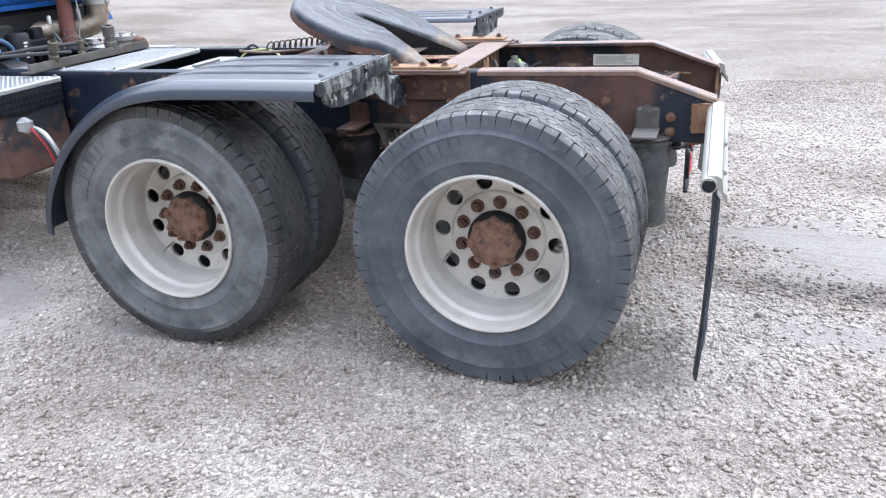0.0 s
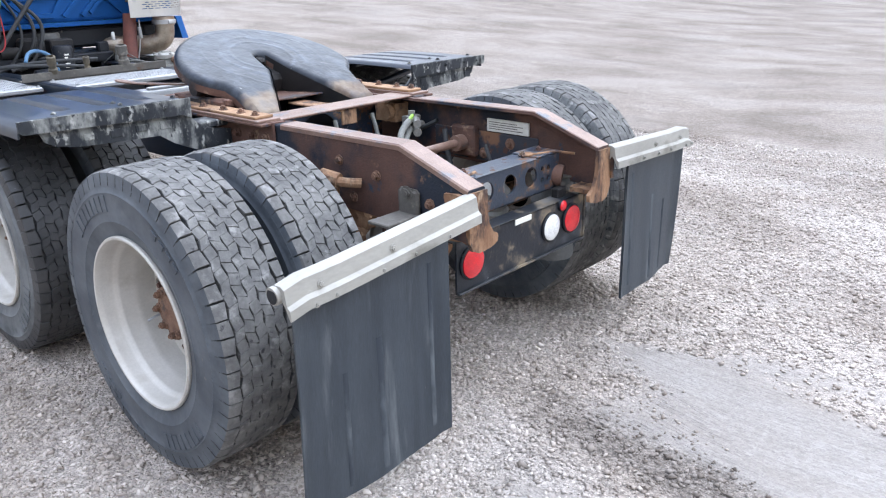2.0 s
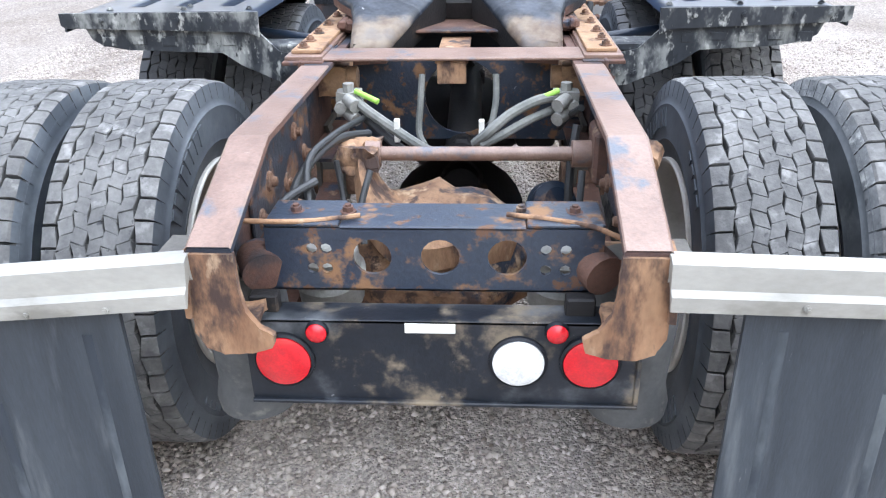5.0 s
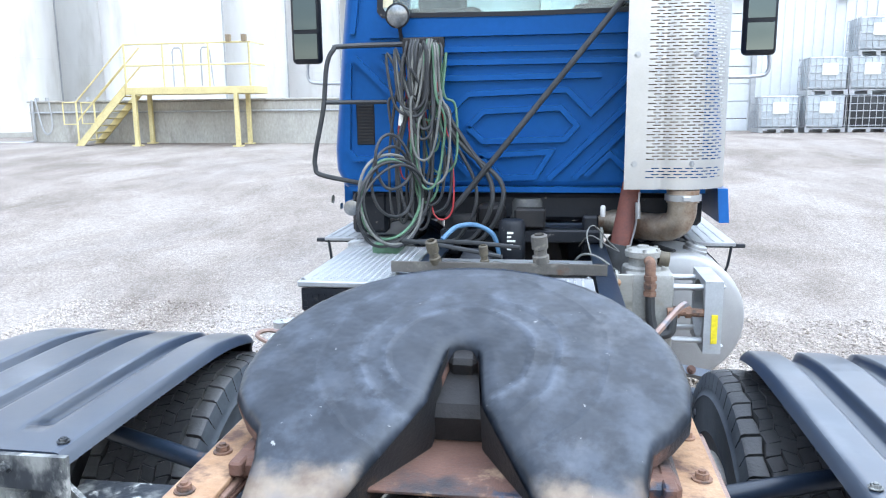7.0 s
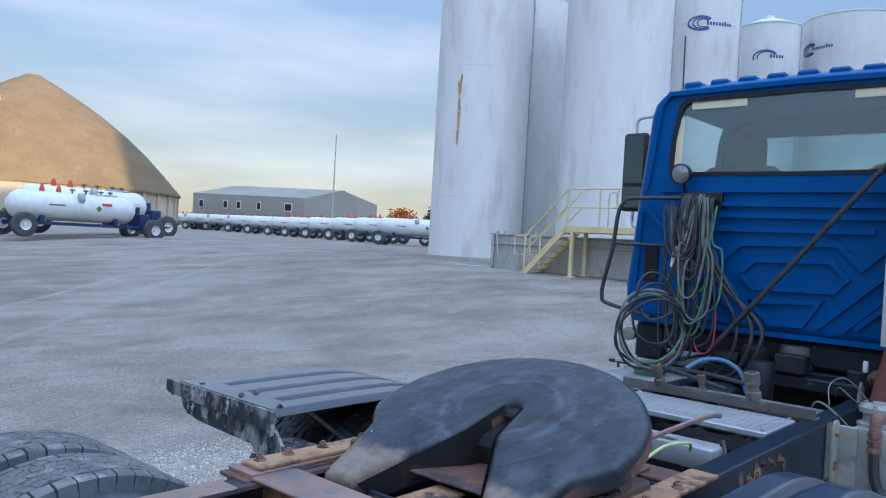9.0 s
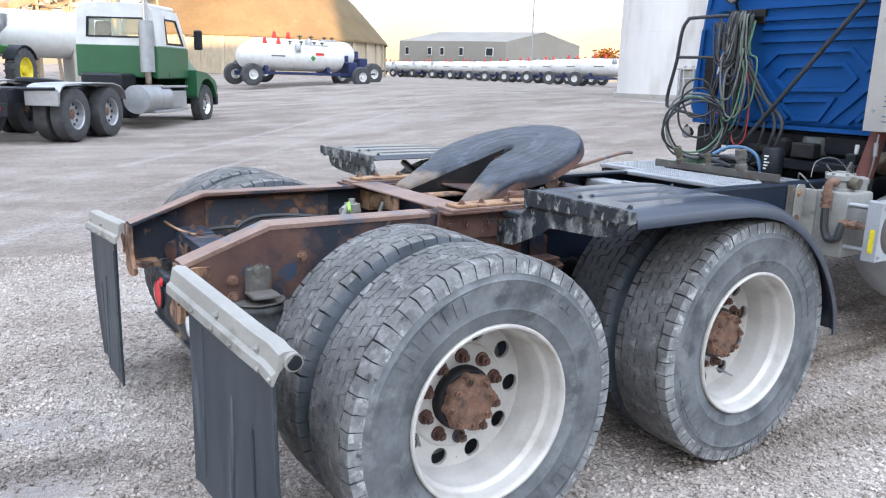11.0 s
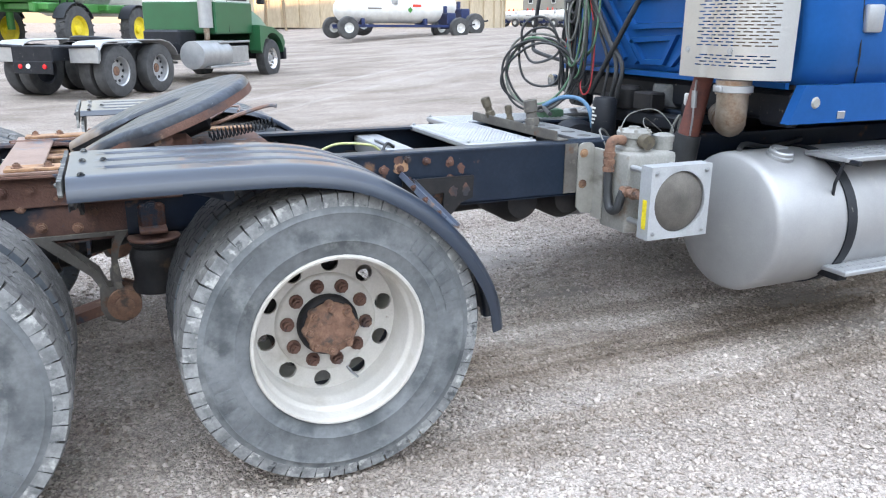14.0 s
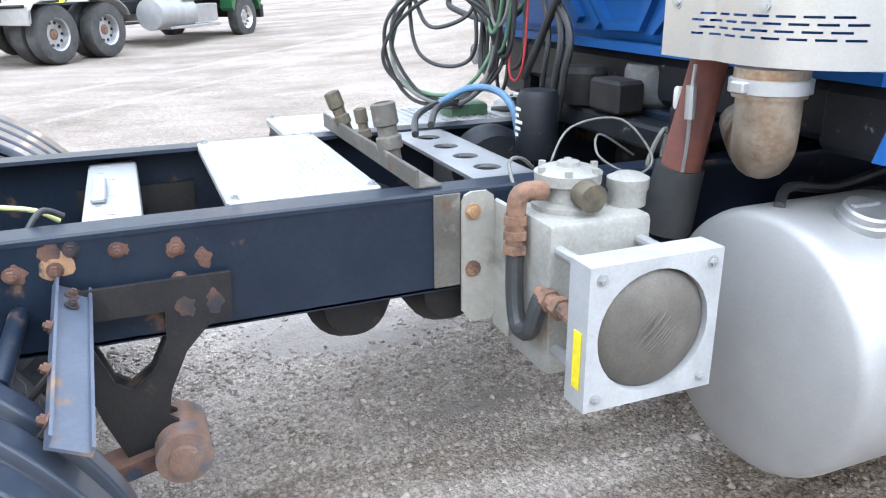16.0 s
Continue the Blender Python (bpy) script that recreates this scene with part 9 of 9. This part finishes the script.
# anhydrous nurse-tank wagons
def simple_wheel(parent, at, r, w, rim_r, rim_mat, tread=0, hub_mat=None, dish=0.2):
    bm = B()
    x, y, z = at
    lathe(bm, [(rim_r, -w / 2), (rim_r + (r - rim_r) * 0.6, -w / 2 * 1.05), (r * 0.96, -w / 2 * 0.9), (r, -w / 2 * 0.6), (r, w / 2 * 0.6), (r * 0.96, w / 2 * 0.9), (rim_r + (r - rim_r) * 0.6, w / 2 * 1.05), (rim_r, w / 2)], (x, y, z), (0, 1, 0), 28)
    if tread:
        for i in range(tread):
            for s2 in (-1, 1):
                a = 2 * math.pi * (i + 0.25 * s2) / tread
                mm = Matrix.Translation((x, y + s2 * w / 4, z)) @ pose(0, 0, 0, 0, -math.degrees(a), 0) @ pose(r, 0, 0, 0, 0, 0) @ pose(0, 0, 0, 18 * s2, 0, 0)
                box(bm, -0.03, 0.035, -w / 4, w / 4, -0.03, 0.03, m=mm)
    wl2 = part("wheel", bm, m_rubber, parent)
    bm = B()
    lathe(bm, [(rim_r, -w / 2 * 0.95), (rim_r * 0.92, -w / 2 * 0.8), (rim_r * 0.85, -w * dish), (rim_r * 0.35, -w * (dish - 0.04)), (rim_r * 0.3, -w * (dish + 0.1)), (0, -w * (dish + 0.1))], (x, y, z), (0, 1, 0), 24)
    lathe(bm, [(rim_r, w / 2 * 0.95), (rim_r * 0.92, w / 2 * 0.8), (rim_r * 0.85, w * dish), (rim_r * 0.35, w * (dish - 0.04)), (rim_r * 0.3, w * (dish + 0.1)), (0, w * (dish + 0.1))], (x, y, z), (0, 1, 0), 24)
    rm = part("rim", bm, rim_mat, wl2)
    for s3 in (-1, 1):
        bm = B()
        lathe(bm, [(rim_r * 0.33, w * (dish - 0.03)), (rim_r * 0.31, w * (dish + 0.16)), (rim_r * 0.2, w * (dish + 0.2)), (0, w * (dish + 0.2))], (x, y, z), (0, s3, 0), 14)
        part("hub", bm, hub_mat or rim_mat, rm)
        if hub_mat:
            # black discs put on for the shaded depth of hand holes
            bm = B()
            for k in range(10):
                a = 2 * math.pi * k / 10
                p = Vector((x + rim_r * 0.70 * math.cos(a), y + s3 * w * (dish - 0.02), z + rim_r * 0.70 * math.sin(a)))
                cyl(bm, p - Vector((0, s3 * 0.01, 0)), p + Vector((0, s3 * 0.016, 0)), rim_r * 0.10, n=10)
            stuff(part("hole_disc", bm, m_black, rm))
    return wl2


def wagon():
    """Long axis along x, hitch at +x."""
    t = thing("nurse_tank_wagon", (0, 0, 0), "white nurse tank on a navy four-wheel wagon with red valve caps", "wagon", "nurse tank wagons")
    bm = B()
    r, h = 0.56, 2.15
    lathe(bm, [(0, -h - 0.42), (0.25, -h - 0.38), (0.44, -h - 0.24), (0.54, -h - 0.08), (r, -h + 0.04), (r + 0.004, -0.3), (r + 0.012, -0.28), (r + 0.004, -0.26), (r, h - 0.04), (0.54, h + 0.08), (0.44, h + 0.24), (0.25, h + 0.38), (0, h + 0.42)], (-0.36, 0, 1.22), (1, 0, 0), 32)
    tk = part("tank", bm, m_white, t, "white pressure tank")
    bm = B()
    box(bm, -1.6, -0.95, -r - 0.006, -r + 0.03, 1.24, 1.30)
    part("tank_print", bm, m_print, tk)
    bm = B()
    box(bm, 0.55, 0.95, -r - 0.006, -r + 0.04, 1.35, 1.46)
    part("red_sticker", bm, m_red, tk)
    bm = B()
    box(bm, -0.09, 0.09, -0.006, 0.006, -0.09, 0.09, m=Matrix.Translation((0.40, -r - 0.004, 1.22)) @ pose(0, 0, 0, 0, 45, 0))
    part("hazard_diamond", bm, m_deere, tk)
    bm = B()
    box(bm, -2.9, 2.75, -0.42, -0.30, 0.48, 0.60, 0.01)
    box(bm, -2.9, 2.75, 0.30, 0.42, 0.48, 0.60, 0.01)
    for x in (-2.4, -1.2, 0.0, 1.2, 2.4):
        box(bm, x - 0.05, x + 0.05, -0.42, 0.42, 0.49, 0.59, 0.005)
    for x in (-1.8, 1.2):
        box(bm, x - 0.08, x + 0.08, -0.5, 0.5, 0.58, 0.85, 0.01)
    box(bm, 2.30, 2.75, -0.45, 0.45, 0.6, 1.12, 0.03)
    box(bm, 2.36, 2.50, -0.08, 0.08, 1.12, 1.42, 0.02)
    part("frame", bm, m_navy, t, "navy steel wagon frame")
    bm = B()
    tube(bm, [(2.6, 0, 0.6), (3.4, 0, 0.55), (4.0, 0, 0.62)], 0.04, 6, smooth=False)
    tube(bm, [(2.9, 0.1, 0.55), (3.3, 0.1, 0.35), (3.8, 0.1, 0.55)], 0.015, 5)
    part("hitch", bm, m_black, t)
    for i, x in enumerate((-1.65, -1.0)):
        bm = B()
        lathe(bm, [(0.10, 1.75), (0.10, 1.85), (0.075, 1.95), (0.05, 2.05), (0, 2.06)], (x, 0, 0), (0, 0, 1), 14)
        part("valve_cap", bm, m_red, t, "red plastic valve cap")
    for x in (-0.45, 0.1, 0.75, 1.15):
        bm = B()
        cyl(bm, (x, 0, 1.73), (x, 0, 1.96), 0.04, n=8)
        cyl(bm, (x - 0.1, 0, 1.92), (x + 0.1, 0, 1.92), 0.03, n=8)
        part("valve", bm, m_brass, t)
    bm = B()
    lathe(bm, [(0.0, 1.45), (0.13, 1.45), (0.15, 1.50), (0.15, 1.72), (0.11, 1.80), (0.0, 1.82)], (-0.30, -0.46, 0), (0, 0, 1), 18)
    part("flow_meter", bm, m_galv, t, "grey metal flow meter on the tank")
    bm = B()
    box(bm, 0.5, 1.4, -0.14, 0.14, 1.77, 1.83, 0.01)
    part("valve_tray", bm, m_galv, t)
    for x in (-2.67, 2.67):
        bm = B()
        cyl(bm, (x, -0.95, 0.46), (x, 0.95, 0.46), 0.05, n=10)
        part("axle", bm, m_navy, t)
        for s2 in SIDES:
            simple_wheel(t, (x, s2 * 0.95, 0.46), 0.46, 0.30, 0.21, m_white)
    return t


w0 = wagon()
dv = Vector((-18.38 + 12.33, -30.04 + 29.60))
hd = math.degrees(math.atan2(dv.y, dv.x))


def on_ground(x, y, rz, size=1.13):
    return pose(x, y, ground_z(x, y) + 0.0, 0, 0, rz) @ Matrix.Scale(size, 4)


w0.matrix_basis = on_ground(-15.2, -30.9, hd)
copy_thing(w0, on_ground(-17.0, -33.8, hd + 3))
row = [(-48.3, -78.5), (-47.9, -73.0), (-47.4, -68.0), (-47.0, -63.0), (-46.0, -58.0), (-44.9, -53.2), (-43.3, -48.4), (-41.8, -43.6), (-40.4, -39.0), (-38.7, -34.4), (-36.9, -29.8)]
for i, (x, y) in enumerate(row):
    copy_thing(w0, on_ground(x, y, 118 + 6 * math.sin(i * 2.1), 0.9))

# green and white tractor truck
gt = thing("green_truck", (0, 0, 0), "green and white tractor truck with pale quarter fenders on gravel", "truck")
hg = math.atan2(-0.79, -0.613)


def dual(x, s2):
    for off in (1.06, 0.72):
        simple_wheel(gt, (x, s2 * off, 0.52), 0.52, 0.28, 0.29, m_alu if off > 1 else m_black, hub_mat=m_hub, dish=-0.05)


for x in (0.0, 1.35):
    dual(x, -1)
    dual(x, 1)
for s2 in SIDES:
    simple_wheel(gt, (6.69, s2 * 1.05, 0.52), 0.52, 0.28, 0.29, m_chrome, hub_mat=m_alu, dish=0.15)
    bm = B()
    box(bm, -1.0, 7.4, s2 * 0.43 - 0.04, s2 * 0.43 + 0.04, 0.74, 1.0, 0.01)
    part("chassis_rail", bm, m_black, gt)
    # white quarter fender at the back
    bm = B()
    pts = [(-0.66, 0.74), (-0.64, 0.95), (-0.54, 1.06), (-0.36, 1.11), (0.0, 1.12), (0.7, 1.13), (1.4, 1.12), (1.7, 1.06), (1.90, 0.92), (1.98, 0.78)]
    rows = [[bm.verts.new((x, s2 * yy, z)) for yy in (0.56, 1.24)] for x, z in pts]
    for a, b2 in zip(rows, rows[1:]):
        bm.faces.new((a[0], a[1], b2[1], b2[0]))
    bmesh.ops.recalc_face_normals(bm, faces=bm.faces)
    bmesh.ops.solidify(bm, geom=bm.faces[:], thickness=0.02)
    part("fender", bm, m_alu, gt, "pale grey quarter fender")
    bm = B()
    cyl(bm, (3.0, s2 * 0.95, 0.72), (4.35, s2 * 0.95, 0.72), 0.33, n=28)
    part("fuel_tank", bm, m_alu, gt)
    bm = B()
    box(bm, 3.3, 5.3, min(s2 * 0.95, s2 * 1.25), max(s2 * 0.95, s2 * 1.25), 0.40, 0.46, 0.01)
    box(bm, 4.4, 5.3, min(s2 * 0.7, s2 * 1.2), max(s2 * 0.7, s2 * 1.2), 0.5, 0.9, 0.02)
    box(bm, 3.9, 5.4, min(s2 * 0.9, s2 * 1.2), max(s2 * 0.9, s2 * 1.2), 0.98, 1.03, 0.01)
    part("step", bm, m_alu, gt)
    bm = B()
    arc = [(6.69 + 0.66 * math.cos(a), 0.55 + 0.66 * math.sin(a)) for a in [math.pi * (0.06 + 0.88 * k / 14) for k in range(15)]]
    plate(bm, arc + [(5.95, 0.75), (5.95, 1.42), (6.7, 1.36), (7.3, 1.15), (7.45, 0.95)], [], 0.34, lambda uu, v, w: (uu, s2 * (1.22 - w), v))
    part("wheel_arch", bm, m_green, gt)
    bm = B()
    box(bm, 5.75, 5.9, min(s2 * 1.25, s2 * 1.45), max(s2 * 1.25, s2 * 1.45), 1.95, 2.45, 0.03)
    tube(bm, [(5.8, s2 * 1.0, 2.3), (5.82, s2 * 1.3, 2.3)], 0.02, 5, smooth=False)
    part("mirror", bm, m_black, gt)
bm = B()
plate(bm, [(-1.0, 1.28), (1.0, 1.28), (1.02, 1.9), (0.94, 2.80), (0.80, 2.92), (0.4, 2.97), (-0.4, 2.97), (-0.80, 2.92), (-0.94, 2.80), (-1.02, 1.9)], [[(-0.72, 2.18), (0.72, 2.18), (0.68, 2.6), (-0.68, 2.6)]], 0.06, lambda uu, v, w: (4.05 + w, uu, v))
for s2 in SIDES:
    plate(bm, [(4.11, 1.28), (5.9, 1.28), (5.9, 2.1), (5.55, 2.84), (4.11, 2.88)], [[(4.75, 2.05), (5.7, 2.05), (5.4, 2.62), (4.75, 2.62)]], 0.05, lambda uu, v, w: (uu, s2 * (1.0 - w - 0.09 * max(0, v - 1.9)), v))
box(bm, 4.12, 5.55, -0.86, 0.86, 2.84, 2.97, 0.06, seg=3)
part("cab_upper", bm, m_white, gt, "white upper cab")
bm = B()
box(bm, 4.03, 5.92, -1.03, 1.03, 1.20, 1.98, 0.03)
part("cab_lower", bm, m_green, gt, "green lower cab")
bm = B()
rows = [[bm.verts.new((x, yy * k, z * h2 + 1.0 * (1 - h2))) for yy, z in ((-0.9, 0.9), (-0.95, 1.35), (-0.6, 1.85), (0.6, 1.85), (0.95, 1.35), (0.9, 0.9))] for x, k, h2 in ((5.9, 1, 1), (6.8, 0.92, 0.95), (7.45, 0.8, 0.72), (7.55, 0.7, 0.5))]
for a, b2 in zip(rows, rows[1:]):
    for j in range(5):
        bm.faces.new((a[j], a[j + 1], b2[j + 1], b2[j]))
bm.faces.new(rows[-1])
part("bonnet", bm, m_green, gt, "green bonnet")
bm = B()
box(bm, 7.42, 7.62, -1.18, 1.18, 0.46, 0.80, 0.04, seg=2)
part("front_bumper", bm, m_black, gt, "dark steel front bumper")
bm = B()
box(bm, 4.45, 4.6, -0.75, -0.35, 1.5, 2.55, 0.06)
box(bm, 4.45, 4.6, 0.35, 0.75, 1.5, 2.55, 0.06)
part("seat", bm, m_seat, gt)
bm = B()
plate(bm, [(-0.72, 2.18), (0.72, 2.18), (0.68, 2.6), (-0.68, 2.6)], [], 0.01, lambda uu, v, w: (4.07 + w, uu, v))
gw = part("rear_window", bm, m_glass, gt)
gw.visible_shadow = False
bm = B()
plate(bm, [(-0.75, 2.15), (0.75, 2.15), (0.71, 2.63), (-0.71, 2.63)], [[(-0.71, 2.19), (0.71, 2.19), (0.67, 2.59), (-0.67, 2.59)]], 0.02, lambda uu, v, w: (4.04 + w, uu, v))
part("window_gasket", bm, m_black, gw)
for s2 in SIDES:
    bm = B()
    plate(bm, [(4.72, 2.02), (5.74, 2.02), (5.43, 2.65), (4.72, 2.65)], [[(4.77, 2.07), (5.66, 2.07), (5.39, 2.60), (4.77, 2.60)]], 0.02, lambda uu, v, w: (uu, s2 * (1.005 - w - 0.09 * max(0, v - 1.9)), v))
    part("window_gasket", bm, m_black, gt)
    bm = B()
    strip(bm, [(4.68, 1.25), (4.68, 2.72)], 0.02, 0.006, lambda uu, v, o: Vector((uu, s2 * (1.032 - 0.09 * max(0, v - 1.9) + o), v)))
    part("door_gap", bm, m_black, gt)
bm = B()
cyl(bm, (3.88, -0.85, 1.35), (3.88, -0.85, 2.55), 0.17, n=20)
part("stack_guard", bm, m_alu, gt, "bright exhaust guard")
bm = B()
tube(bm, [(3.88, -0.85, 2.5), (3.88, -0.85, 3.15), (3.87, -0.85, 3.26), (3.80, -0.85, 3.36)], 0.068, 12)
part("exhaust_pipe", bm, m_chrome, gt)
bm = B()
tube(bm, [(3.88, -0.85, 1.4), (3.88, -0.85, 1.1), (4.1, -0.7, 0.95)], 0.07, 10)
part("exhaust_elbow", bm, m_pipe, gt)
bm = B()
box(bm, -0.95, 0.0, -0.42, 0.42, 0.96, 1.02, 0.01)
part("rear_plate", bm, m_black, gt)
bm = B()
box(bm, 3.2, 4.0, -0.5, 0.5, 0.9, 1.3, 0.05)
part("gear_cover", bm, m_black, gt)
bm = B()
box(bm, -1.02, -0.94, -0.46, 0.46, 0.72, 1.02, 0.01)
part("rear_frame", bm, m_black, gt)
bm = B()
lathe(bm, [(0.0, 0.06), (0.42, 0.06), (0.47, 0.03), (0.47, -0.03), (0, -0.03)], (0.8, 0, 1.10), (0.10, 0, 1), 24)
part("fifth_wheel", bm, m_black, gt)
bm = B()
box(bm, -1.03, -1.0, -0.45, 0.45, 0.50, 0.74, 0.01)
lb = part("lamp_plate", bm, m_black, gt)
for y, mt in ((0.28, m_redlens), (0.10, m_whitelens), (-0.28, m_redlens)):
    bm = B()
    lathe(bm, [(0.048, 0), (0.044, 0.015), (0, 0.022)], (-1.03, y, 0.64), (-1, 0, 0), 16)
    part("tail_lamp", bm, mt, lb)
for s2 in SIDES:
    bm = B()
    tube(bm, [(-0.75, s2 * 0.45, 1.0), (-0.72, s2 * 1.2, 1.02)], 0.03, 8, smooth=False)
    part("flap_bar", bm, m_black, gt)
    bm = B()
    box(bm, -0.70, -0.66, min(s2 * 0.58, s2 * 1.24), max(s2 * 0.58, s2 * 1.24), 0.70, 1.02, 0.01)
    part("mud_guard", bm, m_alu, gt)
ca, sa = math.cos(hg), math.sin(hg)
gx = -2.56 - (ca * 1.35 - sa * -1.2)
gy = -11.06 - (sa * 1.35 + ca * -1.2)
gt.matrix_basis = pose(gx, gy, ground_z(-2.5, -11) + 0.005, 0, 0, math.degrees(hg))

# green machine with yellow wheels behind it
gm = thing("field_sprayer", (0, 0, 0), "green high-clearance farm machine with yellow wheels and a grey hopper", "farm machine")
WB = 4.73
for x in (0.0, WB):
    for s2 in SIDES:
        simple_wheel(gm, (x, s2 * 1.7, 1.02), 1.02, 0.5, 0.60, m_yrim, tread=22)
        bm = B()
        lathe(bm, [(1.14, -0.28), (1.14, 0.28)], (x, s2 * 1.7, 1.02), (0, 1, 0), 28)
        for v in list(bm.verts):
            if v.co.z < 1.35:
                bm.verts.remove(v)
        bmesh.ops.recalc_face_normals(bm, faces=bm.faces)
        bmesh.ops.solidify(bm, geom=bm.faces[:], thickness=0.04)
        part("fender", bm, m_black, gm)
        bm = B()
        cyl(bm, (x, s2 * 1.36, 1.02), (x, s2 * 1.36, 2.15), 0.16, n=12)
        part("strut", bm, m_deere, gm)
bm = B()
box(bm, -1.0, WB + 1.4, -0.95, -0.65, 1.75, 2.15, 0.05)
part("side_beam", bm, m_deere, gm)
bm = B()
box(bm, -1.0, WB + 1.4, 0.65, 0.95, 1.75, 2.15, 0.05)
part("side_beam", bm, m_deere, gm)
for x in (-0.8, 1.6, 3.2, WB + 1.0):
    bm = B()
    box(bm, x - 0.15, x + 0.15, -1.4, 1.4, 1.85, 2.1, 0.03)
    part("cross_beam", bm, m_deere, gm)
bm = B()
box(bm, 3.2, WB + 1.6, -0.85, 0.85, 2.15, 3.3, 0.15, seg=2)
part("engine_cover", bm, m_deere, gm)
for x in (3.3, 3.8, 4.3):
    bm = B()
    tube(bm, [(x, 1.0, 1.5), (x + 0.3, 1.05, 2.2), (x + 0.2, 1.0, 2.9)], 0.04, 6)
    part("hydraulic_hose", bm, m_black, gm)
bm = B()
rows = [[bm.verts.new((xx, yy, zz)) for xx, yy in ((x0, -w), (x1, -w), (x1, w), (x0, w))] for x0, x1, w, zz in ((0.6, 2.4, 0.7, 2.15), (0.2, 2.8, 1.35, 3.0), (0.2, 2.8, 1.4, 3.5))]
for u, v in zip(rows, rows[1:]):
    for j in range(4):
        bm.faces.new((u[j], u[(j + 1) % 4], v[(j + 1) % 4], v[j]))
bm.faces.new(rows[0])
hp = part("hopper", bm, m_galv, gm, "dirty grey spreader hopper")
for k in range(6):
    bm = B()
    x = 0.4 + 0.45 * k
    box(bm, x - 0.04, x + 0.04, 1.36, 1.44, 2.95, 3.5)
    part("hopper_rib", bm, m_galv, hp)
FRONT, REAR = Vector((-0.42, -30.64)), Vector((-3.03, -34.58))
gdv = (FRONT - REAR).normalized()
gmr = REAR + Vector((gdv.y, -gdv.x)) * 1.7
gm.matrix_basis = pose(gmr.x, gmr.y, ground_z(gmr.x, gmr.y), 0, 0, math.degrees(math.atan2(gdv.y, gdv.x)))

# white horizontal tank and yellow post by it
bm = B()
lathe(bm, [(0, -0.45), (0.6, -0.38), (1.0, -0.16), (1.16, 0.2), (1.16, 8.0), (1.0, 8.36), (0.6, 8.58), (0, 8.65)], (0, 0, 2.75), (1, 0, 0), 36)
ht = thing("white_tank", (0, 0, 0), "white horizontal storage tank raised on saddles", "tank")
part("shell", bm, m_white, ht)
for x in (1.2, 6.6):
    bm = B()
    box(bm, x - 0.25, x + 0.25, -0.95, 0.95, 0, 2.2, 0.03)
    part("saddle", bm, m_conc, ht)
ht.matrix_basis = pose(-7.0, -38.6, ground_z(-6.0, -38.6) - 0.02, 0, 0, 8)

# light pole, far trees
bm = B()
cyl(bm, (-44.3, -47.8, ground_z(-44.3, -47.8) - 0.1), (-44.1, -47.6, 10.5), 0.09, 0.04, n=8)
solo("light_pole", bm, m_galv, (-44.3, -47.8, 1.4), "thin grey steel pole", "pole")
for x, y, h in ((-86, -71, 9.5), (-92, -66, 9.0)):
    bm = B()
    cyl(bm, (x, y, 1.2), (x, y, h), 0.12, 0.08, n=6)
    box(bm, x - 0.06, x + 0.06, y - 0.9, y + 0.9, h - 0.8, h - 0.65)
    solo("utility_pole", bm, m_bark, (x, y, 1.4), "far wooden utility pole with a crossarm", "pole")


def tree(x, y, h, w, leaf, seed, label):
    rr = random.Random(seed)
    zb = ground_z(x, y) - 0.1
    t = thing("tree", (x, y, zb), label, "tree")
    bm = B()
    tube(bm, [(x, y, zb), (x + 0.1, y, zb + h * 0.3), (x - 0.1, y + 0.1, zb + h * 0.6), (x, y, zb + h * 0.85)], 0.16, 7)
    for i in range(6):
        a = rr.random() * 6.28
        tube(bm, [(x, y, zb + h * (0.3 + 0.07 * i)), (x + w * 0.3 * math.cos(a), y + w * 0.3 * math.sin(a), zb + h * (0.5 + 0.07 * i))], 0.06, 5, smooth=False)
    part("trunk", bm, m_bark, t)
    bm = B()
    for i in range(1100):
        a, b2 = rr.random() * 6.28, math.acos(2 * rr.random() - 1)
        q = rr.random() ** 0.45
        k = 0.75 + 0.25 * math.sin(3 * a + seed) * math.sin(2 * b2)
        p = Vector((x + w / 2 * q * k * math.sin(b2) * math.cos(a), y + w / 2 * q * k * math.sin(b2) * math.sin(a), zb + h * 0.62 + h * 0.38 * q * k * math.cos(b2)))
        s2 = 0.16 + 0.2 * rr.random()
        d1 = Vector((rr.gauss(0, 1), rr.gauss(0, 1), rr.gauss(0, 1))).normalized() * s2
        d2 = d1.orthogonal().normalized() * s2 * 0.7
        bm.faces.new([bm.verts.new(p + o) for o in (d1, d2, -d1, -d2)])
    part("crown", bm, leaf, t, smooth=False)


tree(-86.0, -80.5, 5.6, 6.0, m_orange_leaf, 2, "small round tree with orange autumn leaves")
tree(-93.0, -78.5, 7.6, 5.0, m_green_leaf, 5, "green tree beyond the yard")
tree(-98.0, -84.0, 6.0, 6.0, m_green_leaf, 8, "green tree beyond the yard")
tree(-104.0, -74.0, 6.4, 6.5, m_green_leaf, 9, "green tree beyond the yard")
